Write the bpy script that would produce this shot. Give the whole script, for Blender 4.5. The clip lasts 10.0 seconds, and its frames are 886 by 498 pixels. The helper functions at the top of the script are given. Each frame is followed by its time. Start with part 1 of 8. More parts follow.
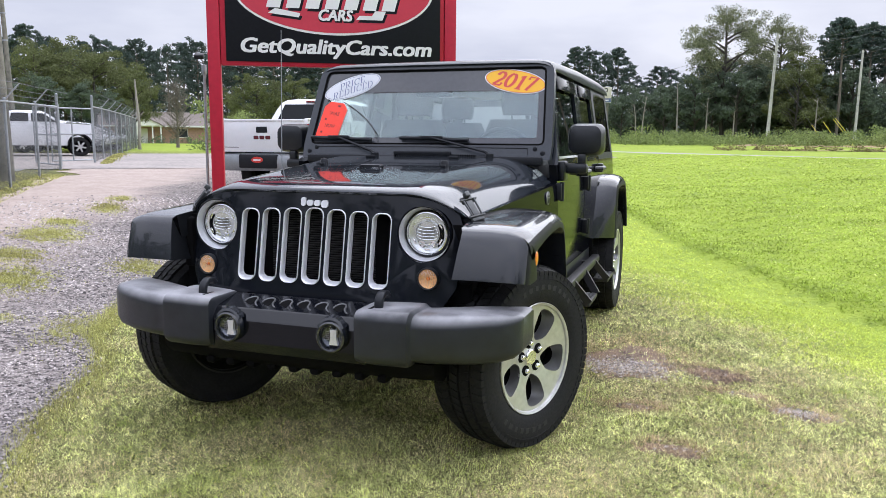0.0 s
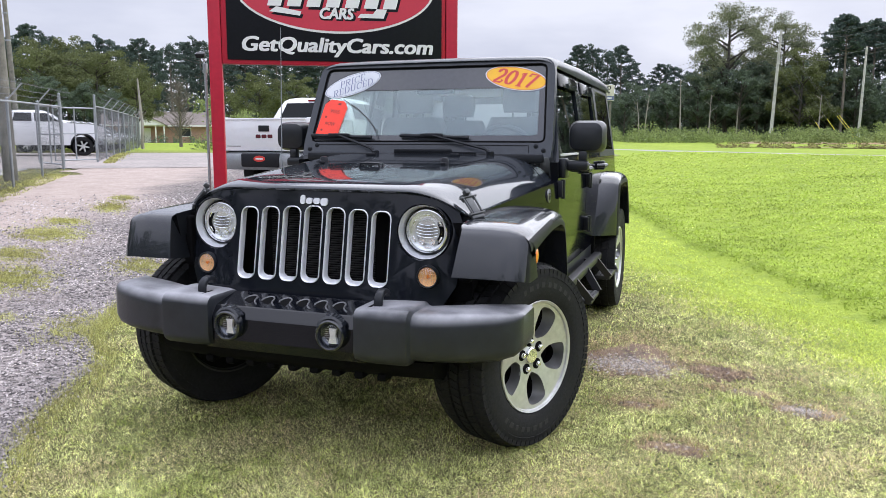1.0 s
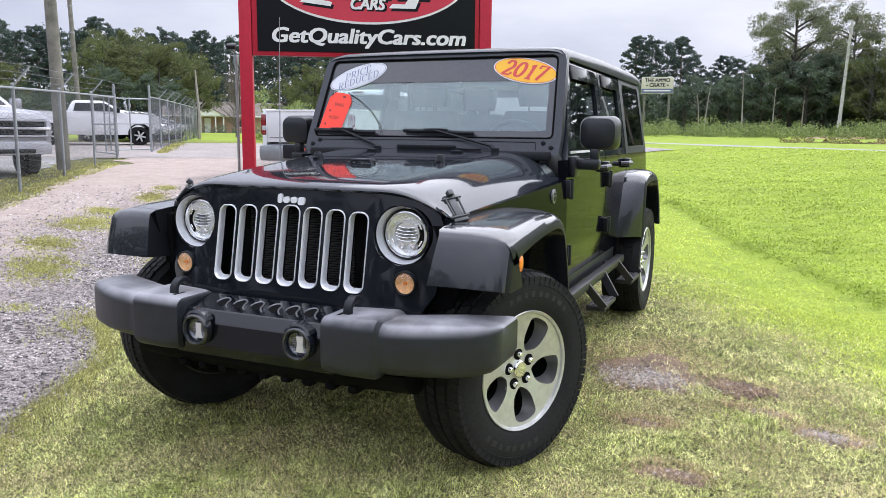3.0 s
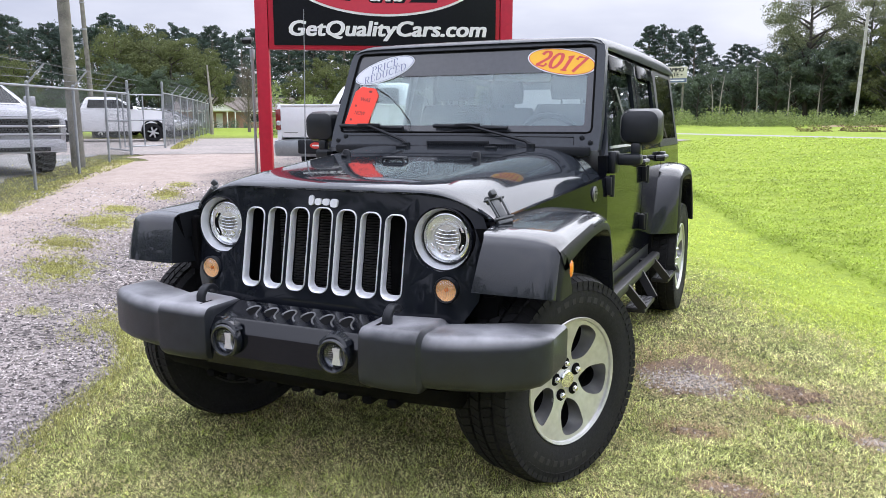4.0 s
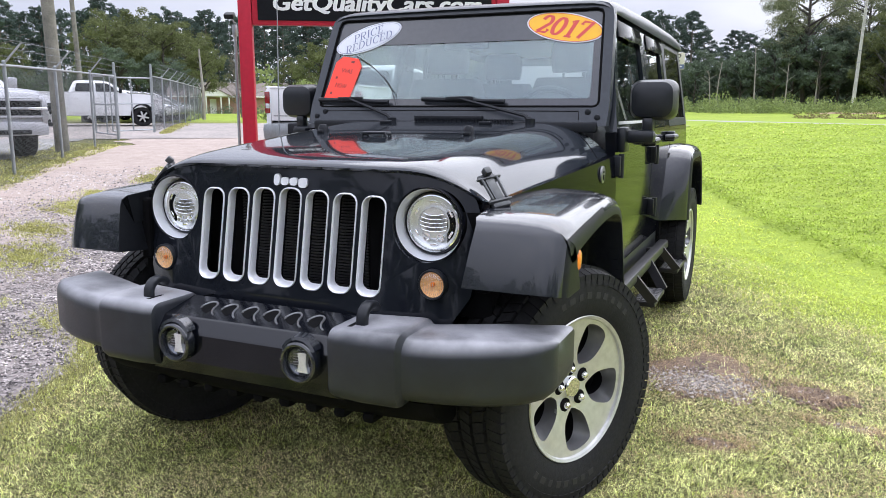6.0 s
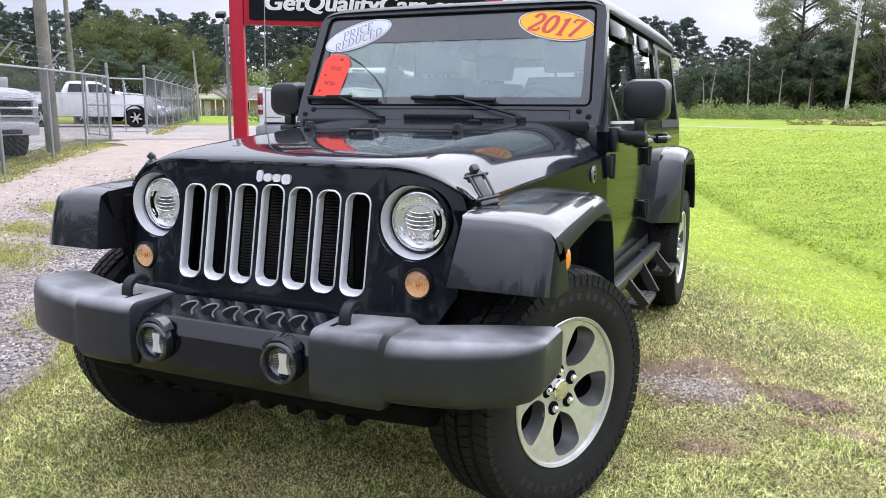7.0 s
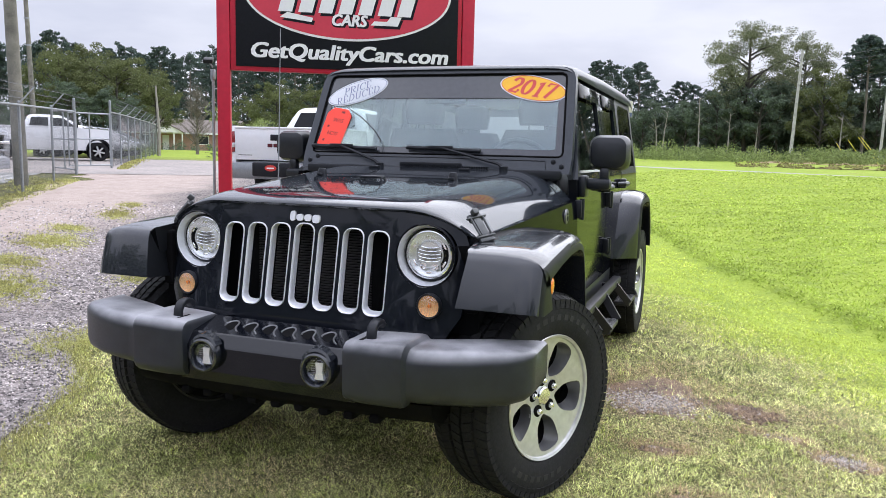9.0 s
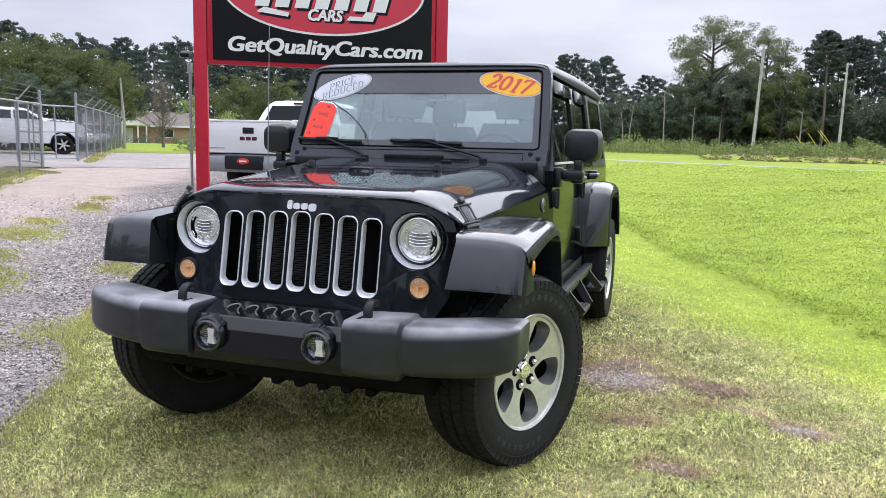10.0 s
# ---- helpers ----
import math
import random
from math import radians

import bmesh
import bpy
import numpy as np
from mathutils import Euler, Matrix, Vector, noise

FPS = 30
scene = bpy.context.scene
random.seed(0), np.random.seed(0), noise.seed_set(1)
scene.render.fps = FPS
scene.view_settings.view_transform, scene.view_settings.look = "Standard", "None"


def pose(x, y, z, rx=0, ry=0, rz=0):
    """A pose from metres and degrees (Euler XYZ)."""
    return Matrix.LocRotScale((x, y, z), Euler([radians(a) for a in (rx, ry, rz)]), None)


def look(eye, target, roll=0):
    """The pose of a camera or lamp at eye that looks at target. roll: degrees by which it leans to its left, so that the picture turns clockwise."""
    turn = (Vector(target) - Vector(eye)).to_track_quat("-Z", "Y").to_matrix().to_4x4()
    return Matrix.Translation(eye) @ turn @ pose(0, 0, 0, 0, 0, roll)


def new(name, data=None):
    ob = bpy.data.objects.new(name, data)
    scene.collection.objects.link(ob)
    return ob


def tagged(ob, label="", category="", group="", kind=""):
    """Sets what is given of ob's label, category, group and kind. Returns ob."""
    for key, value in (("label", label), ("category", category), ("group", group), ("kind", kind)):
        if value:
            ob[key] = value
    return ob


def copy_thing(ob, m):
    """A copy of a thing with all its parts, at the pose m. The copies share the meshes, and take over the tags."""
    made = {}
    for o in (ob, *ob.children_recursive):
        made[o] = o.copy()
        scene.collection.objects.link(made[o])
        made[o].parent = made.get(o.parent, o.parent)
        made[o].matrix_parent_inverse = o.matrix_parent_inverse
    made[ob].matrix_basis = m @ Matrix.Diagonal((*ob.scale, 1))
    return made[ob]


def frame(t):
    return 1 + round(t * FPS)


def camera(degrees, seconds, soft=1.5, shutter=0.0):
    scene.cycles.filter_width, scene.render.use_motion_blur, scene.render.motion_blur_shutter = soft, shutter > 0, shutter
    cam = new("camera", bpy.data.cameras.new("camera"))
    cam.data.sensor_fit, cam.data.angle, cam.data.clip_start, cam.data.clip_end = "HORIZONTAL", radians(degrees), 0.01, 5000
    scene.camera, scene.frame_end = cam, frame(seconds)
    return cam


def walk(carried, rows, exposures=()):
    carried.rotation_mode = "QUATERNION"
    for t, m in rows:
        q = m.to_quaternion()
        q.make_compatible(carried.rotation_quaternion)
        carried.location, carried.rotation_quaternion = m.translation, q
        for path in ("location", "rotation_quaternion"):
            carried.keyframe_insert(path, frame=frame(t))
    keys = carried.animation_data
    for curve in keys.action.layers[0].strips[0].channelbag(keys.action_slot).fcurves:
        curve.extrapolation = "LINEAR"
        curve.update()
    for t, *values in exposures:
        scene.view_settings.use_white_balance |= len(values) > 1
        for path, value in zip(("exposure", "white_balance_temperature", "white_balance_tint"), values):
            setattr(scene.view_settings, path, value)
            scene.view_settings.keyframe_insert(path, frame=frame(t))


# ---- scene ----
cam = camera(60.9, 10.0, soft=0.5)
PATH = [
    (0, (1.563, -3.161, 1.317), (0.915, -1.29, 1.037), 0.4),
    (0.5, (1.557, -3.16, 1.314), (0.912, -1.288, 1.032), 0.3),
    (1, (1.571, -3.142, 1.312), (0.915, -1.274, 1.028), 0.2),
    (1.5, (1.622, -3.074, 1.317), (0.938, -1.217, 1.029), 0.3),
    (2, (1.701, -2.986, 1.328), (0.979, -1.143, 1.035), 0.4),
    (2.5, (1.78, -2.911, 1.332), (1.018, -1.086, 1.033), 0.6),
    (3.8, (1.642, -2.742, 1.337), (0.83, -0.943, 1.018), 0.2),
    (4, (1.591, -2.723, 1.347), (0.775, -0.926, 1.022), -0.0),
    (4.5, (1.496, -2.665, 1.336), (0.68, -0.869, 1.002), -0.2),
    (5, (1.47, -2.57, 1.324), (0.659, -0.775, 0.979), -0.2),
    (5.5, (1.459, -2.448, 1.306), (0.651, -0.654, 0.948), -0.0),
    (7, (1.46, -2.302, 1.259), (0.671, -0.498, 0.911), 0.6),
    (7.5, (1.475, -2.425, 1.289), (0.698, -0.61, 0.966), 0.9),
    (8, (1.469, -2.591, 1.318), (0.713, -0.763, 1.023), 1.1),
    (8.5, (1.476, -2.698, 1.325), (0.748, -0.855, 1.058), 1.3),
    (9, (1.493, -2.813, 1.313), (0.8, -0.954, 1.062), 1.4),
    (9.5, (1.519, -2.969, 1.311), (0.859, -1.097, 1.061), 1.4),
    (10, (1.492, -3.04, 1.309), (0.879, -1.155, 1.042), 1.4),
]
walk(cam, [(t, look(eye, target, roll)) for t, eye, target, roll in PATH], exposures=[(0.0, 0.02), (2.5, 0.05), (4.5, 0.12), (5.5, 0.13), (7.0, 0.20), (8.0, 0.12), (9.0, 0.06), (10.0, 0.02)])

# ---- light ----
world = bpy.data.worlds.new("overcast_sky")
scene.world = world
world.use_nodes = True
wn, wl = world.node_tree.nodes, world.node_tree.links
wn.clear()
w_out = wn.new("ShaderNodeOutputWorld")
w_bg = wn.new("ShaderNodeBackground")
w_bg.inputs["Strength"].default_value = 1.0
sky = wn.new("ShaderNodeTexSky")
sky.sky_type = "NISHITA"
sky.sun_disc = False
sky.sun_elevation = radians(53)
sky.sun_rotation = radians(24)
sky.air_density, sky.dust_density = 1.0, 4.0
sky_dim = wn.new("ShaderNodeVectorMath")
sky_dim.operation = "SCALE"
sky_dim.inputs["Scale"].default_value = 0.10
w_co = wn.new("ShaderNodeTexCoord")
w_sep = wn.new("ShaderNodeSeparateXYZ")
# cloud deck: brighter overhead, as an overcast sky is, with soft grey billows
w_flat = wn.new("ShaderNodeMapping")
w_flat.inputs["Scale"].default_value = (1.3, 1.3, 4.5)
w_noise = wn.new("ShaderNodeTexNoise")
w_noise.inputs["Scale"].default_value = 2.6
w_noise.inputs["Detail"].default_value = 5.0
w_noise.inputs["Roughness"].default_value = 0.48
w_cloud = wn.new("ShaderNodeValToRGB")
w_cloud.color_ramp.elements[0].position, w_cloud.color_ramp.elements[0].color = 0.34, (0.595, 0.63, 0.795, 1)
w_cloud.color_ramp.elements[1].position, w_cloud.color_ramp.elements[1].color = 0.62, (0.845, 0.870, 1.01, 1)
w_up = wn.new("ShaderNodeMapRange")
w_up.inputs["From Min"].default_value, w_up.inputs["From Max"].default_value = 0.20, 1.0
w_up.inputs["To Min"].default_value, w_up.inputs["To Max"].default_value = 1.05, 3.6
w_mul = wn.new("ShaderNodeVectorMath")
w_mul.operation = "SCALE"
w_mix = wn.new("ShaderNodeMix")
w_mix.data_type = "RGBA"
w_mix.inputs[0].default_value = 0.88
wl.new(w_co.outputs["Generated"], w_sep.inputs[0])
wl.new(w_co.outputs["Generated"], w_flat.inputs[0])
wl.new(w_flat.outputs[0], w_noise.inputs["Vector"])
wl.new(w_noise.outputs["Fac"], w_cloud.inputs[0])
wl.new(w_sep.outputs["Z"], w_up.inputs["Value"])
wl.new(w_cloud.outputs[0], w_mul.inputs[0])
wl.new(w_up.outputs[0], w_mul.inputs["Scale"])
wl.new(sky.outputs[0], sky_dim.inputs[0])
wl.new(sky_dim.outputs[0], w_mix.inputs[6])
wl.new(w_mul.outputs[0], w_mix.inputs[7])
wl.new(w_mix.outputs[2], w_bg.inputs["Color"])
wl.new(w_bg.outputs[0], w_out.inputs["Surface"])

sun = new("sun", bpy.data.lights.new("sun", "SUN"))
sun.data.energy, sun.data.angle, sun.data.color = 2.55, radians(90), (0.935, 0.948, 1.0)
sun.matrix_world = look((4, 10, 12.5), (0, 0, 0))


# ---- materials ----
def material(name, base, rough=0.5, metal=0.0, var=0.12, scale=3.0, fine=40.0, bump=0.0, bump_scale=120.0,
             coat=0.0, tint=None, spec=0.5, island=0.0):
    """Two scales of colour variation, roughness variation and fine relief on a plain base."""
    m = bpy.data.materials.new(name)
    m.use_nodes = True
    n, k = m.node_tree.nodes, m.node_tree.links
    p = n["Principled BSDF"]
    p.inputs["Metallic"].default_value = metal
    p.inputs["Specular IOR Level"].default_value = spec
    p.inputs["Coat Weight"].default_value = coat
    p.inputs["Coat Roughness"].default_value = 0.03
    co = n.new("ShaderNodeTexCoord")
    a, b = n.new("ShaderNodeTexNoise"), n.new("ShaderNodeTexNoise")
    a.inputs["Scale"].default_value, b.inputs["Scale"].default_value = scale, fine
    a.inputs["Detail"].default_value, b.inputs["Detail"].default_value = 4, 3
    for q in (a, b):
        k.new(co.outputs["Object"], q.inputs["Vector"])
    add = n.new("ShaderNodeMath")
    add.operation = "ADD"
    k.new(a.outputs["Fac"], add.inputs[0])
    k.new(b.outputs["Fac"], add.inputs[1])
    ramp = n.new("ShaderNodeMapRange")
    ramp.inputs["From Min"].default_value, ramp.inputs["From Max"].default_value = 0.7, 1.3
    k.new(add.outputs[0], ramp.inputs["Value"])
    mix = n.new("ShaderNodeMix")
    mix.data_type = "RGBA"
    dark = tint or tuple(c * (1 - var) for c in base)
    mix.inputs[6].default_value = (*dark, 1)
    mix.inputs[7].default_value = (*[min(1, c * (1 + var)) for c in base], 1)
    k.new(ramp.outputs[0], mix.inputs[0])
    last = mix.outputs[2]
    if island:
        geo = n.new("ShaderNodeNewGeometry")
        hsv = n.new("ShaderNodeHueSaturation")
        r1 = n.new("ShaderNodeMapRange")
        r1.inputs["To Min"].default_value, r1.inputs["To Max"].default_value = 1 - island, 1 + island
        k.new(geo.outputs["Random Per Island"], r1.inputs["Value"])
        k.new(r1.outputs[0], hsv.inputs["Value"])
        k.new(last, hsv.inputs["Color"])
        last = hsv.outputs[0]
    k.new(last, p.inputs["Base Color"])
    rr = n.new("ShaderNodeMapRange")
    rr.inputs["To Min"].default_value, rr.inputs["To Max"].default_value = max(0, rough * 0.85), min(1, rough * 1.15)
    k.new(a.outputs["Fac"], rr.inputs["Value"])
    k.new(rr.outputs[0], p.inputs["Roughness"])
    if bump:
        c = n.new("ShaderNodeTexNoise")
        c.inputs["Scale"].default_value, c.inputs["Detail"].default_value = bump_scale, 3
        k.new(co.outputs["Object"], c.inputs["Vector"])
        bp = n.new("ShaderNodeBump")
        bp.inputs["Strength"].default_value, bp.inputs["Distance"].default_value = bump, 0.01
        k.new(c.outputs["Fac"], bp.inputs["Height"])
        k.new(bp.outputs[0], p.inputs["Normal"])
    return m


def glass_material(name, tint, rough=0.0, f0=0.04, sheen=(1.0, 1.0, 1.0)):
    """A thin pane: clear or tinted, with gloss that grows towards grazing angles."""
    m = bpy.data.materials.new(name)
    m.use_nodes = True
    n, k = m.node_tree.nodes, m.node_tree.links
    n.remove(n["Principled BSDF"])
    tr, gl, fr, mx = (n.new("ShaderNodeBsdfTransparent"), n.new("ShaderNodeBsdfGlossy"),
                      n.new("ShaderNodeLayerWeight"), n.new("ShaderNodeMixShader"))
    pw, ma = n.new("ShaderNodeMath"), n.new("ShaderNodeMath")
    pw.operation, ma.operation = "POWER", "MULTIPLY_ADD"
    pw.inputs[1].default_value = 5.0
    ma.inputs[1].default_value, ma.inputs[2].default_value = 1 - f0, f0
    fr.inputs["Blend"].default_value = 0.5
    tr.inputs["Color"].default_value = (*tint, 1)
    gl.inputs["Roughness"].default_value = rough
    gl.inputs["Color"].default_value = (*sheen, 1)
    k.new(fr.outputs["Facing"], pw.inputs[0])
    k.new(pw.outputs[0], ma.inputs[0])
    k.new(ma.outputs[0], mx.inputs[0])
    k.new(tr.outputs[0], mx.inputs[1])
    k.new(gl.outputs[0], mx.inputs[2])
    last = mx.outputs[0]
    k.new(last, n["Material Output"].inputs["Surface"])
    return m


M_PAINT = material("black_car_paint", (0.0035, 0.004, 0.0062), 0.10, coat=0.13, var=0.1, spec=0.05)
# same black paint, base lifted to paint in reflected sky on hood and window surrounds
M_PAINT_SHEEN = material("black_paint_sky_sheen", (0.018, 0.0215, 0.027), 0.10, coat=0.76, var=0.15, spec=0.12)
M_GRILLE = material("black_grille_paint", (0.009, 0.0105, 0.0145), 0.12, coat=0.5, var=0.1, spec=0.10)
M_BUMPER = material("satin_black_steel", (0.0035, 0.0042, 0.0066), 0.13, var=0.2, spec=0.40, bump=0.02, bump_scale=300)
M_FLARE = material("satin_black_flare", (0.010, 0.012, 0.0165), 0.20, var=0.15, coat=0.75, bump=0.02, bump_scale=400, spec=0.55)
M_LIP = material("moulded_flare_edge", (0.008, 0.009, 0.011), 0.5, var=0.2, bump=0.05, bump_scale=400, spec=0.16)
M_ROOF_SHELL = material("satin_black_hardtop", (0.027, 0.032, 0.040), 0.30, var=0.15, bump=0.05, bump_scale=500, spec=0.42)
M_PLASTIC = material("textured_black_plastic", (0.0165, 0.0190, 0.0235), 0.38, var=0.25, tint=(0.012, 0.0138, 0.0175), scale=3.5, fine=14, bump=0.06, bump_scale=600, spec=0.46)


def chalk_and_sheen(m, pale_top, lo, hi, scale):
    """Chalky weathering in streaks, together with the sky's sheen painted pale on upward-facing plastic."""
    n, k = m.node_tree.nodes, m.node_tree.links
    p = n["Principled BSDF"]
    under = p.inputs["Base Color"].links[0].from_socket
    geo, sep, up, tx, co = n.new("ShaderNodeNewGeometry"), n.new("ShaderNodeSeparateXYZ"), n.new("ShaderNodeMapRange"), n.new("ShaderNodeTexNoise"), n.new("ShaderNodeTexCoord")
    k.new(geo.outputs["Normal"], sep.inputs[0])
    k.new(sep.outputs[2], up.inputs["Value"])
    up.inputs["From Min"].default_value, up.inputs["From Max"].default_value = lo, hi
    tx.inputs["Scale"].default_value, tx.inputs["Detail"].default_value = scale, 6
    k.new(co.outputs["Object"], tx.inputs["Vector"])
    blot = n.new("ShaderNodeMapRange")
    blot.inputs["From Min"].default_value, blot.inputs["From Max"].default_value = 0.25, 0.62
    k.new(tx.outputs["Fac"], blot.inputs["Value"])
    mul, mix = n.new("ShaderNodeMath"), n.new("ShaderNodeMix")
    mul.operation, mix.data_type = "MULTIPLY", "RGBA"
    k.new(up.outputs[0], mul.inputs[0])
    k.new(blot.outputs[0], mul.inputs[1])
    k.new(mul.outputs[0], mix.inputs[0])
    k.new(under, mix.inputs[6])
    mix.inputs[7].default_value = (*pale_top, 1)
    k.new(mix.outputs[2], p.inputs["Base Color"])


chalk_and_sheen(M_PLASTIC, (0.34, 0.34, 0.36), 0.20, 0.92, 5.0)
M_LATCH = material("worn_grey_latch_metal", (0.075, 0.078, 0.080), 0.38, metal=0.4, var=0.3, spec=0.4)
M_TRIM = material("plain_black_trim", (0.012, 0.0135, 0.017), 0.40, var=0.2, spec=0.26)
# near-black for hidden parts, with the shade of hollows put into the colour
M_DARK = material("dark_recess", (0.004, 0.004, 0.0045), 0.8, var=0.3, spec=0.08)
M_STEEL_BLACK = material("powder_coated_steel", (0.014, 0.014, 0.016), 0.45, var=0.2, bump=0.05, bump_scale=400)
M_SILVER = material("satin_silver_trim", (0.76, 0.77, 0.80), 0.32, metal=0.32, var=0.05)
M_CHROME = material("chrome", (0.85, 0.86, 0.87), 0.07, metal=1.0, var=0.04)
M_ALLOY = material("machined_alloy", (0.60, 0.60, 0.60), 0.38, metal=0.7, var=0.08, scale=20)
M_POCKET = material("grey_painted_alloy", (0.21, 0.21, 0.215), 0.34, metal=0.55, var=0.10)
M_RUBBER = material("tyre_rubber", (0.013, 0.013, 0.014), 0.72, var=0.35, scale=8, fine=90, bump=0.15, bump_scale=220, spec=0.22)
M_LETTER = material("raised_tyre_rubber", (0.011, 0.011, 0.012), 0.72, var=0.2)
M_AMBER = material("amber_lens", (0.85, 0.22, 0.02), 0.12, var=0.15, fine=120, coat=1.0, bump=0.1, bump_scale=300)
# the blinking bulb's amber glow is put into the reflector's base colour
M_SIGNAL = material("fluted_reflector_amber_glow", (0.90, 0.47, 0.20), 0.28, metal=0.3, var=0.3, fine=140, coat=0.6, bump=0.4, bump_scale=150, tint=(0.82, 0.36, 0.12))
M_LENS_GLASS = glass_material("lamp_cover_glass", (0.97, 0.98, 0.98), 0.0, 0.03)
M_REFLECTOR = material("lamp_reflector", (0.88, 0.89, 0.91), 0.20, metal=0.72, var=0.10, fine=90, bump=0.2, bump_scale=120)
M_FOG_BOWL = material("dark_mirror_bowl", (0.10, 0.105, 0.12), 0.15, metal=0.9, var=0.2)
M_WINDSHIELD = glass_material("windshield_glass", (0.86, 0.91, 0.90), 0.0, 0.105, (0.86, 0.97, 0.99))
M_TINT = glass_material("tinted_window_glass", (0.60, 0.62, 0.62), 0.0, 0.045)
M_CLEAR = glass_material("side_window_glass", (0.72, 0.76, 0.75), 0.0, 0.04)
M_WINDOW = material("dark_car_window", (0.012, 0.014, 0.016), 0.08, var=0.1, spec=0.12)
M_MIRROR_SHELL = material("dark_mirror_shell", (0.008, 0.010, 0.014), 0.36, var=0.2, bump=0.06, bump_scale=500)
M_INK = material("dark_print", (0.20, 0.012, 0.008), 0.5)
M_BAND = material("dark_shade_band", (0.040, 0.043, 0.050), 0.12, var=0.1, coat=0.5)
M_LINER = material("pale_headliner", (0.50, 0.51, 0.52), 0.9, var=0.08)
M_SEAT = material("black_seat_cloth", (0.075, 0.077, 0.080), 0.75, var=0.25, bump=0.2, bump_scale=300)
M_RED = material("red_sign_paint", (0.47, 0.008, 0.034), 0.48, var=0.10, scale=1.2, fine=25, bump=0.03, bump_scale=60)
M_SIGN_BLACK = material("black_sign_face", (0.010, 0.011, 0.015), 0.5, var=0.15, scale=1.0, spec=0.15)
M_SIGN_RED = material("red_oval_print", (0.56, 0.035, 0.065), 0.38, var=0.05)
M_SIGN_WHITE = material("white_vinyl", (0.80, 0.80, 0.80), 0.4, var=0.04)
M_STICK_WHITE = material("white_sticker_vinyl", (0.66, 0.68, 0.72), 0.35, var=0.03)
M_STICK_YELLOW = material("yellow_sticker_vinyl", (0.85, 0.45, 0.01), 0.35, var=0.03)
M_STICK_RED = material("red_sticker_print", (0.60, 0.05, 0.04), 0.4, var=0.04)
M_STICK_BLUE = material("navy_sticker_print", (0.13, 0.16, 0.28), 0.4, var=0.04)
M_TAG = material("fluorescent_red_card", (0.95, 0.050, 0.022), 0.5, var=0.06, scale=10)
M_WHITE_PAINT = material("white_car_paint", (0.74, 0.75, 0.77), 0.12, coat=0.9, var=0.03)
M_DARK_PAINT = material("charcoal_car_paint", (0.05, 0.052, 0.056), 0.12, coat=0.9, var=0.05)
M_SILVER_PAINT = material("silver_car_paint", (0.42, 0.43, 0.45), 0.15, metal=0.5, coat=0.9, var=0.04)
M_PEARL_PAINT = material("pearl_white_paint", (0.40, 0.405, 0.44), 0.2, metal=0.1, coat=0.7, var=0.06)
M_MAROON = material("dark_maroon_badge", (0.10, 0.012, 0.018), 0.2, coat=0.8, var=0.1)
M_TAIL = material("red_tail_lens", (0.20, 0.008, 0.010), 0.12, coat=1.0, var=0.1)
M_GALV = material("galvanised_steel", (0.30, 0.32, 0.335), 0.46, metal=0.6, var=0.15, scale=8)
M_WIRE = material("fence_wire", (0.13, 0.138, 0.145), 0.6, metal=0.1, var=0.15)
M_POLE = material("weathered_pole_wood", (0.175, 0.168, 0.135), 0.85, var=0.5, scale=4, fine=60, bump=0.4, bump_scale=40)
M_POLE_PALE = material("pale_pole_wood", (0.48, 0.47, 0.44), 0.85, var=0.25, scale=4, fine=60, bump=0.3, bump_scale=40)
M_CABLE = material("overhead_cable", (0.14, 0.14, 0.15), 0.6)
M_YELLOW = material("yellow_plastic_guard", (0.72, 0.60, 0.06), 0.5)
M_BRICK = material("pinkish_brick", (0.36, 0.22, 0.17), 0.85, var=0.25, fine=30)
M_ROOF = material("grey_brown_shingles", (0.20, 0.17, 0.15), 0.9, var=0.25, fine=20)
M_TRIM_WHITE = material("white_house_trim", (0.78, 0.77, 0.74), 0.6, var=0.05)
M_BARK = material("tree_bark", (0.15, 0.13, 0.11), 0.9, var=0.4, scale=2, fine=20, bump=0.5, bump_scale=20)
# tree bark again, with the crown's shade put into its colour
M_BARK_SHADED = material("shaded_bark", (0.055, 0.048, 0.041), 0.9, var=0.4, scale=2, fine=20, bump=0.5, bump_scale=20)
M_CREAM = material("cream_billboard_vinyl", (0.58, 0.56, 0.45), 0.6, var=0.08)
M_BARK_PALE = material("pale_dead_bark", (0.30, 0.27, 0.24), 0.9, var=0.3, scale=2, fine=20)


def leaf_material(name, base, tint, var=0.35, scale=0.35, fine=2.5):
    m = material(name, base, 0.6, var=0.3, scale=scale, fine=fine, tint=tint, island=var, spec=0.12)
    n, k = m.node_tree.nodes, m.node_tree.links
    p = n["Principled BSDF"]
    p.inputs["Transmission Weight"].default_value = 0.0
    p.inputs["Subsurface Weight"].default_value = 0.0
    tl, mx = n.new("ShaderNodeBsdfTranslucent"), n.new("ShaderNodeMixShader")
    k.new(p.inputs["Base Color"].links[0].from_socket, tl.inputs["Color"])
    mx.inputs[0].default_value = 0.3
    k.new(p.outputs[0], mx.inputs[1])
    k.new(tl.outputs[0], mx.inputs[2])
    k.new(mx.outputs[0], n["Material Output"].inputs["Surface"])
    return m


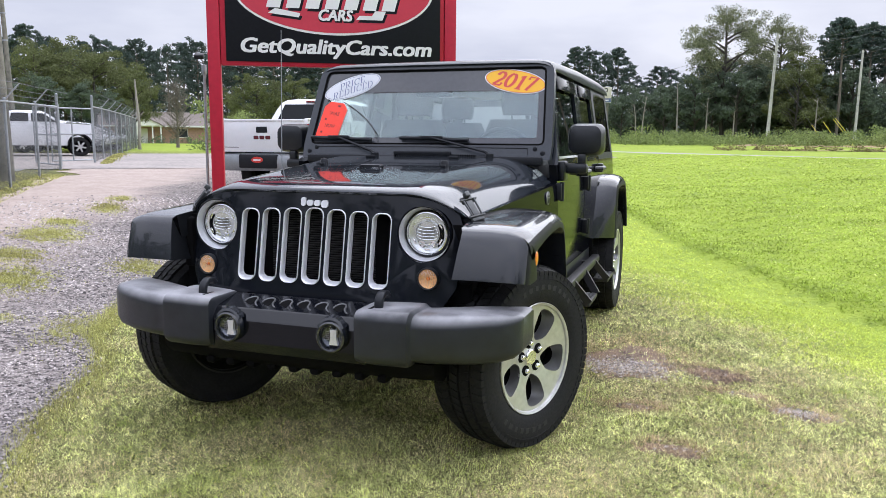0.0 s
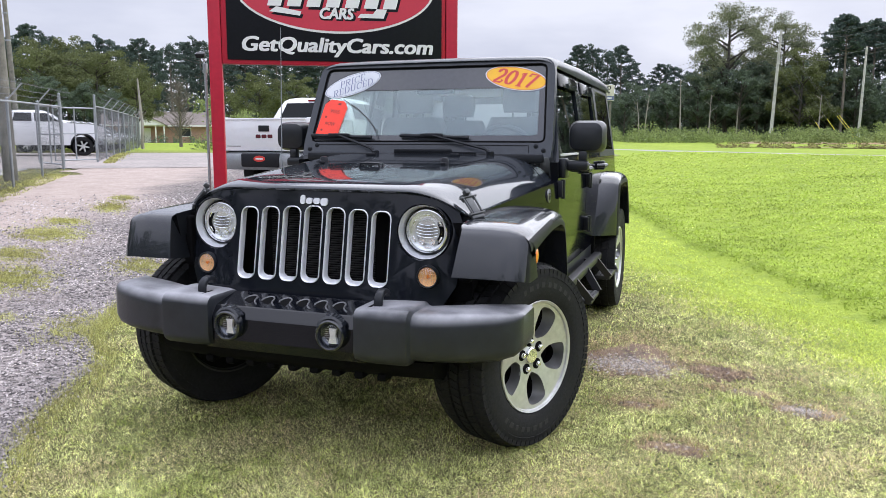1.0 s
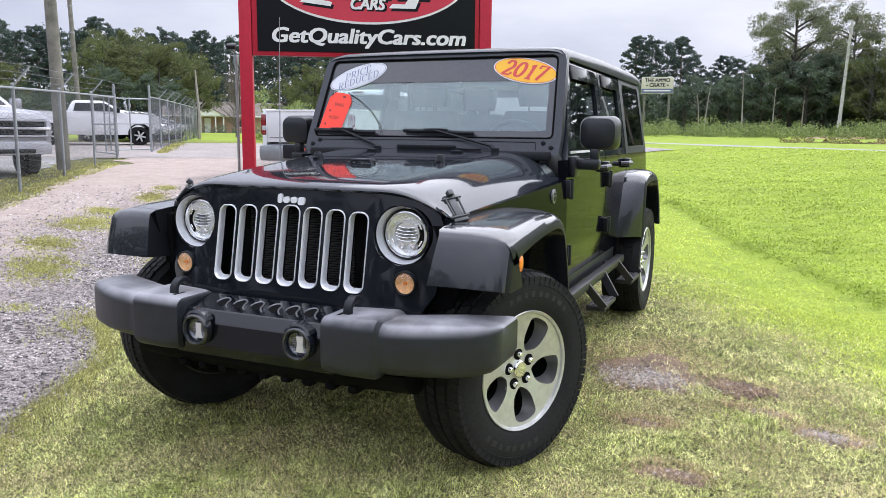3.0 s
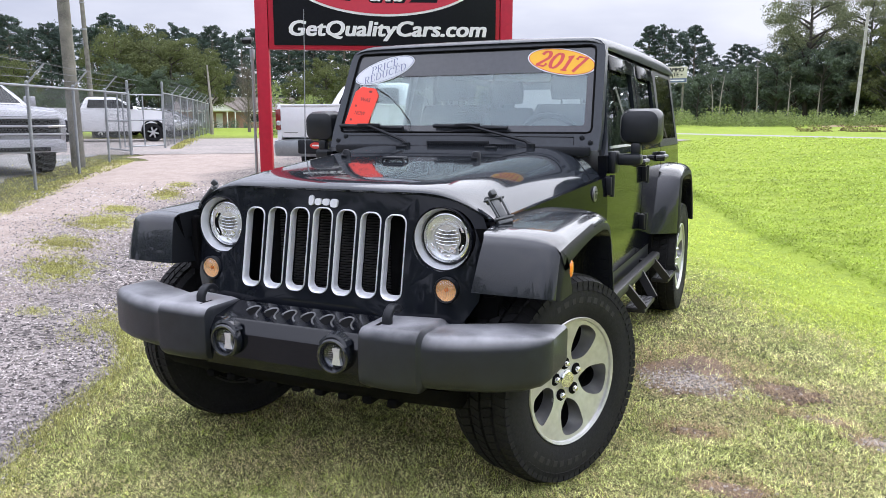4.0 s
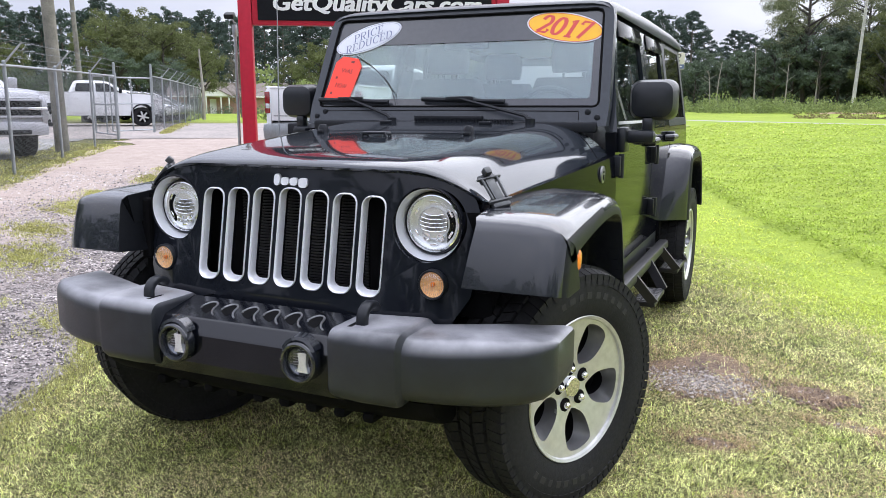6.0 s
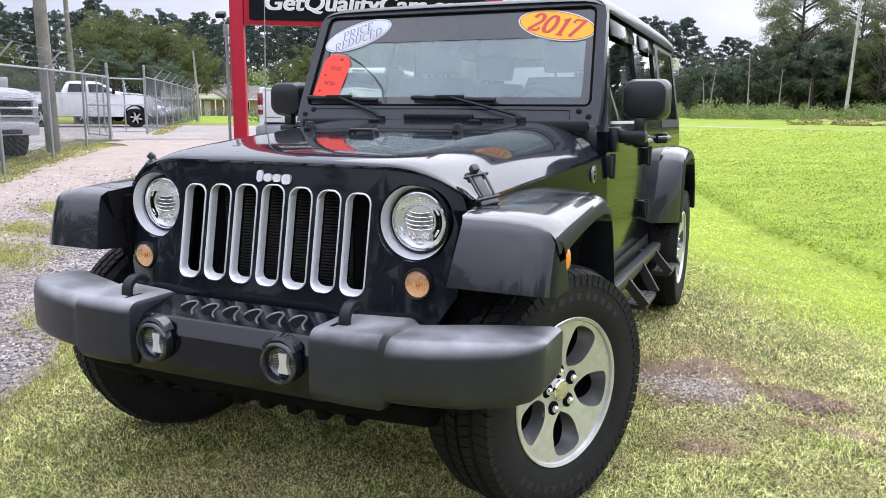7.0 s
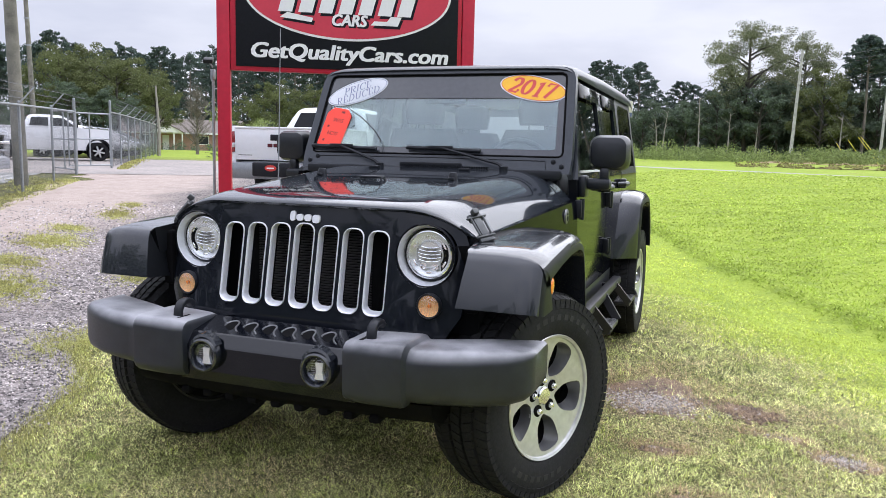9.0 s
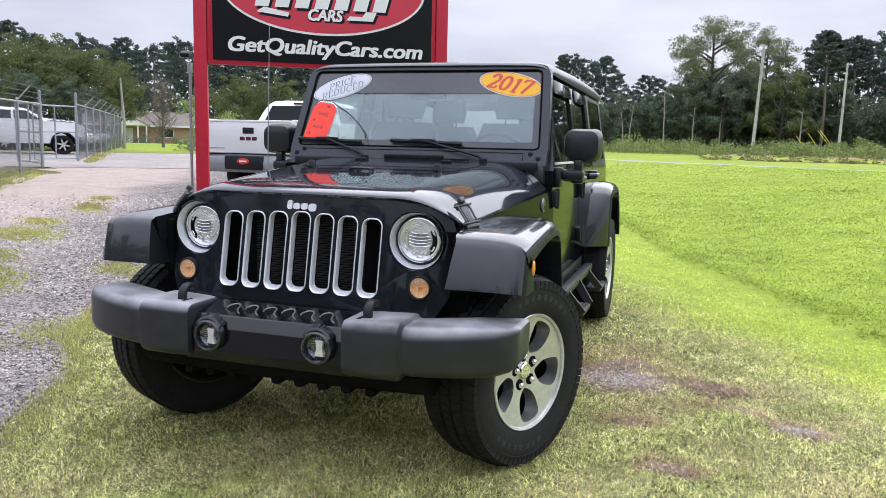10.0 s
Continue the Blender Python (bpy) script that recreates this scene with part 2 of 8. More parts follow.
M_LEAF = leaf_material("broad_leaves", (0.142, 0.158, 0.066), (0.088, 0.104, 0.050), 0.18)
# olive leaves and needles: bluish base paints in the haze of distance
M_LEAF_OLIVE = leaf_material("hazed_olive_leaves", (0.118, 0.150, 0.098), (0.080, 0.110, 0.082), 0.2)
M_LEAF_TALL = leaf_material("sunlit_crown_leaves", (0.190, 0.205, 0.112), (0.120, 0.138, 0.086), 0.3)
M_NEEDLE = leaf_material("hazed_pine_needles", (0.080, 0.110, 0.090), (0.056, 0.080, 0.070), 0.2)
M_SHRUB = leaf_material("roadside_shrubs", (0.235, 0.285, 0.105), (0.140, 0.180, 0.070), 0.3)
M_BLADE = leaf_material("lawn_grass_blades", (0.95, 0.87, 0.37), (0.27, 0.33, 0.075), 0.95, 2.6, 12.0)
M_BLADE_LUSH = leaf_material("lush_grass_blades", (0.56, 0.625, 0.125), (0.42, 0.50, 0.085), 0.36)
M_BLADE_FIELD = leaf_material("coarse_field_grass", (0.39, 0.49, 0.082), (0.28, 0.375, 0.052), 0.3)
M_PATCH_STONE = material("pale_patch_stones", (0.32, 0.285, 0.258), 0.85, var=0.2, scale=0.8, fine=60, island=0.75)
M_STONE = material("gravel_stones", (0.33, 0.295, 0.28), 0.85, var=0.35, scale=1.1, fine=60, tint=(0.105, 0.092, 0.092), island=0.9)


def ground_material():
    """Lawn: yellowed and worn round the parked car, lush beyond, with soil showing through."""
    m = bpy.data.materials.new("lawn_and_soil")
    m.use_nodes = True
    n, k = m.node_tree.nodes, m.node_tree.links
    p = n["Principled BSDF"]
    p.inputs["Roughness"].default_value = 0.95
    p.inputs["Specular IOR Level"].default_value = 0.1
    geo = n.new("ShaderNodeNewGeometry")

    def tex(scale, detail=4.0):
        t = n.new("ShaderNodeTexNoise")
        t.inputs["Scale"].default_value, t.inputs["Detail"].default_value = scale, detail
        k.new(geo.outputs["Position"], t.inputs["Vector"])
        return t.outputs["Fac"]

    def ramp(value, lo, hi):
        r = n.new("ShaderNodeMapRange")
        r.inputs["From Min"].default_value, r.inputs["From Max"].default_value = lo, hi
        k.new(value, r.inputs["Value"])
        return r.outputs[0]

    def blend(fac, a, b):
        x = n.new("ShaderNodeMix")
        x.data_type = "RGBA"
        k.new(fac, x.inputs[0])
        for socket, c in ((x.inputs[6], a), (x.inputs[7], b)):
            if isinstance(c, tuple):
                socket.default_value = (*c, 1)
            else:
                k.new(c, socket)
        return x.outputs[2]

    sep = n.new("ShaderNodeSeparateXYZ")
    k.new(geo.outputs["Position"], sep.inputs[0])
    # distance from the worn strip, along the line of the ditch
    d1, d2, d3 = (n.new("ShaderNodeMath") for _ in range(3))
    d1.operation = d2.operation = "MULTIPLY"
    d1.inputs[1].default_value, d2.inputs[1].default_value = 0.8, 0.6
    d3.operation = "ADD"
    k.new(sep.outputs[0], d1.inputs[0])
    k.new(sep.outputs[1], d2.inputs[0])
    k.new(d1.outputs[0], d3.inputs[0])
    k.new(d2.outputs[0], d3.inputs[1])
    wob = n.new("ShaderNodeMath")
    wob.operation = "MULTIPLY_ADD"
    wob.inputs[1].default_value = 1.4
    k.new(tex(0.9), wob.inputs[0])
    k.new(d3.outputs[0], wob.inputs[2])
    most = n.new("ShaderNodeMath")
    most.operation = "MAXIMUM"
    k.new(ramp(wob.outputs[0], 3.5, 5.0), most.inputs[0])
    k.new(ramp(sep.outputs[1], 24.0, 32.0), most.inputs[1])
    lush = most.outputs[0]
    dry = blend(ramp(tex(1.6), 0.35, 0.65), (0.235, 0.245, 0.088), (0.31, 0.285, 0.135))
    # near-black specks paint the shade in gaps between blades
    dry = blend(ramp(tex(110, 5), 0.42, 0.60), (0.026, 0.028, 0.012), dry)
    rich = blend(ramp(tex(0.5), 0.3, 0.7), (0.215, 0.290, 0.043), (0.295, 0.365, 0.060))
    rich = blend(ramp(tex(3.2, 6), 0.28, 0.52), (0.185, 0.245, 0.048), rich)
    col = blend(lush, dry, rich)
    # crab-grass clumps, brown where the mower scraped
    col = blend(ramp(tex(0.33, 5), 0.66, 0.74), col, (0.20, 0.16, 0.085))
    k.new(col, p.inputs["Base Color"])
    bp = n.new("ShaderNodeBump")
    bp.inputs["Strength"].default_value, bp.inputs["Distance"].default_value = 0.9, 0.03
    k.new(tex(24, 5), bp.inputs["Height"])
    k.new(bp.outputs[0], p.inputs["Normal"])
    return m


def drive_material():
    """Pinkish packed dirt on one side, loose grey gravel on the other."""
    m = bpy.data.materials.new("gravel_and_dirt")
    m.use_nodes = True
    n, k = m.node_tree.nodes, m.node_tree.links
    p = n["Principled BSDF"]
    p.inputs["Roughness"].default_value = 0.93
    p.inputs["Specular IOR Level"].default_value = 0.2
    geo = n.new("ShaderNodeNewGeometry")
    vor = n.new("ShaderNodeTexVoronoi")
    vor.inputs["Scale"].default_value = 38
    k.new(geo.outputs["Position"], vor.inputs["Vector"])
    bw = n.new("ShaderNodeSeparateColor")
    k.new(vor.outputs["Color"], bw.inputs[0])
    stone = n.new("ShaderNodeValToRGB")
    e = stone.color_ramp.elements
    e[0].color, e[1].color = (0.016, 0.014, 0.014, 1), (0.34, 0.30, 0.28, 1)
    k.new(bw.outputs[0], stone.inputs[0])
    big = n.new("ShaderNodeTexNoise")
    big.inputs["Scale"].default_value, big.inputs["Detail"].default_value = 0.7, 6
    fine = n.new("ShaderNodeTexNoise")
    fine.inputs["Scale"].default_value, fine.inputs["Detail"].default_value = 14, 9
    for q in (big, fine):
        k.new(geo.outputs["Position"], q.inputs["Vector"])
    dirt = n.new("ShaderNodeMix")
    dirt.data_type = "RGBA"
    dirt.inputs[6].default_value, dirt.inputs[7].default_value = (0.285, 0.228, 0.198, 1), (0.435, 0.362, 0.318, 1)
    # packed earth mottled by damp, grit and tyre scuffs
    mid = n.new("ShaderNodeTexNoise")
    mid.inputs["Scale"].default_value, mid.inputs["Detail"].default_value = 2.6, 8
    k.new(geo.outputs["Position"], mid.inputs["Vector"])
    both_scales = n.new("ShaderNodeMath")
    both_scales.operation = "ADD"
    k.new(fine.outputs["Fac"], both_scales.inputs[0])
    k.new(mid.outputs["Fac"], both_scales.inputs[1])
    sharp = n.new("ShaderNodeMapRange")
    sharp.inputs["From Min"].default_value, sharp.inputs["From Max"].default_value = 0.62, 1.36
    k.new(both_scales.outputs[0], sharp.inputs["Value"])
    k.new(sharp.outputs[0], dirt.inputs[0])
    # share of loose stone across the drive, from its grass edge to its fence edge
    sep = n.new("ShaderNodeSeparateXYZ")
    k.new(geo.outputs["Position"], sep.inputs[0])
    a, b, c = (n.new("ShaderNodeMath") for _ in range(3))
    a.operation = b.operation = "MULTIPLY"
    c.operation = "ADD"
    a.inputs[1].default_value, b.inputs[1].default_value = 0.78, 0.40
    k.new(sep.outputs[0], a.inputs[0])
    k.new(sep.outputs[1], b.inputs[0])
    k.new(a.outputs[0], c.inputs[0])
    k.new(b.outputs[0], c.inputs[1])
    d = n.new("ShaderNodeMath")
    d.operation = "MULTIPLY_ADD"
    d.inputs[1].default_value = 3.2
    k.new(big.outputs["Fac"], d.inputs[0])
    k.new(c.outputs[0], d.inputs[2])
    r = n.new("ShaderNodeMapRange")
    r.inputs["From Min"].default_value, r.inputs["From Max"].default_value = -2.2, -0.7
    k.new(d.outputs[0], r.inputs["Value"])
    mx = n.new("ShaderNodeMix")
    mx.data_type = "RGBA"
    k.new(r.outputs[0], mx.inputs[0])
    k.new(dirt.outputs[2], mx.inputs[6])
    k.new(stone.outputs[0], mx.inputs[7])
    k.new(mx.outputs[2], p.inputs["Base Color"])
    bp = n.new("ShaderNodeBump")
    bp.inputs["Strength"].default_value, bp.inputs["Distance"].default_value = 0.8, 0.015
    k.new(vor.outputs["Distance"], bp.inputs["Height"])
    k.new(bp.outputs[0], p.inputs["Normal"])
    return m


M_GROUND, M_DRIVE = ground_material(), drive_material()
M_ASPHALT = material("worn_asphalt", (0.27, 0.235, 0.215), 0.9, var=0.30, scale=0.5, fine=7, tint=(0.19, 0.17, 0.158), bump=0.3, bump_scale=60)
M_LOT = material("grey_lot_gravel", (0.27, 0.265, 0.26), 0.95, var=0.4, scale=0.8, fine=18, tint=(0.17, 0.165, 0.15), bump=0.6, bump_scale=50)
M_ROAD = material("road_asphalt", (0.27, 0.265, 0.26), 0.85, var=0.12, scale=0.2, fine=20)
M_SOIL = material("bare_soil", (0.185, 0.128, 0.088), 0.95, var=0.6, scale=9, fine=70, tint=(0.055, 0.036, 0.026), bump=1.0, bump_scale=90)
M_CLAY = material("red_clay_bank", (0.36, 0.22, 0.14), 0.95, var=0.35, scale=0.35, fine=3, tint=(0.15, 0.15, 0.07))
M_WEED = leaf_material("dry_bank_weeds", (0.26, 0.24, 0.10), (0.15, 0.13, 0.06), 0.45)


# ---- mesh helpers ----
def part(name, bm, mat, parent=None, label="", smooth=True):
    """Links a bmesh as one mesh object, under a thing or a part."""
    bmesh.ops.recalc_face_normals(bm, faces=bm.faces)
    me = bpy.data.meshes.new(name)
    bm.to_mesh(me)
    bm.free()
    me.materials.append(mat)
    if smooth:
        me.shade_smooth()
        me.set_sharp_from_angle(angle=radians(38))
    ob = new(name, me)
    if parent is not None:
        ob.parent = parent
    if label:
        ob["label"] = label
    return ob


def quick(name, verts, faces, mat, parent=None, smooth=False):
    """A large mesh from arrays; all faces have the same number of corners."""
    verts, faces = np.asarray(verts, np.float32), np.asarray(faces, np.int32)
    me = bpy.data.meshes.new(name)
    k = faces.shape[1]
    me.vertices.add(len(verts))
    me.vertices.foreach_set("co", verts.ravel())
    me.loops.add(faces.size)
    me.loops.foreach_set("vertex_index", faces.ravel())
    me.polygons.add(len(faces))
    me.polygons.foreach_set("loop_start", np.arange(0, faces.size, k, dtype=np.int32))
    me.update(calc_edges=True)
    me.materials.append(mat)
    if smooth:
        me.shade_smooth()
    ob = new(name, me)
    if parent is not None:
        ob.parent = parent
    return ob


def thing(name, label, category, group="", kind="", at=None):
    ob = new(name)
    if at is not None:
        ob.matrix_basis = at
    return tagged(ob, label, category, group, kind)


def mesh():
    return bmesh.new()


def box(bm, x0, x1, y0, y1, z0, z1, bevel=0.0, segs=2, m=None):
    vs = [bm.verts.new((x, y, z)) for x in (x0, x1) for y in (y0, y1) for z in (z0, z1)]
    fs = [bm.faces.new([vs[i] for i in q]) for q in
          ((0, 1, 3, 2), (4, 6, 7, 5), (0, 4, 5, 1), (2, 3, 7, 6), (0, 2, 6, 4), (1, 5, 7, 3))]
    out = vs
    if bevel:
        es = {e for f in fs for e in f.edges}
        r = bmesh.ops.bevel(bm, geom=list(es), offset=bevel, segments=segs, affect="EDGES", profile=0.5)
        out = list({v for f in r["faces"] for v in f.verts} | {v for v in vs if v.is_valid})
    if m is not None:
        bmesh.ops.transform(bm, matrix=m, verts=out)
    return bm


def loft(bm, loops, closed=True, caps=True):
    """Skins equal loops of points; closed: each loop is a ring."""
    rows = [[bm.verts.new(p) for p in loop] for loop in loops]
    n = len(rows[0])
    for a, b in zip(rows, rows[1:]):
        for i in range(n if closed else n - 1):
            j = (i + 1) % n
            bm.faces.new((a[i], a[j], b[j], b[i]))
    if caps and closed:
        bm.faces.new(rows[0][::-1])
        bm.faces.new(rows[-1])
    return bm


def rrect(w, h, r, n=4, cx=0.0, cy=0.0):
    """A rounded rectangle's outline."""
    pts = []
    r = min(r, w / 2 - 1e-4, h / 2 - 1e-4)
    for (sx, sy, a0) in ((1, 1, 0), (-1, 1, 90), (-1, -1, 180), (1, -1, 270)):
        for i in range(n + 1):
            a = radians(a0 + 90 * i / n)
            pts.append((cx + sx * (w / 2 - r) + r * math.cos(a), cy + sy * (h / 2 - r) + r * math.sin(a)))
    return pts


def ring_pts(r, n, cx=0.0, cy=0.0, ry=None):
    return [(cx + r * math.cos(2 * math.pi * i / n), cy + (ry or r) * math.sin(2 * math.pi * i / n)) for i in range(n)]


def plate(bm, outline, holes, put, depth):
    """A plate with holes: put(u, v, d) places the outline's point at depth d."""
    loops = [outline, *holes]
    front, back = [], []
    for d, store in ((0.0, front), (depth, back)):
        edges = []
        for loop in loops:
            vs = [bm.verts.new(put(u, v, d)) for u, v in loop]
            store.append(vs)
            edges += [bm.edges.new((vs[i], vs[(i + 1) % len(vs)])) for i in range(len(vs))]
        bmesh.ops.triangle_fill(bm, use_beauty=True, use_dissolve=False, edges=edges)
    for a, b in zip(front, back):
        for i in range(len(a)):
            j = (i + 1) % len(a)
            bm.faces.new((a[i], a[j], b[j], b[i]))
    return bm


def fine_plate(bm, outline, holes, put, depth, longest=0.045):
    """A plate with holes on a curved face: its front is cut fine enough to follow the curve."""
    plate(bm, outline, holes, lambda u, v, d: (u, v, d), depth)
    for q in range(4):
        es = [e for e in bm.edges if e.calc_length() > longest and all(len(f.verts) == 3 for f in e.link_faces)]
        if not es:
            break
        bmesh.ops.subdivide_edges(bm, edges=es, cuts=1)
        bmesh.ops.triangulate(bm, faces=[f for f in bm.faces if len(f.verts) > 4])
    for v in bm.verts:
        v.co = put(*v.co)
    return bm


def revolve(bm, profile, n=48, axis="x", at=(0, 0, 0)):
    """Turns a profile of (along, radius) round an axis."""
    loops = []
    for i in range(n):
        a = 2 * math.pi * i / n
        c, s = math.cos(a), math.sin(a)
        row = []
        for u, r in profile:
            p = {"x": (u, r * c, r * s), "y": (r * c, u, r * s), "z": (r * c, r * s, u)}[axis]
            row.append((p[0] + at[0], p[1] + at[1], p[2] + at[2]))
        loops.append(row)
    rows = [[bm.verts.new(p) for p in l] for l in loops]
    k = len(profile)
    for i in range(n):
        a, b = rows[i], rows[(i + 1) % n]
        for j in range(k - 1):
            if profile[j][1] < 1e-6 and profile[j + 1][1] < 1e-6:
                continue
            bm.faces.new((a[j], a[j + 1], b[j + 1], b[j]))
    bmesh.ops.remove_doubles(bm, verts=bm.verts, dist=1e-6)
    return bm


def tube(bm, pts, r, n=8, r1=None):
    """A round bar through points, tapering from r to r1."""
    pts = [Vector(p) for p in pts]
    loops = []
    for i, p in enumerate(pts):
        t = (pts[min(i + 1, len(pts) - 1)] - pts[max(i - 1, 0)]).normalized()
        side = t.cross(Vector((0, 0, 1)))
        side = t.cross(Vector((1, 0, 0))) if side.length < 0.05 else side
        side.normalize()
        up = side.cross(t)
        rr = r if r1 is None else r + (r1 - r) * i / (len(pts) - 1)
        loops.append([p + (side * math.cos(a) + up * math.sin(a)) * rr for a in (2 * math.pi * q / n for q in range(n))])
    return loft(bm, loops)


def ladder(*pairs):
    """A piecewise-linear function."""
    xs, ys = zip(*pairs)
    return lambda v: float(np.interp(v, xs, ys))


def curve(*pairs):
    """A smooth function through points, with no overshoot."""
    xs, ys = (np.array(q, float) for q in zip(*pairs))
    h, d = np.diff(xs), np.diff(ys) / np.diff(xs)
    m = np.zeros(len(xs))
    m[0], m[-1] = d[0], d[-1]
    for i in range(1, len(xs) - 1):
        if d[i - 1] * d[i] > 0:
            a, b = 2 * h[i] + h[i - 1], h[i] + 2 * h[i - 1]
            m[i] = (a + b) / (a / d[i - 1] + b / d[i])

    def at(v):
        v = min(max(v, xs[0]), xs[-1])
        i = min(int(np.searchsorted(xs, v, "right")) - 1, len(h) - 1)
        t = (v - xs[i]) / h[i]
        return float((1 + 2 * t) * (1 - t) ** 2 * ys[i] + t * (1 - t) ** 2 * h[i] * m[i] + t * t * (3 - 2 * t) * ys[i + 1] + t * t * (t - 1) * h[i] * m[i + 1])

    return at


def lettering(name, text, size, mat, parent, m, extrude=0.002, shear=0.0, width=None, label="", bold=0.0):
    """Raised lettering in the built-in font, turned into a mesh; m maps its plane into place."""
    cu = bpy.data.curves.new(name, "FONT")
    cu.body, cu.size, cu.extrude, cu.shear = text, size, extrude, shear
    cu.align_x, cu.align_y, cu.resolution_u = "CENTER", "CENTER", 3
    tmp = new(name, cu)
    bpy.context.view_layer.update()
    me = bpy.data.meshes.new_from_object(tmp.evaluated_get(bpy.context.evaluated_depsgraph_get()))
    bpy.data.objects.remove(tmp)
    me.materials.clear()
    me.materials.append(mat)
    if bold:
        bm = bmesh.new()
        for k in (-1, 0, 1):
            for j in (-0.5, 0.5):
                a = len(bm.verts)
                bm.from_mesh(me)
                bm.verts.ensure_lookup_table()
                bmesh.ops.translate(bm, vec=(k * bold, j * bold, 0.0001 * k + 0.0002 * j), verts=bm.verts[a:])
        bm.to_mesh(me)
        bm.free()
    if width:
        xs = [v.co.x for v in me.vertices]
        s = width / (max(xs) - min(xs))
        me.transform(Matrix.Diagonal((s, 1, 1, 1)))
    me.transform(m)
    ob = new(name, me)
    ob.parent = parent
    if label:
        ob["label"] = label
    return ob


def arc(cx, cy, rx, ry, a0, a1, n=14):
    return [(cx + rx * math.cos(radians(a0 + (a1 - a0) * i / n)), cy + ry * math.sin(radians(a0 + (a1 - a0) * i / n))) for i in range(n + 1)]


# serif capitals as pen strokes on a unit height: width of the letter, then its strokes
STEM = [[(0.20, 0), (0.20, 1)], [(0.03, 0), (0.37, 0)]]
BOWL = [(0.03, 1), (0.42, 1), *arc(0.42, 0.74, 0.27, 0.26, 90, -90), (0.20, 0.48)]
PEN = {
    "I": (0.42, [*STEM, [(0.03, 1), (0.37, 1)]]),
    "P": (0.74, [*STEM, BOWL]),
    "R": (0.84, [*STEM, BOWL, [(0.40, 0.48), (0.62, 0.10), (0.70, 0), (0.84, 0)]]),
    "C": (0.84, [arc(0.46, 0.5, 0.38, 0.5, 48, 312), [(0.74, 1.0), (0.74, 0.72)]]),
    "E": (0.76, [*STEM, [(0.03, 1), (0.62, 1), (0.64, 0.78)], [(0.20, 0.52), (0.50, 0.52)], [(0.03, 0), (0.66, 0), (0.70, 0.24)]]),
    "D": (0.88, [*STEM, [(0.03, 1), (0.36, 1), *arc(0.36, 0.5, 0.44, 0.5, 90, -90), (0.20, 0)]]),
    "U": (0.96, [[(0.03, 1), (0.37, 1)], [(0.62, 1), (0.90, 1)], [(0.20, 1), (0.20, 0.34), *arc(0.475, 0.33, 0.275, 0.33, 180, 360), (0.75, 1)]]),
    "2": (0.76, [[*arc(0.36, 0.70, 0.26, 0.28, 172, -28), (0.10, 0.05)], [(0.08, 0.05), (0.62, 0.05), (0.68, 0.24)]]),
    "0": (0.80, [arc(0.39, 0.5, 0.29, 0.47, 90, 450, 28)]),
    "1": (0.60, [[(0.14, 0.80), (0.34, 0.97), (0.34, 0)], [(0.13, 0), (0.56, 0)]]),
    "7": (0.74, [[(0.10, 0.76), (0.12, 0.95), (0.66, 0.95), (0.30, 0)]]),
}


def serif_print(name, text, height, width, mat, parent, m, slant=0.2, weight=1.0, label=""):
    """Printed serif lettering: strokes thick where the pen runs upright, thin where it runs level."""
    bm = mesh()
    full = sum(PEN[c][0] + 0.06 for c in text) - 0.06
    sx, x0, layer = width / full, 0.0, 0
    for c in text:
        for line in PEN[c][1]:
            layer += 1
            rows = []
            for i, (u, v) in enumerate(line):
                a, b = line[max(i - 1, 0)], line[min(i + 1, len(line) - 1)]
                t = Vector((b[0] - a[0], b[1] - a[1])).normalized()
                w = weight * (0.035 + 0.055 * abs(t.y))
                e = []
                for q in (-1, 1):
                    uu, vv = u - t.y * w * q, v + t.x * w * q
                    e.append(bm.verts.new(m @ Vector(((x0 + uu - full / 2) * sx + slant * height * (vv - 0.5), (vv - 0.5) * height, 0.00012 * layer))))
                rows.append(e)
            for a, b in zip(rows, rows[1:]):
                bm.faces.new((a[0], a[1], b[1], b[0]))
        x0 += PEN[c][0] + 0.06
    return part(name, bm, mat, parent, label, smooth=False)


# ---- ground ----
def ditch(x, y):
    """Metres across from the crease at the ditch's bottom: negative on the car's side."""
    return 0.93 * x + 0.36 * y - 4.17 + 0.10 * np.sin(0.9 * y + 0.6)


def rise(x, y):
    """Height of the ground: level round the car, a shallow ditch, then a slow rise to the road."""
    d = np.maximum(0.0, np.hypot(x, y - 1.5) - 4.0)
    back = np.clip((y + 0.35 * np.abs(x) + 4) / 8, 0, 1)
    z = 0.92 * (1 - np.exp(-d / 20.0)) * back
    s = ditch(x, y)
    fade = np.clip((x + 3.5) / 3.0, 0, 1)
    z = z - 0.25 * np.exp(-((s / np.where(s < 0, 1.25, 2.4)) ** 2)) * fade
    z = z + 0.075 * np.exp(-(((s - 0.30) / 0.30) ** 2)) * np.clip(s / 0.12, 0, 1) * fade
    r = 0.67 * (x - 0.7) + 0.74 * (y - 36.3)
    z = z + (0.31 + 0.10 * np.clip((x - 1) / 10, 0, 1)) * np.exp(-(((r + 7.0) / 4.0) ** 2)) * np.clip((x + 16) / 6, 0, 1)
    far = np.clip((np.hypot(x, y) - 64) / 9, 0, 1)
    return z + 0.5 * far * np.clip((x + 25) / 10, 0, 1)


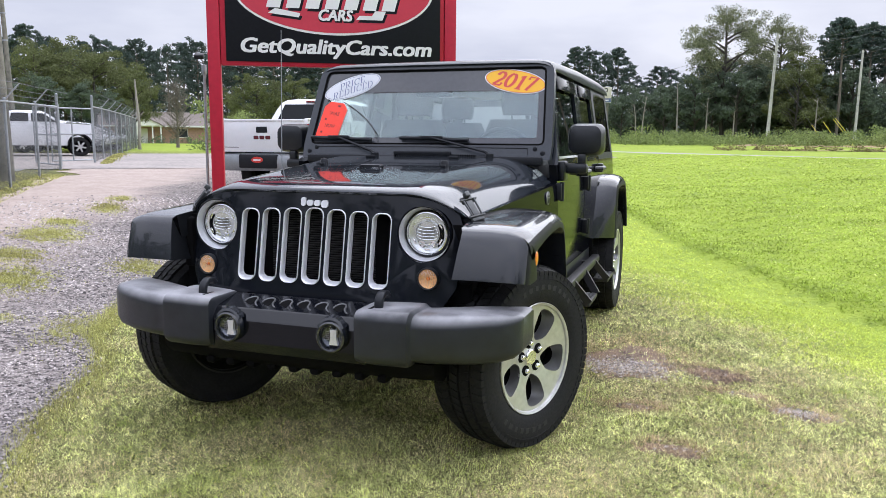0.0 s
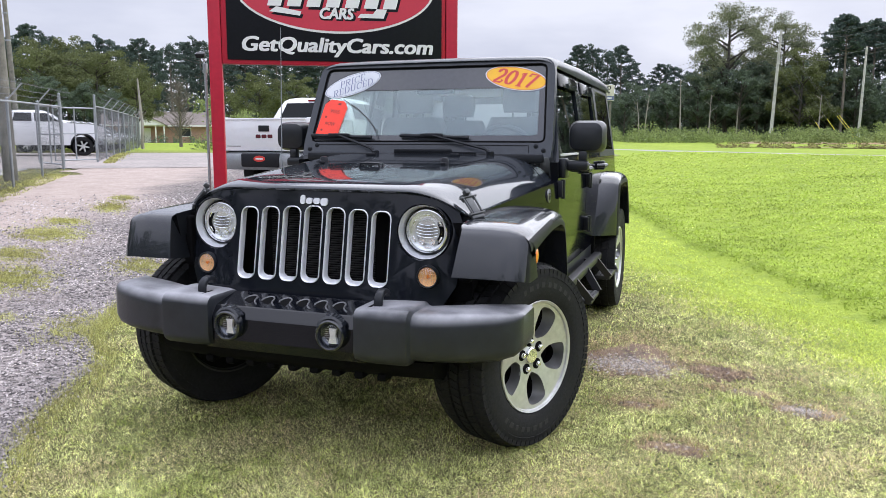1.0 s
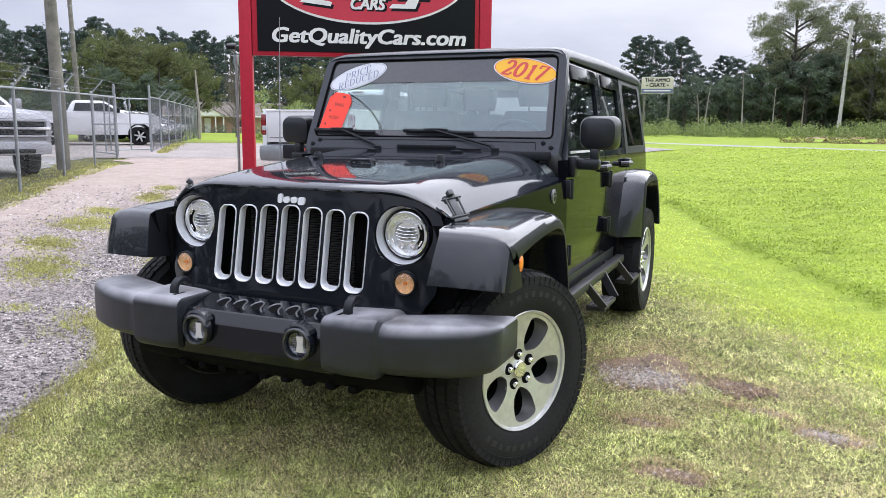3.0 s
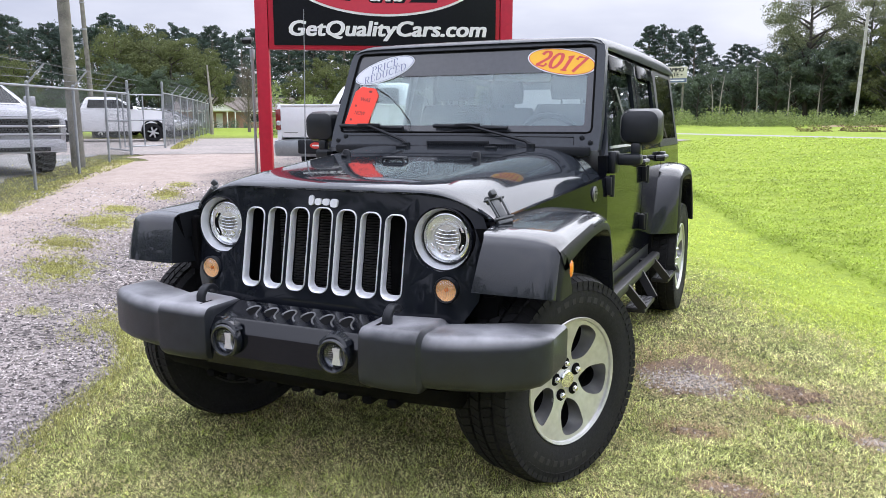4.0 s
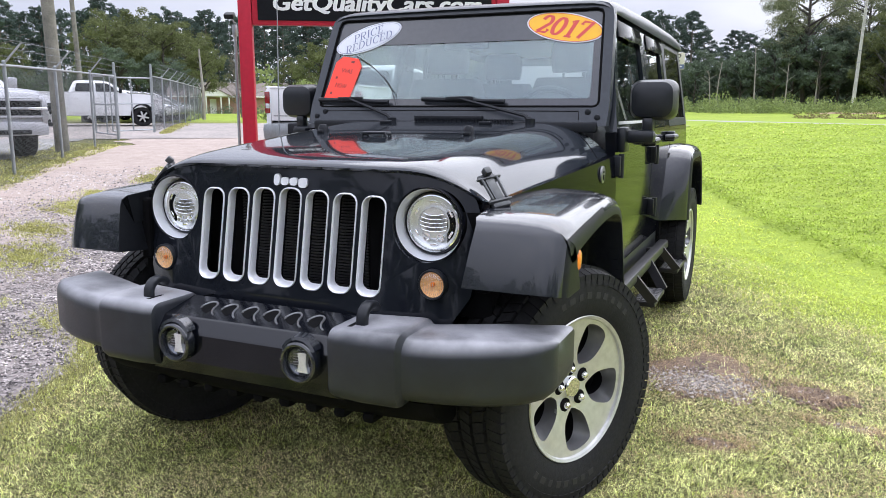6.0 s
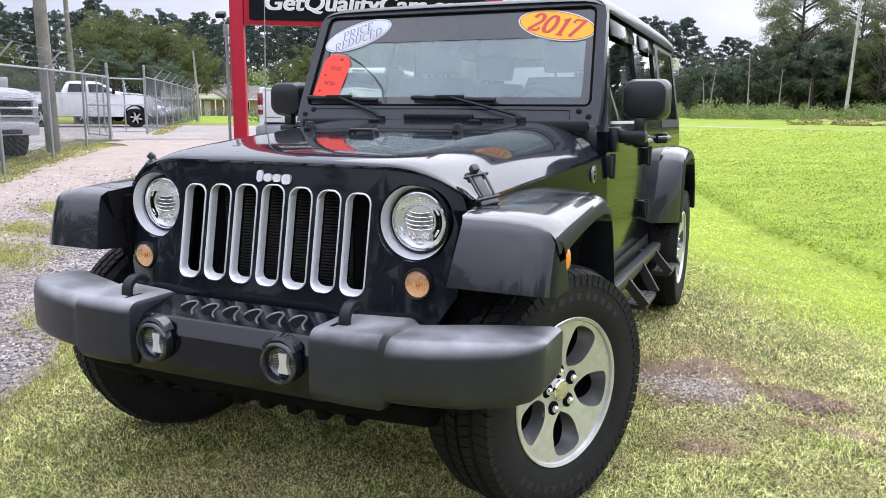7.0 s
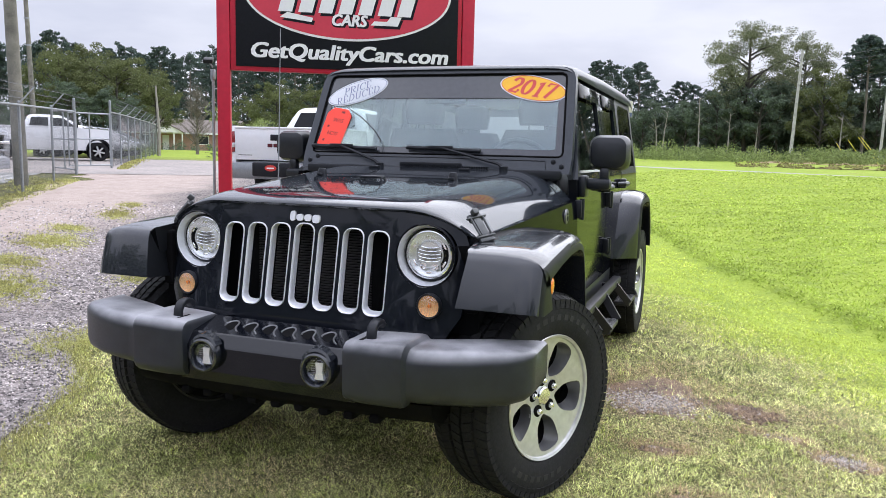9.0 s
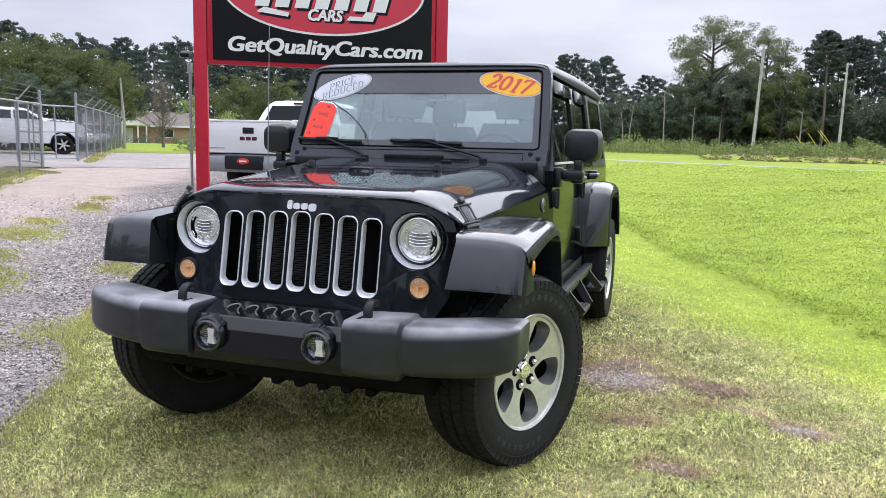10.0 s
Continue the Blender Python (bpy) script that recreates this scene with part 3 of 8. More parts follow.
def sheet(name, xs, ys, mat, lift=0.0, rough=0.0):
    X, Y = np.meshgrid(xs, ys)
    Z = rise(X, Y) + lift
    nx, ny = len(xs), len(ys)
    v = np.stack([X.ravel(), Y.ravel(), Z.ravel()], 1)
    i = np.arange(nx * ny).reshape(ny, nx)
    f = np.stack([i[:-1, :-1].ravel(), i[:-1, 1:].ravel(), i[1:, 1:].ravel(), i[1:, :-1].ravel()], 1)
    return quick(name, v, f, mat, smooth=True)


def spaced(lo, hi, a, b, step):
    """Grid lines: even and dense from a to b, then ever wider out to lo and hi."""
    mid = np.arange(a, b, step)
    up = b + np.geomspace(step, hi - b, 44)
    down = a - np.geomspace(step, a - lo, 44)[::-1]
    return np.concatenate([down, mid, up])


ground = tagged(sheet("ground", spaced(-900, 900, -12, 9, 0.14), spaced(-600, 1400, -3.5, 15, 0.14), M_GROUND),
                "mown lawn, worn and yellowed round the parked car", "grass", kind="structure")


def strip(name, line, left, right, mat, lift, label, category, wob=0.0, step=0.25, cross=14):
    """A ribbon on the ground along a line, with uneven edges."""
    line = [Vector((*p, 0)) for p in line]
    samples = []
    for a, b in zip(line, line[1:]):
        n = max(2, int((b - a).length / step))
        samples += [(a.lerp(b, i / n), (b - a).normalized()) for i in range(n)]
    samples.append((line[-1], (line[-1] - line[-2]).normalized()))
    rows = []
    for q, (p, t) in enumerate(samples):
        side = Vector((t.y, -t.x, 0))
        w = wob * noise.fractal(Vector((q * step * 0.9, 0, 3.1)), 1, 2, 5) * 1.5
        w2 = wob * noise.fractal(Vector((q * step * 0.9, 7, 1.1)), 1, 2, 5) * 1.5
        for c in range(cross + 1):
            d = -left - w2 + (left + right + w + w2) * c / cross
            g = p + side * d
            rows.append((g.x, g.y, 0))
    v = np.array(rows)
    v[:, 2] = rise(v[:, 0], v[:, 1]) + lift
    i = np.arange(len(rows)).reshape(-1, cross + 1)
    f = np.stack([i[:-1, :-1].ravel(), i[:-1, 1:].ravel(), i[1:, 1:].ravel(), i[1:, :-1].ravel()], 1)
    return tagged(quick(name, v, f, mat, smooth=True), label, category, kind="structure")


LEFT_EDGE = [(-2.2, -9), (-3.6, -4.5), (-4.6, -1.5), (-5.0, -0.6), (-5.5, 0.4), (-5.9, 1.2), (-8.3, 4.4), (-11.6, 8.7), (-15.7, 14.3)]
RIGHT_EDGE = [(4.4, -9), (1.2, -4.6), (-0.62, -1.55), (-1.35, -0.62), (-1.74, 0.22), (-2.45, 0.86), (-3.7, 3.4), (-4.6, 7.5), (-4.2, 24.0)]


def drive():
    """The gravel drive between its two uneven edges."""
    rows, n, cross = [], 60, 26
    for k in range(len(LEFT_EDGE) - 1):
        for i in range(n + (k == len(LEFT_EDGE) - 2)):
            q = i / n
            a = Vector(LEFT_EDGE[k]).lerp(Vector(LEFT_EDGE[k + 1]), q)
            b = Vector(RIGHT_EDGE[k]).lerp(Vector(RIGHT_EDGE[k + 1]), q)
            d = (b - a).normalized()
            a = a - d * 0.5 * noise.fractal(Vector((a.x * 0.9, a.y * 0.9, 0)), 1, 2, 5)
            b = b + d * 0.06 * noise.fractal(Vector((b.x * 2.6, b.y * 2.6, 4)), 0.8, 2, 6)
            rows += [(*a.lerp(b, c / cross), 0) for c in range(cross + 1)]
    v = np.array(rows)
    v[:, 2] = rise(v[:, 0], v[:, 1]) + 0.012
    i = np.arange(len(rows)).reshape(-1, cross + 1)
    f = np.stack([i[:-1, :-1].ravel(), i[:-1, 1:].ravel(), i[1:, 1:].ravel(), i[1:, :-1].ravel()], 1)
    return tagged(quick("gravel_drive", v, f, M_DRIVE, smooth=True), "loose grey gravel drive with pinkish packed dirt", "drive", kind="structure")


drive()
strip("pavement", [(-44.7, -13), (-19.25, 10.63), (-15.15, 14.43), (-6.15, 22.53), (-2.0, 26.3)], 12.9, 0.6, M_ASPHALT, 0.022,
      "pale worn asphalt lane crossing behind the drive", "pavement", 0.1, 0.6, 26)
strip("lot", [(-16.0, 13.1), (-11.0, 6.55), (-4.5, -2.0)], -0.35, 15.0, M_LOT, 0.016, "grey gravel lot inside the fence", "lot", 0.15, 0.5, 24)
strip("road", [(-60, 91.3), (0.7, 36.3), (50, -8.4)], 4.2, 4.2, M_ROAD, 0.03, "grey two-lane country road", "road", 0.0, 1.5, 8)


# ---- the parked off-road car ----
def mirror_x(bm):
    """A copy turned over to the other side."""
    other = bm.copy()
    bmesh.ops.scale(other, vec=(-1, 1, 1), verts=other.verts)
    bmesh.ops.reverse_faces(other, faces=other.faces)
    return other


def both(name, bm, mat, parent, label="", smooth=True):
    """The same part on both sides of the car."""
    o = mirror_x(bm)
    return part(name, bm, mat, parent, label, smooth), part(name, o, mat, parent, label, smooth)


WHEEL_R, TYRE_W, RIM_R = 0.402, 0.252, 0.243


def wheel(parent, m, spin=0.0):
    """A wheel with its outer face towards +x, at m."""
    w = new("wheel")
    w.parent = parent
    w.matrix_basis = m @ Matrix.Rotation(spin, 4, "X")
    h = TYRE_W / 2
    prof = [(-h + 0.02, RIM_R - 0.012), (-h + 0.004, RIM_R + 0.008), (-h - 0.004, 0.30), (-h - 0.005, 0.35), (-h - 0.002, 0.368), (-h + 0.008, 0.382), (-h + 0.025, 0.389),
            (-0.05, 0.391), (0.05, 0.391), (h - 0.025, 0.389), (h - 0.008, 0.382), (h + 0.002, 0.368), (h + 0.005, 0.35), (h + 0.004, 0.30), (h - 0.004, RIM_R + 0.008), (h - 0.02, RIM_R - 0.012)]
    tyre = part("tyre", revolve(mesh(), prof, 72), M_RUBBER, w)
    # tread blocks: five rows round the tyre, with slanted shoulder lugs
    bm = mesh()
    rows = ((-0.108, 0.040, 72, 0.25, 0.0), (-0.056, 0.044, 72, -0.35, 0.5), (0.0, 0.040, 72, 0.3, 0.0), (0.056, 0.044, 72, -0.35, 0.5), (0.108, 0.040, 72, 0.25, 0.0))
    for cx, cw, n, slant, ph in rows:
        for i in range(n):
            a = 2 * math.pi * (i + ph) / n
            la = 2 * math.pi * WHEEL_R / n * 0.86
            edge = abs(cx) > 0.1
            r0, r1 = (0.376, 0.394) if edge else (0.389, WHEEL_R)
            vs = []
            for r in (r0, r1):
                for sx, sa in ((-1, -1), (1, -1), (1, 1), (-1, 1)):
                    xx = cx + sx * cw / 2
                    rr = r
                    if edge and sx * cx > 0:
                        xx += math.copysign(0.004, cx)
                        rr = r - 0.012
                    aa = a + (sa * la / 2 + slant * sx * cw / 2) / WHEEL_R
                    vs.append(bm.verts.new((xx, rr * math.cos(aa), rr * math.sin(aa))))
            for q in ((4, 5, 6, 7), (0, 1, 5, 4), (1, 2, 6, 5), (2, 3, 7, 6), (3, 0, 4, 7)):
                bm.faces.new([vs[j] for j in q])
        # shoulder side lugs
    for sgn in (-1, 1):
        for i in range(72):
            a = 2 * math.pi * (i + 0.2) / 72
            da = 2 * math.pi / 72 * 0.30
            vs = [bm.verts.new((sgn * (h + dx), r * math.cos(a + s * da), r * math.sin(a + s * da)))
                  for r, dx in ((0.345, 0.003), (0.347, 0.008), (0.370, 0.005), (0.382, -0.008)) for s in (-1, 1)]
            for q in ((0, 1, 3, 2), (2, 3, 5, 4), (4, 5, 7, 6)):
                bm.faces.new([vs[j] for j in q])
    part("tread", bm, M_RUBBER, tyre, smooth=False)
    # raised moulded marks on the sidewall, as plain bars
    bm = mesh()
    for a0, n, r in ((38, 9, 0.312), (218, 8, 0.312)):
        for i in range(n):
            mm = Matrix.Rotation(radians(a0 + i * 8.0), 4, "X")
            box(bm, h - 0.002, h + 0.0050, r - 0.012, r + 0.012, -0.012 - 0.004 * (i % 3 == 1), 0.011 + 0.004 * (i % 2), 0.002, 1, mm)
    tagged(part("sidewall_mark", bm, M_LETTER, tyre, smooth=False), kind="stuff")
    part("inner_rim", revolve(mesh(), [(-h + 0.01, 0.235), (-h + 0.01, 0.245), (-h + 0.02, 0.249), (-h + 0.03, 0.228), (-0.02, 0.215), (0.06, 0.218)], 48), M_STEEL_BLACK, w)
    rim = part("rim", revolve(mesh(), [(0.06, 0.218), (0.095, 0.226),
                                       (h - 0.016, 0.236), (h - 0.006, 0.2445), (h - 0.002, 0.242), (h - 0.006, 0.233), (h - 0.020, 0.229), (0.085, 0.222)], 96), M_ALLOY, w, "machined alloy rim edge")
    face_x = ladder((0.0, h - 0.048), (0.06, h - 0.048), (0.10, h - 0.036), (0.17, h - 0.024), (0.236, h - 0.014))

    def put(u, v, d):
        r = math.hypot(u, v)
        return (face_x(r) - d, u, v)

    shape = [(0.078, -4), (0.088, -14), (0.108, -23), (0.135, -25), (0.170, -22), (0.205, -18), (0.216, -12), (0.218, 0), (0.215, 13), (0.203, 17), (0.170, 19), (0.135, 21), (0.108, 19), (0.088, 11), (0.079, 2)]
    for q in range(2):
        soft = []
        for a, b in zip(shape, shape[1:] + shape[:1]):
            soft += [(a[0] * 0.75 + b[0] * 0.25, a[1] * 0.75 + b[1] * 0.25), (a[0] * 0.25 + b[0] * 0.75, a[1] * 0.25 + b[1] * 0.75)]
        shape = soft

    def pocket(k):
        turn = [(r, radians(72 * k + 126 + a)) for r, a in shape]
        return [(r * math.cos(a), r * math.sin(a)) for r, a in turn]

    big = [pocket(k) for k in range(5)]
    part("spoke_face", plate(mesh(), ring_pts(0.2303, 96), big, put, 0.010), M_ALLOY, rim, "machined five-spoke alloy face")
    for k in range(5):
        a = radians(72 * k + 125)
        c0 = (0.148 * math.cos(a), 0.148 * math.sin(a))
        rad, tan = Vector((math.cos(a), math.sin(a))), Vector((-math.sin(a), math.cos(a)))
        b2 = []
        for p in big[k]:
            q = Vector((p[0] - c0[0], p[1] - c0[1]))
            t = math.atan2(q.dot(tan), q.dot(rad))
            e = rad * (0.066 * math.cos(t)) + tan * (0.048 * math.sin(t))
            b2.append((c0[0] + e.x, c0[1] + e.y))
        loops = []
        for f, dep in ((0.0, 0.001), (0.05, 0.007), (0.45, 0.028), (0.85, 0.047), (1.0, 0.053)):
            loops.append([put(a[0] + (c[0] - a[0]) * f, a[1] + (c[1] - a[1]) * f, dep) for a, c in zip(big[k], b2)])
        part("pocket", loft(mesh(), loops, caps=False), M_POCKET, rim)
        part("spoke_gap", loft(mesh(), [[put(c[0], c[1], dep) for c in b2] for dep in (0.053, 0.090)], caps=False), M_DARK, rim)
        a = radians(72 * k + 90)
        cc = (h - 0.0385, 0.0635 * math.cos(a), 0.0635 * math.sin(a))
        part("nut_seat", revolve(mesh(), [(0.0, 0.0), (0.0, 0.0235), (-0.008, 0.0240)], 20, at=cc), M_DARK, rim)
    part("brake_disc", revolve(mesh(), [(0.0, 0.0), (0.0, 0.165), (-0.02, 0.165), (-0.02, 0.0)], 40, at=(h - 0.140, 0, 0)), M_STEEL_BLACK, w)
    part("barrel", revolve(mesh(), [(-0.10, 0.0), (-0.10, 0.226), (0.06, 0.217)], 40), M_DARK, w)
    part("hub_cap", revolve(mesh(), [(h - 0.05, 0.036), (h - 0.034, 0.035), (h - 0.030, 0.031), (h - 0.030, 0.0)], 28), M_CHROME, w, "round silver hub cap")
    for k in range(5):
        a = radians(72 * k + 90)
        c = (h - 0.0385, 0.0635 * math.cos(a), 0.0635 * math.sin(a))
        part("lug_nut", revolve(mesh(), [(0, 0.0125), (0.006, 0.0125), (0.012, 0.0115), (0.017, 0.007), (0.018, 0)], 12, at=c), M_CHROME, w)
    return w


car = thing("off_road_suv", "glossy black four-door off-road car with silver grille slots", "car")
STEER = radians(-24)
wheel(car, pose(0.806, -0.004, WHEEL_R - 0.004) @ Matrix.Rotation(STEER, 4, "Z"), radians(8))
wheel(car, pose(-0.752, 0.040, WHEEL_R - 0.004) @ Matrix.Rotation(STEER - radians(3), 4, "Z") @ Matrix.Rotation(math.pi, 4, "Z"), radians(20))
wheel(car, pose(0.80, 2.947, WHEEL_R - 0.004), radians(30))
wheel(car, pose(-0.80, 2.947, WHEEL_R - 0.004) @ Matrix.Rotation(math.pi, 4, "Z"), radians(10))

# hood
hood_zc = curve((-0.318, 1.110), (-0.311, 1.117), (-0.29, 1.126), (-0.24, 1.138), (-0.15, 1.150), (0.0, 1.164), (0.3, 1.190), (0.5, 1.206), (0.95, 1.243))
hood_w = curve((-0.318, 0.652), (-0.15, 0.668), (0.95, 0.768))
hood_edge = curve((-0.318, 1.020), (-0.25, 1.011), (-0.15, 1.014), (0.84, 1.094), (0.95, 1.103))


def hood_z(u, y):
    a = abs(u)
    c, e = hood_zc(y), hood_edge(y)
    f = 0.07 * a ** 2 + 0.93 * max(0.0, (a - 0.60) / 0.40) ** 2.3
    return c - (c - e) * f


bm = mesh()
ys = [-0.318, -0.315, -0.311, -0.305, -0.297, -0.285, -0.265, -0.24, -0.21, -0.17, -0.12, -0.05, 0.06, 0.18, 0.3, 0.42, 0.55, 0.68, 0.8, 0.88, 0.95]
us = [math.sin(math.pi / 2 * q / 30) for q in range(-30, 31)]
rows = []
for y in ys:
    row = []
    for u in us:
        yy = y + 0.062 * abs(u) ** 4 * max(0.0, (0.3 - y) / 0.618)
        row.append((u * hood_w(y), yy, hood_z(u, y)))
    rows.append([(row[0][0] * 0.985, row[0][1], row[0][2] - 0.03)] + row + [(row[-1][0] * 0.985, row[-1][1], row[-1][2] - 0.03)])
rows.insert(0, [(p[0] * 0.992, p[1] + 0.008, p[2] - 0.009) for p in rows[0]])
loft(bm, rows, closed=False, caps=False)
hood = part("hood", bm, M_PAINT_SHEEN, car, "glossy black hood")
# shut lines: along the hood's sides and across its rear corners
bm = mesh()
tube(bm, [(hood_w(y) * 0.998, y + 0.062 * max(0.0, (0.3 - y) / 0.618), hood_edge(y) - 0.010) for y in np.linspace(-0.22, 0.94, 22)], 0.0055, 6)
tube(bm, [(u * hood_w(y), y, hood_z(u, y) - 0.0005) for u, y in [(0.60 + 0.4 * q, 0.945 - 0.15 * q ** 2.2) for q in np.linspace(0, 1, 16)]], 0.0028, 6)
both("shut_line", bm, M_DARK, hood)

# grille panel with seven tall openings
def grille_y(z):
    return -0.375 + 0.185 * (z - 0.70)


def grille_put(u, v, d):
    return (u, grille_y(v) + 0.060 * max(0, abs(u) - 0.36) ** 2 / 0.07 + d, v)


half = [(0.49, 0.615), (0.58, 0.645), (0.632, 0.73), (0.646, 0.85), (0.648, 0.93), (0.643, 0.98), (0.628, 1.022), (0.600, 1.051), (0.56, 1.071), (0.50, 1.087), (0.40, 1.098), (0.2, 1.105)]
outline = half + [(0, 1.106)] + [(-u, v) for u, v in reversed(half)]
SLOT_Z0, SLOT_Z1, PITCH = 0.716, 1.039, 0.1045
slots = []
for k in range(7):
    top = SLOT_Z1 - 0.004 * abs(k - 3)
    slots.append(rrect(0.088, top - SLOT_Z0, 0.034, 5, (k - 3) * PITCH, (top + SLOT_Z0) / 2))
lamp_holes = [ring_pts(0.113, 40, s * 0.495, 0.946) for s in (-1, 1)]
grille = part("grille", fine_plate(mesh(), outline, slots + lamp_holes, grille_put, 0.05), M_GRILLE, car, "glossy black grille panel")
for k in range(7):
    top = SLOT_Z1 - 0.004 * abs(k - 3)
    cx, cz, hh = (k - 3) * PITCH, (top + SLOT_Z0) / 2, top - SLOT_Z0
    loops = []
    for grow, d in ((-0.001, 0.004), (0.0, -0.004), (-0.004, -0.006), (-0.008, -0.004), (-0.012, 0.008), (-0.015, 0.028)):
        lift = 0.22 * max(0.0, d)
        pts = rrect(0.088 + grow, hh + grow * 1.3, 0.034 + grow / 2, 5, cx, cz + lift)
        loops.append([grille_put(u, v, d) for u, v in pts])
    part("slot_bezel", loft(mesh(), loops, caps=False), M_SILVER, grille, "satin silver slot surround")
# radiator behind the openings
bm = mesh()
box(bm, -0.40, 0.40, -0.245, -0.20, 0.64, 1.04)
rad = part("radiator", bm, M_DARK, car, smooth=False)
fin_mesh = None
for i in range(36):
    z = 0.66 + i * 0.0103
    if fin_mesh is None:
        bm = mesh()
        box(bm, -0.25, 0.25, -0.253, -0.244, -0.0028, 0.0028)
        fin = part("radiator_fin", bm, M_STEEL_BLACK, rad, smooth=False)
        fin_mesh = fin.data
    else:
        fin = new("radiator_fin", fin_mesh)
        fin.parent = rad
    fin.location = (0, 0, z)
# solid near-black block in place of the shaded engine space
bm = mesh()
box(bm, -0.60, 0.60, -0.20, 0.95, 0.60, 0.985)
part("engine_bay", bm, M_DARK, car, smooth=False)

# the maker's plate on the grille, as four plain silver shapes
bm = mesh()
for cx, w, z0, z1 in ((-0.0555, 0.023, -0.016, 0.022), (-0.0245, 0.031, -0.014, 0.011), (0.0105, 0.031, -0.014, 0.011), (0.0465, 0.033, -0.020, 0.011)):
    pts = rrect(w, z1 - z0, 0.011, 4, cx, 1.060 + (z0 + z1) / 2)
    loops = [[grille_put(u, v, d) for u, v in pts] for d in (0.002, -0.008)]
    loft(bm, loops)
part("emblem", bm, M_SILVER, grille, "small silver emblem")

# headlamps
for s in (-1, 1):
    c = Vector((s * 0.495, grille_put(0.495, 0.946, 0)[1], 0.946))
    lamp = part("headlamp", revolve(mesh(), [(0.060, 0.094), (0.050, 0.097), (0.006, 0.108), (-0.001, 0.1105)], 56, "y", c), M_SILVER, car, "round headlamp in a pale silver surround")
    part("bezel", revolve(mesh(), [(0.001, 0.1098), (-0.003, 0.1115), (-0.005, 0.1145), (-0.002, 0.117), (0.01, 0.117)], 56, "y", c), M_PAINT, lamp, "thin glossy black bezel")
    e = c + Vector((0, 0.026, 0))
    part("lamp_ring", revolve(mesh(), [(0.030, 0.100), (0.012, 0.0975), (0.006, 0.094), (0.007, 0.0905), (0.024, 0.089)], 56, "y", e), M_TRIM, lamp)
    part("chrome_ring", revolve(mesh(), [(0.016, 0.0905), (0.007, 0.089), (0.006, 0.085), (0.014, 0.081)], 56, "y", e), M_CHROME, lamp)
    part("reflector", revolve(mesh(), [(0.012, 0.083), (0.013, 0.078), (0.020, 0.068), (0.021, 0.056), (0.014, 0.053), (0.011, 0.050), (0.016, 0.047), (0.018, 0.0)], 56, "y", e), M_REFLECTOR, lamp, "bright faceted reflector")
    # bowed cross bars, short uprights and two round projector windows
    bm = mesh()
    for i in range(5):
        z = e.z - 0.020 + i * 0.0125
        half = math.sqrt(max(0.0002, 0.046 ** 2 - (z - e.z) ** 2))
        tube(bm, [(e.x + half * q, e.y + 0.010 + 0.004 * q * q, z - 0.006 * (1 - q * q)) for q in (-1, -0.6, -0.2, 0.2, 0.6, 1)], 0.0014, 6)
    part("lens_bars", bm, M_CHROME, lamp)
    bm = mesh()
    for i in range(-3, 4):
        for j in range(4):
            if abs(i) == 3 and j in (0, 3):
                continue
            x, z = e.x + i * 0.0115 + (0.003 if j % 2 else -0.002), e.z - 0.019 + j * 0.0125
            wd = 0.0022 + 0.0022 * ((i * 5 + j * 3) % 4) / 3
            box(bm, x - wd, x + wd, e.y + 0.0125, e.y + 0.0160, z - 0.0035, z + 0.0045)
    part("lens_facets", bm, M_POCKET, lamp, smooth=False)
    for q in (-1, 1):
        part("projector", revolve(mesh(), [(0.014, 0.0135), (0.010, 0.0125), (0.010, 0.0105), (0.016, 0.008), (0.016, 0.0)], 20, "y", (e.x + q * 0.023, e.y, e.z - 0.044)), M_CHROME, lamp)
    for k in range(6):
        a = radians(60 * k + 30)
        bm = mesh()
        mm = Matrix.Translation((e.x + 0.066 * math.cos(a), e.y + 0.014, e.z + 0.066 * math.sin(a))) @ Matrix.Rotation(-a + math.pi / 2, 4, "Y")
        box(bm, -0.013, 0.013, -0.003, 0.008, -0.004, 0.004, 0.002, 1, mm)
        part("led_block", bm, M_CHROME, lamp)
    cover = part("cover_glass", revolve(mesh(), [(0.008, 0.0885), (-0.002, 0.080), (-0.012, 0.055), (-0.017, 0.028), (-0.019, 0.0)], 40, "y", e), M_LENS_GLASS, lamp)
    cover.visible_shadow = False
    # turn signal below
    g = Vector((s * 0.526, grille_put(0.526, 0.771, 0)[1] - 0.010, 0.771))
    sig = part("turn_signal", revolve(mesh(), [(0.01, 0.0), (0.01, 0.047), (-0.006, 0.047), (-0.011, 0.044), (-0.009, 0.040), (0.004, 0.036), (0.006, 0.0)], 32, "y", g), M_TRIM, car, "round turn signal")
    part("reflector", revolve(mesh(), [(-0.006, 0.0395), (0.000, 0.030), (0.003, 0.0)], 32, "y", g), M_SIGNAL, sig, "fluted reflector")
    part("bulb", revolve(mesh(), [(0.003, 0.0075), (-0.004, 0.007), (-0.008, 0.0)], 16, "y", g), M_AMBER, sig, "amber bulb")
    bm = mesh()
    for i in range(-5, 6):
        half = math.sqrt(0.038 ** 2 - (i * 0.0065) ** 2)
        tube(bm, [(g.x + i * 0.0065, g.y - 0.0035 - 0.012 * (1 - (i / 6) ** 2) * (1 - q * q), g.z + half * q) for q in (-0.98, -0.6, 0, 0.6, 0.98)], 0.0004, 5)
    part("flutes", bm, M_CHROME, sig)
    cov = part("lens", revolve(mesh(), [(-0.008, 0.0405), (-0.017, 0.034), (-0.024, 0.020), (-0.027, 0.0)], 32, "y", g), M_LENS_GLASS, sig, "clear lens")
    cov.visible_shadow = False


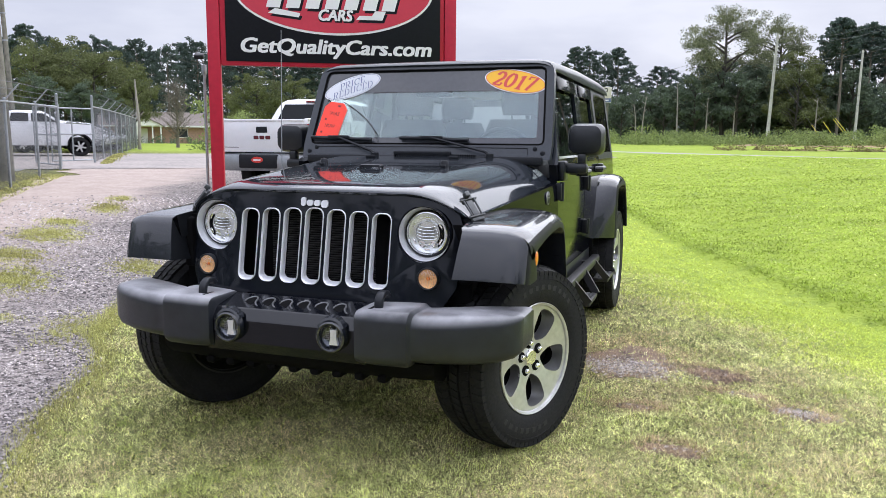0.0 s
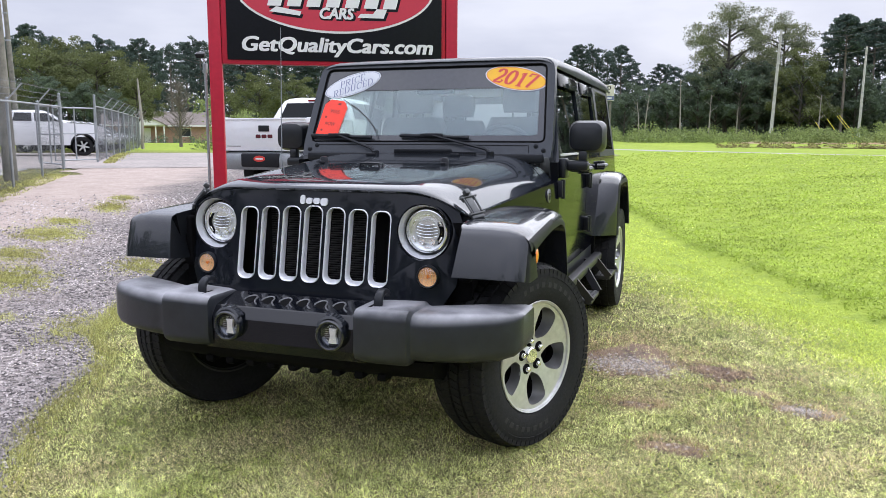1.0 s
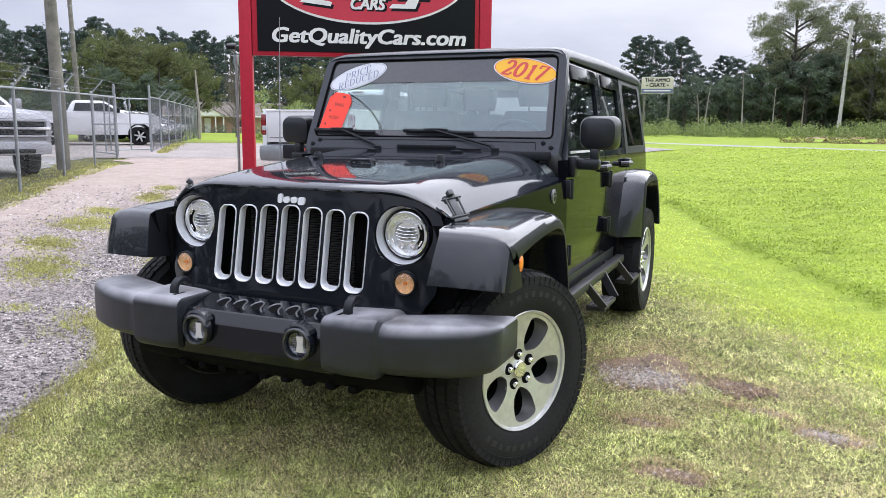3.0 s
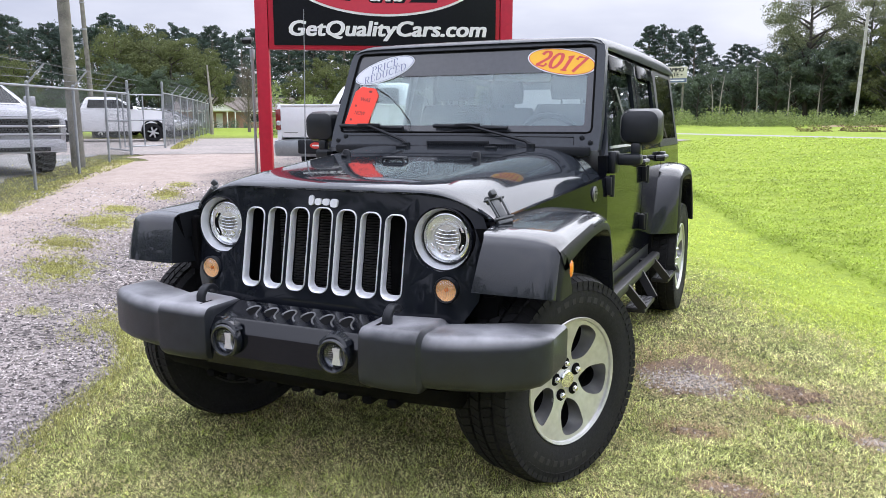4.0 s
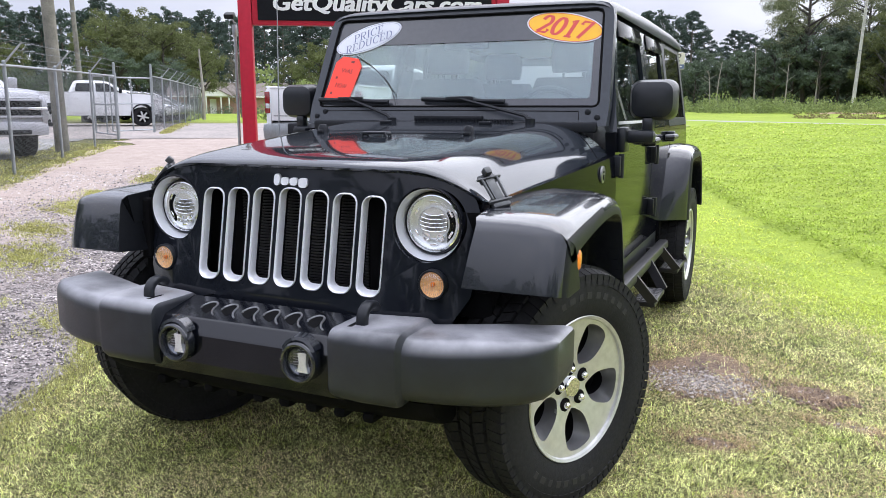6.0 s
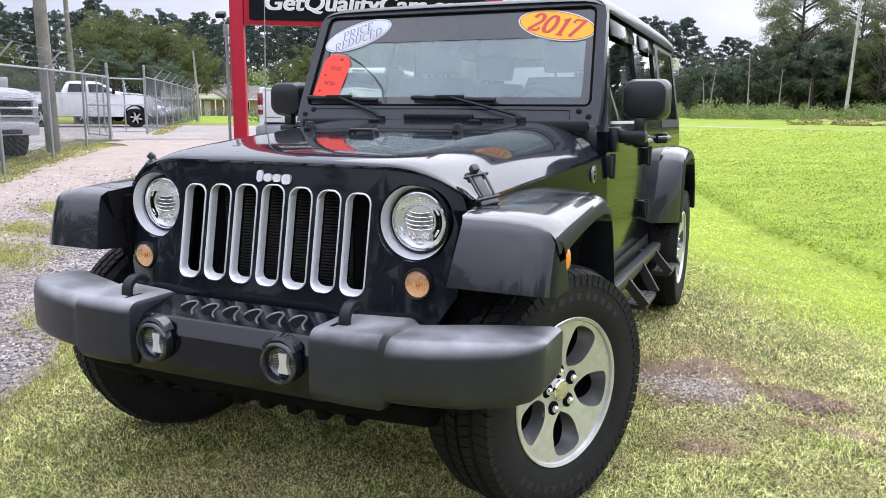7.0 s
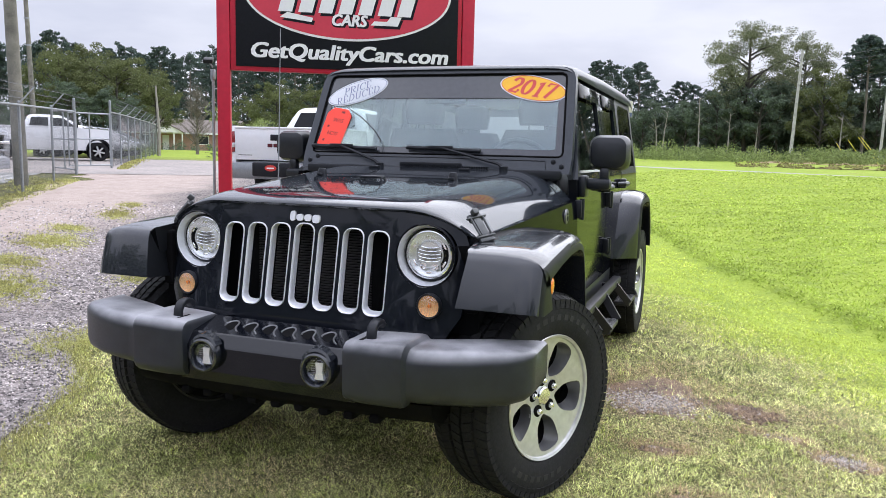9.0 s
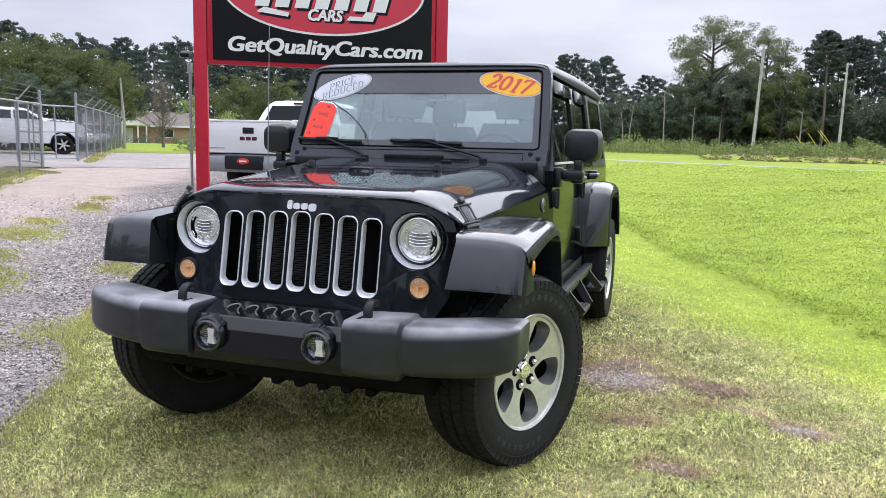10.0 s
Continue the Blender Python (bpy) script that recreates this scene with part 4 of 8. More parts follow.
# wheel-arch flares: a section swept along the arch
def flare(profile, inner, lip, under, slant=0.0):
    pts = [Vector((0, *p)) for p in profile]
    loops = []
    for i, p in enumerate(pts):
        t = (pts[min(i + 1, len(pts) - 1)] - pts[max(i - 1, 0)]).normalized()
        nrm = Vector((0, -t.z, t.y))
        nrm = -nrm if nrm.z < 0 or (abs(nrm.z) < 0.3 and nrm.y * (p.y - under[0]) < 0) else nrm
        ln = lip(i)
        low = min(1.0, max(0.0, (p.z - 0.79) / 0.18)) if p.y < under[0] else 1.0
        inward = (Vector((0, under[0], p.z - (p.z - under[1]) * low)) - p).normalized()
        sec = []
        back = slant * max(0.0, 1.0 - i / 6.0)
        fall = (1.15, 1.15, 1.2, 1.3, 1.4, 1.4, 1.35, 1.2)[i] if i < 8 and slant == 0.0 else 1.0
        for x, d in ((inner(i), 0.0), (0.80, 0.001), (0.862, 0.005), (0.898, 0.012), (0.922, 0.022), (0.937, 0.036), (0.945, 0.052), (0.948, 0.068)):
            sec.append(Vector((x, p.y + back * (x - inner(i)) / 0.17, p.z)) - nrm * d * fall)
        base = Vector((0.948, p.y + back, p.z)) - nrm * 0.068 * fall
        sec.append(base + inward * max(0.010, ln - 0.068 * fall))
        sec.append(base + inward * max(0.012, ln - 0.068 * fall + 0.002) + Vector((-0.012, 0, 0)))
        q = base + inward * max(0.012, ln - 0.068 * fall - 0.015) + Vector((-0.05, 0, 0))
        sec.append(q)
        sec.append(Vector((inner(i), q.y, q.z)))
        loops.append(sec)
    return loft(mesh(), loops)


def dull_lip(ob):
    """The outer edge of a flare is bare moulded plastic."""
    ob.data.materials.append(M_LIP)
    for f in ob.data.polygons:
        if abs(f.normal.x) > 0.9:
            f.material_index = 1
    return ob


front_profile = [(-0.437, 0.792), (-0.428, 0.835), (-0.412, 0.895), (-0.396, 0.948), (-0.386, 0.972), (-0.366, 0.986), (-0.24, 1.000), (-0.1, 1.008), (0.08, 1.018), (0.24, 1.018), (0.33, 1.004),
                 (0.39, 0.975), (0.43, 0.93), (0.47, 0.85), (0.51, 0.75), (0.545, 0.64)]
lips = [0.21, 0.20, 0.185, 0.165, 0.145, 0.125, 0.105, 0.09, 0.083, 0.08, 0.08, 0.08, 0.078, 0.07, 0.062, 0.055]
bm = flare(front_profile, lambda i: (0.655, 0.662, 0.670, 0.678, 0.680, 0.672)[i] if i < 6 else 0.66 + 0.01 * (i - 6), lambda i: lips[i], (0.02, 0.42))
fenders = [dull_lip(f) for f in both("front_flare", bm, M_FLARE, car, "satin black front wheel-arch flare")]
for s, fen in zip((1, -1), fenders):
    bm = mesh()
    revolve(bm, [(-0.002, 0.0), (-0.002, 0.026), (0.008, 0.026), (0.014, 0.018), (0.016, 0.0)], 24, "x")
    bmesh.ops.scale(bm, vec=(s, 1.0, 1.30), verts=bm.verts)
    bmesh.ops.translate(bm, vec=(s * 0.938, -0.250, 0.864), verts=bm.verts)
    part("side_marker", bm, M_AMBER, fen, "oval amber side marker")
rear_profile = [(2.43, 0.62), (2.45, 0.75), (2.48, 0.88), (2.525, 0.985), (2.58, 1.045), (2.67, 1.068), (2.83, 1.078), (3.06, 1.078), (3.18, 1.062), (3.27, 1.01), (3.36, 0.91), (3.44, 0.79), (3.50, 0.66)]
rlips = [0.06, 0.065, 0.07, 0.075, 0.08, 0.085, 0.085, 0.085, 0.085, 0.085, 0.09, 0.10, 0.10]
rear_fenders = both("rear_flare", flare(rear_profile, lambda i: 0.775, lambda i: rlips[i], (2.95, 0.45), 0.13), M_FLARE, car, "satin black rear wheel-arch flare")
for f in rear_fenders:
    dull_lip(f)
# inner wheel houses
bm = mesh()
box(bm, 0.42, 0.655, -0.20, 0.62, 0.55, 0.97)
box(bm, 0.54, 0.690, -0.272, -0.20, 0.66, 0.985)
# added near-black filler closing the gap between grille and flare
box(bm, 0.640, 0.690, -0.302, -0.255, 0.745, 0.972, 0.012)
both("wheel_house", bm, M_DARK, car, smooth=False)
for y0, y1 in ((0.50, 0.62), (2.46, 2.54)):
    bm = mesh()
    box(bm, 0.42, 0.79, y0, y1, 0.52, 0.66 if y0 < 1 else 0.9)
    both("splash_guard", bm, M_DARK, car, smooth=False)

# body sides: cowl side, doors, rear quarter
side_x = ladder((0.50, 0.765), (0.60, 0.782), (0.75, 0.796), (0.95, 0.803), (1.08, 0.801), (1.20, 0.793))


def side_panel(y0, y1, zs, out=0.0, thick=0.05, taper=None, roll=0.0):
    """A body-side panel between two stations, curved in section."""
    loops = []
    for y, z0, z1 in ((y0, *zs[0]), (y1, *zs[1])):
        lo = []
        k = taper(y) if taper else 0.0
        for i in range(9):
            z = z0 + (z1 - z0) * i / 8
            lo.append((side_x(z) + out + k - roll * max(0.0, i / 8 - 0.45) ** 2, y, z))
        lo += [(p[0] - thick, y, p[2]) for p in reversed(lo)]
        loops.append(lo)
    return loft(mesh(), loops)


cowl_in = ladder((-0.3, -0.145), (0.3, -0.085), (0.93, 0.0))
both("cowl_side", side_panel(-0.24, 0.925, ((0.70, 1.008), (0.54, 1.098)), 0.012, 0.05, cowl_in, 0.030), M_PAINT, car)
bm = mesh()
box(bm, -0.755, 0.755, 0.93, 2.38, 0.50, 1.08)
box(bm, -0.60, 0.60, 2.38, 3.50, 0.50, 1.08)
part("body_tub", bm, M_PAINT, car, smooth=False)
bm = mesh()
box(bm, -0.745, 0.745, 0.95, 3.48, 1.081, 1.09)
part("cabin_floor", bm, M_DARK, car, smooth=False)


def panel_run(stations, out=0.0, thick=0.04):
    loops = []
    for y, z0, z1 in stations:
        lo = [(side_x(z0 + (z1 - z0) * i / 8) + out, y, z0 + (z1 - z0) * i / 8) for i in range(9)]
        loops.append(lo + [(p[0] - thick, y, p[2]) for p in reversed(lo)])
    return loft(mesh(), loops)


def upper_put(u, v, d):
    """The sloping upper side: u along the car, v up."""
    return (0.794 - max(0.0, v - 1.20) * 0.16 - d, u, v)


def window_plate(outline, hole, depth=0.03):
    return plate(mesh(), outline, [hole], upper_put, depth)


for s in (1, -1):
    flip = (lambda b: b) if s > 0 else mirror_x
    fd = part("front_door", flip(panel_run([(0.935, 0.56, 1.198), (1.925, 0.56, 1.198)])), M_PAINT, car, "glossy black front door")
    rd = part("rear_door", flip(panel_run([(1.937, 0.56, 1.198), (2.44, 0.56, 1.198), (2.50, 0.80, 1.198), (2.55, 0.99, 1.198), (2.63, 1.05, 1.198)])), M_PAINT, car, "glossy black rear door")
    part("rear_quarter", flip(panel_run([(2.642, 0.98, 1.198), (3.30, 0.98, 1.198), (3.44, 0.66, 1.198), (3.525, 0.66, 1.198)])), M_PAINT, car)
    # window surrounds and panes
    o = [(0.985, 1.20), (1.925, 1.20), (1.925, 1.735), (1.195, 1.735)]
    hl = [(1.06, 1.245), (1.83, 1.245), (1.835, 1.67), (1.80, 1.69), (1.27, 1.69), (1.24, 1.67)]
    part("window_surround", flip(window_plate(o, hl)), M_PAINT_SHEEN, fd)
    g = part("pane", flip(loft(mesh(), [[upper_put(u, v, d) for u, v in hl] for d in (0.012, 0.017)])), M_CLEAR, fd, "tinted side window", smooth=False)
    g.visible_shadow = False
    o2 = [(1.937, 1.20), (2.63, 1.20), (2.63, 1.735), (1.937, 1.735)]
    hl2 = [(2.03, 1.245), (2.53, 1.245), (2.53, 1.67), (2.50, 1.69), (2.06, 1.69), (2.03, 1.67)]
    part("window_surround", flip(window_plate(o2, hl2)), M_PAINT_SHEEN, rd)
    g = part("pane", flip(loft(mesh(), [[upper_put(u, v, d) for u, v in hl2] for d in (0.012, 0.017)])), M_TINT, rd, "tinted side window", smooth=False)
    g.visible_shadow = False
    o3 = [(2.642, 1.20), (3.525, 1.20), (3.50, 1.735), (2.642, 1.735)]
    hl3 = [(2.74, 1.25), (3.43, 1.25), (3.41, 1.66), (3.38, 1.69), (2.77, 1.69), (2.74, 1.66)]
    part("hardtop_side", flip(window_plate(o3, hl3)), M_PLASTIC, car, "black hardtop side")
    g = part("quarter_pane", flip(loft(mesh(), [[upper_put(u, v, d) for u, v in hl3] for d in (0.004, 0.009)])), M_TINT, car, "tinted quarter window", smooth=False)
    g.visible_shadow = False
    # smoked rain visors over the windows
    for dr, (a, b) in ((fd, (1.24, 1.84)), (rd, (2.02, 2.54))):
        loops = []
        for u in (a, a + 0.02, b - 0.02, b):
            e = 0.0 if u in (a, b) else 1.0
            loops.append([upper_put(u, v, d) for v, d in ((1.705, -0.001), (1.700, -0.004 - 0.006 * e), (1.660, -0.006 - 0.010 * e), (1.628, -0.003 - 0.010 * e), (1.628, -0.001 - 0.008 * e), (1.660, -0.004 - 0.007 * e), (1.698, -0.002 - 0.003 * e), (1.702, 0.001))])
        part("rain_visor", flip(loft(mesh(), loops)), M_WINDOW, dr, "smoked rain visor")
    # belt trim: thin bright line where the glass meets the door
    part("belt_trim", flip(loft(mesh(), [[upper_put(u, v, d) for v, d in ((1.231, -0.004), (1.244, -0.004), (1.244, 0.004), (1.231, 0.004))] for u in (1.05, 1.84)])), M_SILVER, fd)
    # handles
    for dr, y in ((fd, 1.76), (rd, 2.50)):
        bm = mesh()
        tube(bm, [(0.803, y - 0.085, 1.135), (0.845, y - 0.075, 1.138), (0.856, y, 1.140), (0.845, y + 0.06, 1.138), (0.803, y + 0.075, 1.135)], 0.016, 8)
        box(bm, 0.795, 0.838, y + 0.05, y + 0.10, 1.105, 1.17, 0.008)
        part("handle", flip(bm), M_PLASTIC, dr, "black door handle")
    # external hinges
    for dr, y, zs in ((fd, 0.945, (1.055, 0.715)), (rd, 1.945, (1.055, 0.765))):
        for z in zs:
            bm = mesh()
            box(bm, 0.792, 0.828, y - 0.028, y + 0.055, z - 0.045, z + 0.045, 0.006)
            tube(bm, [(0.826, y, z - 0.052), (0.826, y, z + 0.052)], 0.013, 10)
            part("hinge", flip(bm), M_TRIM, dr, "black outside hinge")
    # mirror
    bm = mesh()
    loops = []
    for y, w, h, r in ((1.045, 0.13, 0.10, 0.03), (1.055, 0.175, 0.150, 0.045), (1.085, 0.198, 0.172, 0.05), (1.150, 0.202, 0.178, 0.045), (1.165, 0.194, 0.170, 0.042)):
        loops.append([(0.925 + u, y, 1.338 + v) for u, v in rrect(w, h, r, 5)])
    loft(bm, loops)
    mir = part("mirror", flip(bm), M_MIRROR_SHELL, fd, "black textured door mirror")
    bm = mesh()
    box(bm, 0.80, 0.945, 1.035, 1.095, 1.150, 1.208, 0.018)
    box(bm, 0.885, 0.935, 1.055, 1.105, 1.195, 1.262, 0.014)
    box(bm, 0.79, 0.83, 1.00, 1.10, 1.11, 1.22, 0.012)
    part("arm", flip(bm), M_MIRROR_SHELL, mir)
    bm = mesh()
    loft(bm, [[(0.925 + u, y, 1.338 + v) for u, v in rrect(0.17, 0.145, 0.035, 4)] for y in (1.160, 1.167)])
    part("mirror_glass", flip(bm), M_CHROME, mir)
    # round plate on the cowl side
    bm = mesh()
    revolve(bm, [(-0.004, 0.0), (-0.004, 0.036), (0.003, 0.036), (0.005, 0.031), (0.005, 0.0)], 24, "x", (0.788, 0.755, 1.03))
    bd = part("badge", flip(bm), M_POCKET, car, "small round silver badge")
    bm = mesh()
    box(bm, 0.794, 0.7965, 0.742, 0.768, 1.008, 1.030)
    box(bm, 0.794, 0.7965, 0.735, 0.775, 1.038, 1.046)
    part("badge_mark", flip(bm), M_TRIM, bd, smooth=False)
    # side step: rail with two hanging hoop steps
    bm = mesh()
    box(bm, 0.800, 0.858, 0.74, 2.40, 0.460, 0.512, 0.012)
    box(bm, 0.60, 0.80, 1.0, 1.06, 0.46, 0.50)
    box(bm, 0.60, 0.80, 2.1, 2.16, 0.46, 0.50)
    rk = mesh()
    box(rk, 0.64, 0.774, 0.66, 2.44, 0.43, 0.575, 0.01)
    part("rocker", flip(rk), M_TRIM, car)
    st = part("side_step", flip(bm), M_STEEL_BLACK, car, "black steel side step with drop treads")
    for y0 in (1.37, 2.25):
        bm = mesh()
        for a, b in ((y0 - 0.05, y0 + 0.005), (y0 + 0.39, y0 + 0.325)):
            loops = []
            for x, z, y in ((0.845, 0.480, a), (0.944, 0.345, b)):
                loops.append([(x - 0.030, y - 0.012, z), (x + 0.010, y - 0.012, z + 0.022), (x + 0.010, y + 0.012, z + 0.022), (x - 0.030, y + 0.012, z)])
            loft(bm, loops)
        box(bm, 0.83, 0.940, y0, y0 + 0.33, 0.332, 0.358, 0.006)
        tr = part("drop_tread", flip(bm), M_STEEL_BLACK, st)
        bm = mesh()
        for i in range(9):
            for j in range(3):
                cy, cx = y0 + 0.025 + i * 0.035, 0.852 + j * 0.033
                box(bm, cx - 0.010, cx + 0.010, cy - 0.010, cy + 0.010, 0.357, 0.3615)
        tagged(part("grip_pattern", flip(bm), M_POCKET, tr, smooth=False), kind="stuff")

# windshield frame, glass, shade band
def wind_put(u, v, d):
    return (u, 0.938 + 0.42 * (v - 1.27) + d, v)


o = [(-0.758, 1.225), (0.758, 1.225), (0.762, 1.31), (0.734, 1.705), (0.725, 1.742), (0.704, 1.765), (0.665, 1.776), (0.35, 1.783), (0, 1.785), (-0.35, 1.783), (-0.665, 1.776), (-0.704, 1.765), (-0.725, 1.742), (-0.734, 1.705), (-0.762, 1.31)]
hole = [(-0.690, 1.308), (0.690, 1.308), (0.708, 1.314), (0.714, 1.331), (0.686, 1.712), (0.678, 1.734), (0.656, 1.743), (-0.656, 1.743), (-0.678, 1.734), (-0.686, 1.712), (-0.714, 1.331), (-0.708, 1.314)]
bm = plate(mesh(), o, [hole], wind_put, 0.055)
ws = part("windshield_frame", bm, M_ROOF_SHELL, car, "satin black windshield frame")
pane_ring = [(u * 1.004, 1.53 + (v - 1.53) * 1.006) for u, v in hole]
g = part("windshield", loft(mesh(), [[wind_put(u, v, d) for u, v in pane_ring] for d in (0.012, 0.017)]), M_WINDSHIELD, ws, "clear windshield", smooth=False)
g.visible_shadow = False
bm = mesh()
band = [(-0.693, 1.612), (0.693, 1.612), (0.686, 1.715), (0.675, 1.739), (-0.675, 1.739), (-0.686, 1.715)]
loft(bm, [[wind_put(u, v, d) for u, v in band] for d in (0.0095, 0.0112)])
part("shade_band", bm, M_BAND, ws, "dark shade band along the top", smooth=False)
bm = mesh()
inner = [(-0.658, 1.344), (0.658, 1.344), (0.668, 1.353), (0.670, 1.366), (0.648, 1.70), (0.636, 1.72), (0.616, 1.725), (-0.616, 1.725), (-0.636, 1.72), (-0.648, 1.70), (-0.670, 1.366), (-0.668, 1.353)]
plate(bm, pane_ring, [inner], lambda u, v, d: wind_put(u, v, 0.0100 + d), 0.001)
part("glass_border", bm, M_BAND, ws, smooth=False)
# gasket line round the glass
bm = mesh()
for i in range(len(hole)):
    a, b = hole[i], hole[(i + 1) % len(hole)]
    tube(bm, [wind_put(*a, 0.002), wind_put(*b, 0.002)], 0.006, 6)
part("gasket", bm, M_DARK, ws)
# frame hinges and bolts at its foot
for s in (1, -1):
    for u, v in ((0.672, 1.284), (0.716, 1.261)):
        c = wind_put(s * u, v, -0.001)
        part("bolt", revolve(mesh(), [(0.004, 0.0), (0.004, 0.013), (-0.004, 0.013), (-0.006, 0.009), (-0.006, 0.0)], 14, "y", c), M_TRIM, ws)
bm = mesh()
box(bm, -0.72, 0.72, 0.905, 0.945, 1.195, 1.242, 0.01)
box(bm, -0.16, 0.19, 0.918, 0.934, 1.243, 1.266, 0.004)
tube(bm, [wind_put(-0.66, 1.288, -0.001), wind_put(0.0, 1.292, -0.001), wind_put(0.63, 1.288, -0.001), wind_put(0.635, 1.250, -0.001)], 0.0026, 6)
for i in range(38):
    x = -0.15 + i * 0.013
    box(bm, x, x + 0.006, 0.905, 0.930, 1.240, 1.250)
part("cowl_vent", bm, M_TRIM, car, "black plastic cowl vent")

# wipers
for x0, x1, px in ((-0.715, -0.315, -0.262), (-0.135, 0.285, 0.43)):
    bm = mesh()
    a, b = wind_put(x0, 1.343, -0.012), wind_put(x1, 1.330, -0.012)
    tube(bm, [a, b], 0.011, 8)
    wp = part("wiper", bm, M_TRIM, car, "black wiper")
    bm = mesh()
    mid = wind_put((x0 + x1) / 2 - 0.01, 1.345, -0.030)
    tube(bm, [(px, 0.885, 1.247), (px - 0.03, 0.895, 1.268), mid], 0.012, 6, 0.006)
    box(bm, mid[0] - 0.07, mid[0] + 0.07, mid[1] - 0.005, mid[1] + 0.012, mid[2] - 0.010, mid[2] + 0.010, 0.004)
    revolve(bm, [(-0.01, 0.0), (-0.01, 0.022), (0.02, 0.022), (0.024, 0.0)], 14, "z", (px, 0.885, 1.235))
    part("wiper_arm", bm, M_TRIM, wp)

# roof
bm = mesh()
rows = []
for y in (1.135, 1.145, 1.165, 1.20, 1.30, 1.6, 2.1, 2.6, 3.1, 3.40, 3.50, 3.535):
    crown = ladder((1.135, 1.772), (1.145, 1.782), (1.165, 1.790), (1.2, 1.797), (1.3, 1.806), (2.1, 1.825), (3.1, 1.825), (3.40, 1.812), (3.5, 1.795), (3.535, 1.76))(y)
    row = []
    for q in range(-12, 13):
        u = q / 12
        x = 0.732 * math.sin(u * math.pi / 2)
        drop = 0.012 * u ** 2 + 0.055 * max(0, abs(u) - 0.62) ** 2 / 0.144
        row.append((x, y, crown - drop))
    row = [(-0.728, y, 1.722)] + row + [(0.728, y, 1.722)]
    rows.append(row)
loft(bm, rows, closed=False, caps=False)
part("roof", bm, M_ROOF_SHELL, car, "black hardtop roof")
bm = mesh()
box(bm, -0.70, 0.70, 1.20, 3.48, 1.70, 1.715)
part("headliner", bm, M_LINER, car, smooth=False)
# rear wall with its window
bm = plate(mesh(), [(-0.79, 0.6), (0.79, 0.6), (0.79, 1.14), (0.70, 1.74), (-0.70, 1.74), (-0.79, 1.14)], [[(-0.60, 1.20), (0.60, 1.20), (0.56, 1.64), (-0.56, 1.64)]], lambda u, v, d: (u, 3.525 + d, v), 0.03)
tail = part("tailgate", bm, M_PAINT, car, "black tailgate and rear window frame", smooth=False)
g = part("pane", loft(mesh(), [[(u, y, v) for u, v in ((-0.60, 1.20), (0.60, 1.20), (0.56, 1.64), (-0.56, 1.64))] for y in (3.536, 3.541)]), M_TINT, tail, "tinted rear window", smooth=False)
g.visible_shadow = False

# bumper: steel centre between moulded end covers
bm = mesh()
sec = [(-0.592, 0.464), (-0.606, 0.505), (-0.608, 0.596), (-0.604, 0.602), (-0.576, 0.638), (-0.570, 0.642), (-0.435, 0.672), (-0.42, 0.66), (-0.42, 0.464)]
loft(bm, [[(x, *p) for p in sec] for x in (-0.36, 0.36)])
bumper = part("front_bumper", bm, M_BUMPER, car, "black steel and plastic front bumper", smooth=False)
for k in range(6):
    cx = -0.205 + k * 0.082
    ring = []
    for i in range(26):
        a = 2 * math.pi * i / 26
        v = 0.036 * math.sin(a)
        u = 0.025 * math.cos(a) * (1.0 if v > 0 else 1.0 + 0.35 * v / 0.036) + (0.020 * (v / 0.036) ** 2 if v < 0 else 0.0)
        ring.append((cx + u, -0.503 + v))
    deck = lambda v: 0.642 + (v + 0.570) * 0.2222
    # grey curl paints the sky glint along the dimple's edge
    bm = mesh()
    curl = [(cx + 0.058, -0.548), (cx + 0.042, -0.535), (cx + 0.030, -0.518)] + ring[:15]
    tube(bm, [(u, v, deck(v) + 0.001) for u, v in curl], 0.0034, 8)
    part("dimple_rim_glint", bm, M_POCKET, bumper)
    # near-black oval laid on the deck paints the hollow's shade
    bm = mesh()
    loft(bm, [[(u, v, deck(v) + d) for u, v in ring] for d in (-0.004, 0.0006)])
    part("dimple", bm, M_DARK, bumper, smooth=False)


def bumper_section(x, yf, yb, z0, z1, r):
    cy, cz = (yf + yb) / 2, (z0 + z1) / 2
    return [(x, cy + u, cz + v) for u, v in rrect(yb - yf, z1 - z0, r, 5)]


ends = [(0.322, -0.612, -0.42, 0.489, 0.668, 0.03), (0.328, -0.628, -0.41, 0.477, 0.679, 0.038), (0.35, -0.637, -0.405, 0.473, 0.684, 0.045), (0.42, -0.641, -0.4, 0.471, 0.687, 0.046), (0.534, -0.64, -0.388, 0.473, 0.689, 0.046),
        (0.546, -0.637, -0.384, 0.476, 0.686, 0.046), (0.556, -0.619, -0.38, 0.49, 0.674, 0.05), (0.566, -0.615, -0.38, 0.487, 0.672, 0.052), (0.6, -0.612, -0.37, 0.487, 0.673, 0.052), (0.68, -0.6, -0.345, 0.489, 0.677, 0.052),
        (0.78, -0.572, -0.315, 0.491, 0.681, 0.05), (0.868, -0.532, -0.285, 0.498, 0.679, 0.044), (0.916, -0.492, -0.262, 0.511, 0.676, 0.034), (0.936, -0.462, -0.255, 0.527, 0.672, 0.026), (0.944, -0.44, -0.262, 0.545, 0.664, 0.018)]
bm = loft(mesh(), [bumper_section(*e) for e in ends])
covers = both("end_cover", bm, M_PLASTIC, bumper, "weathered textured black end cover")
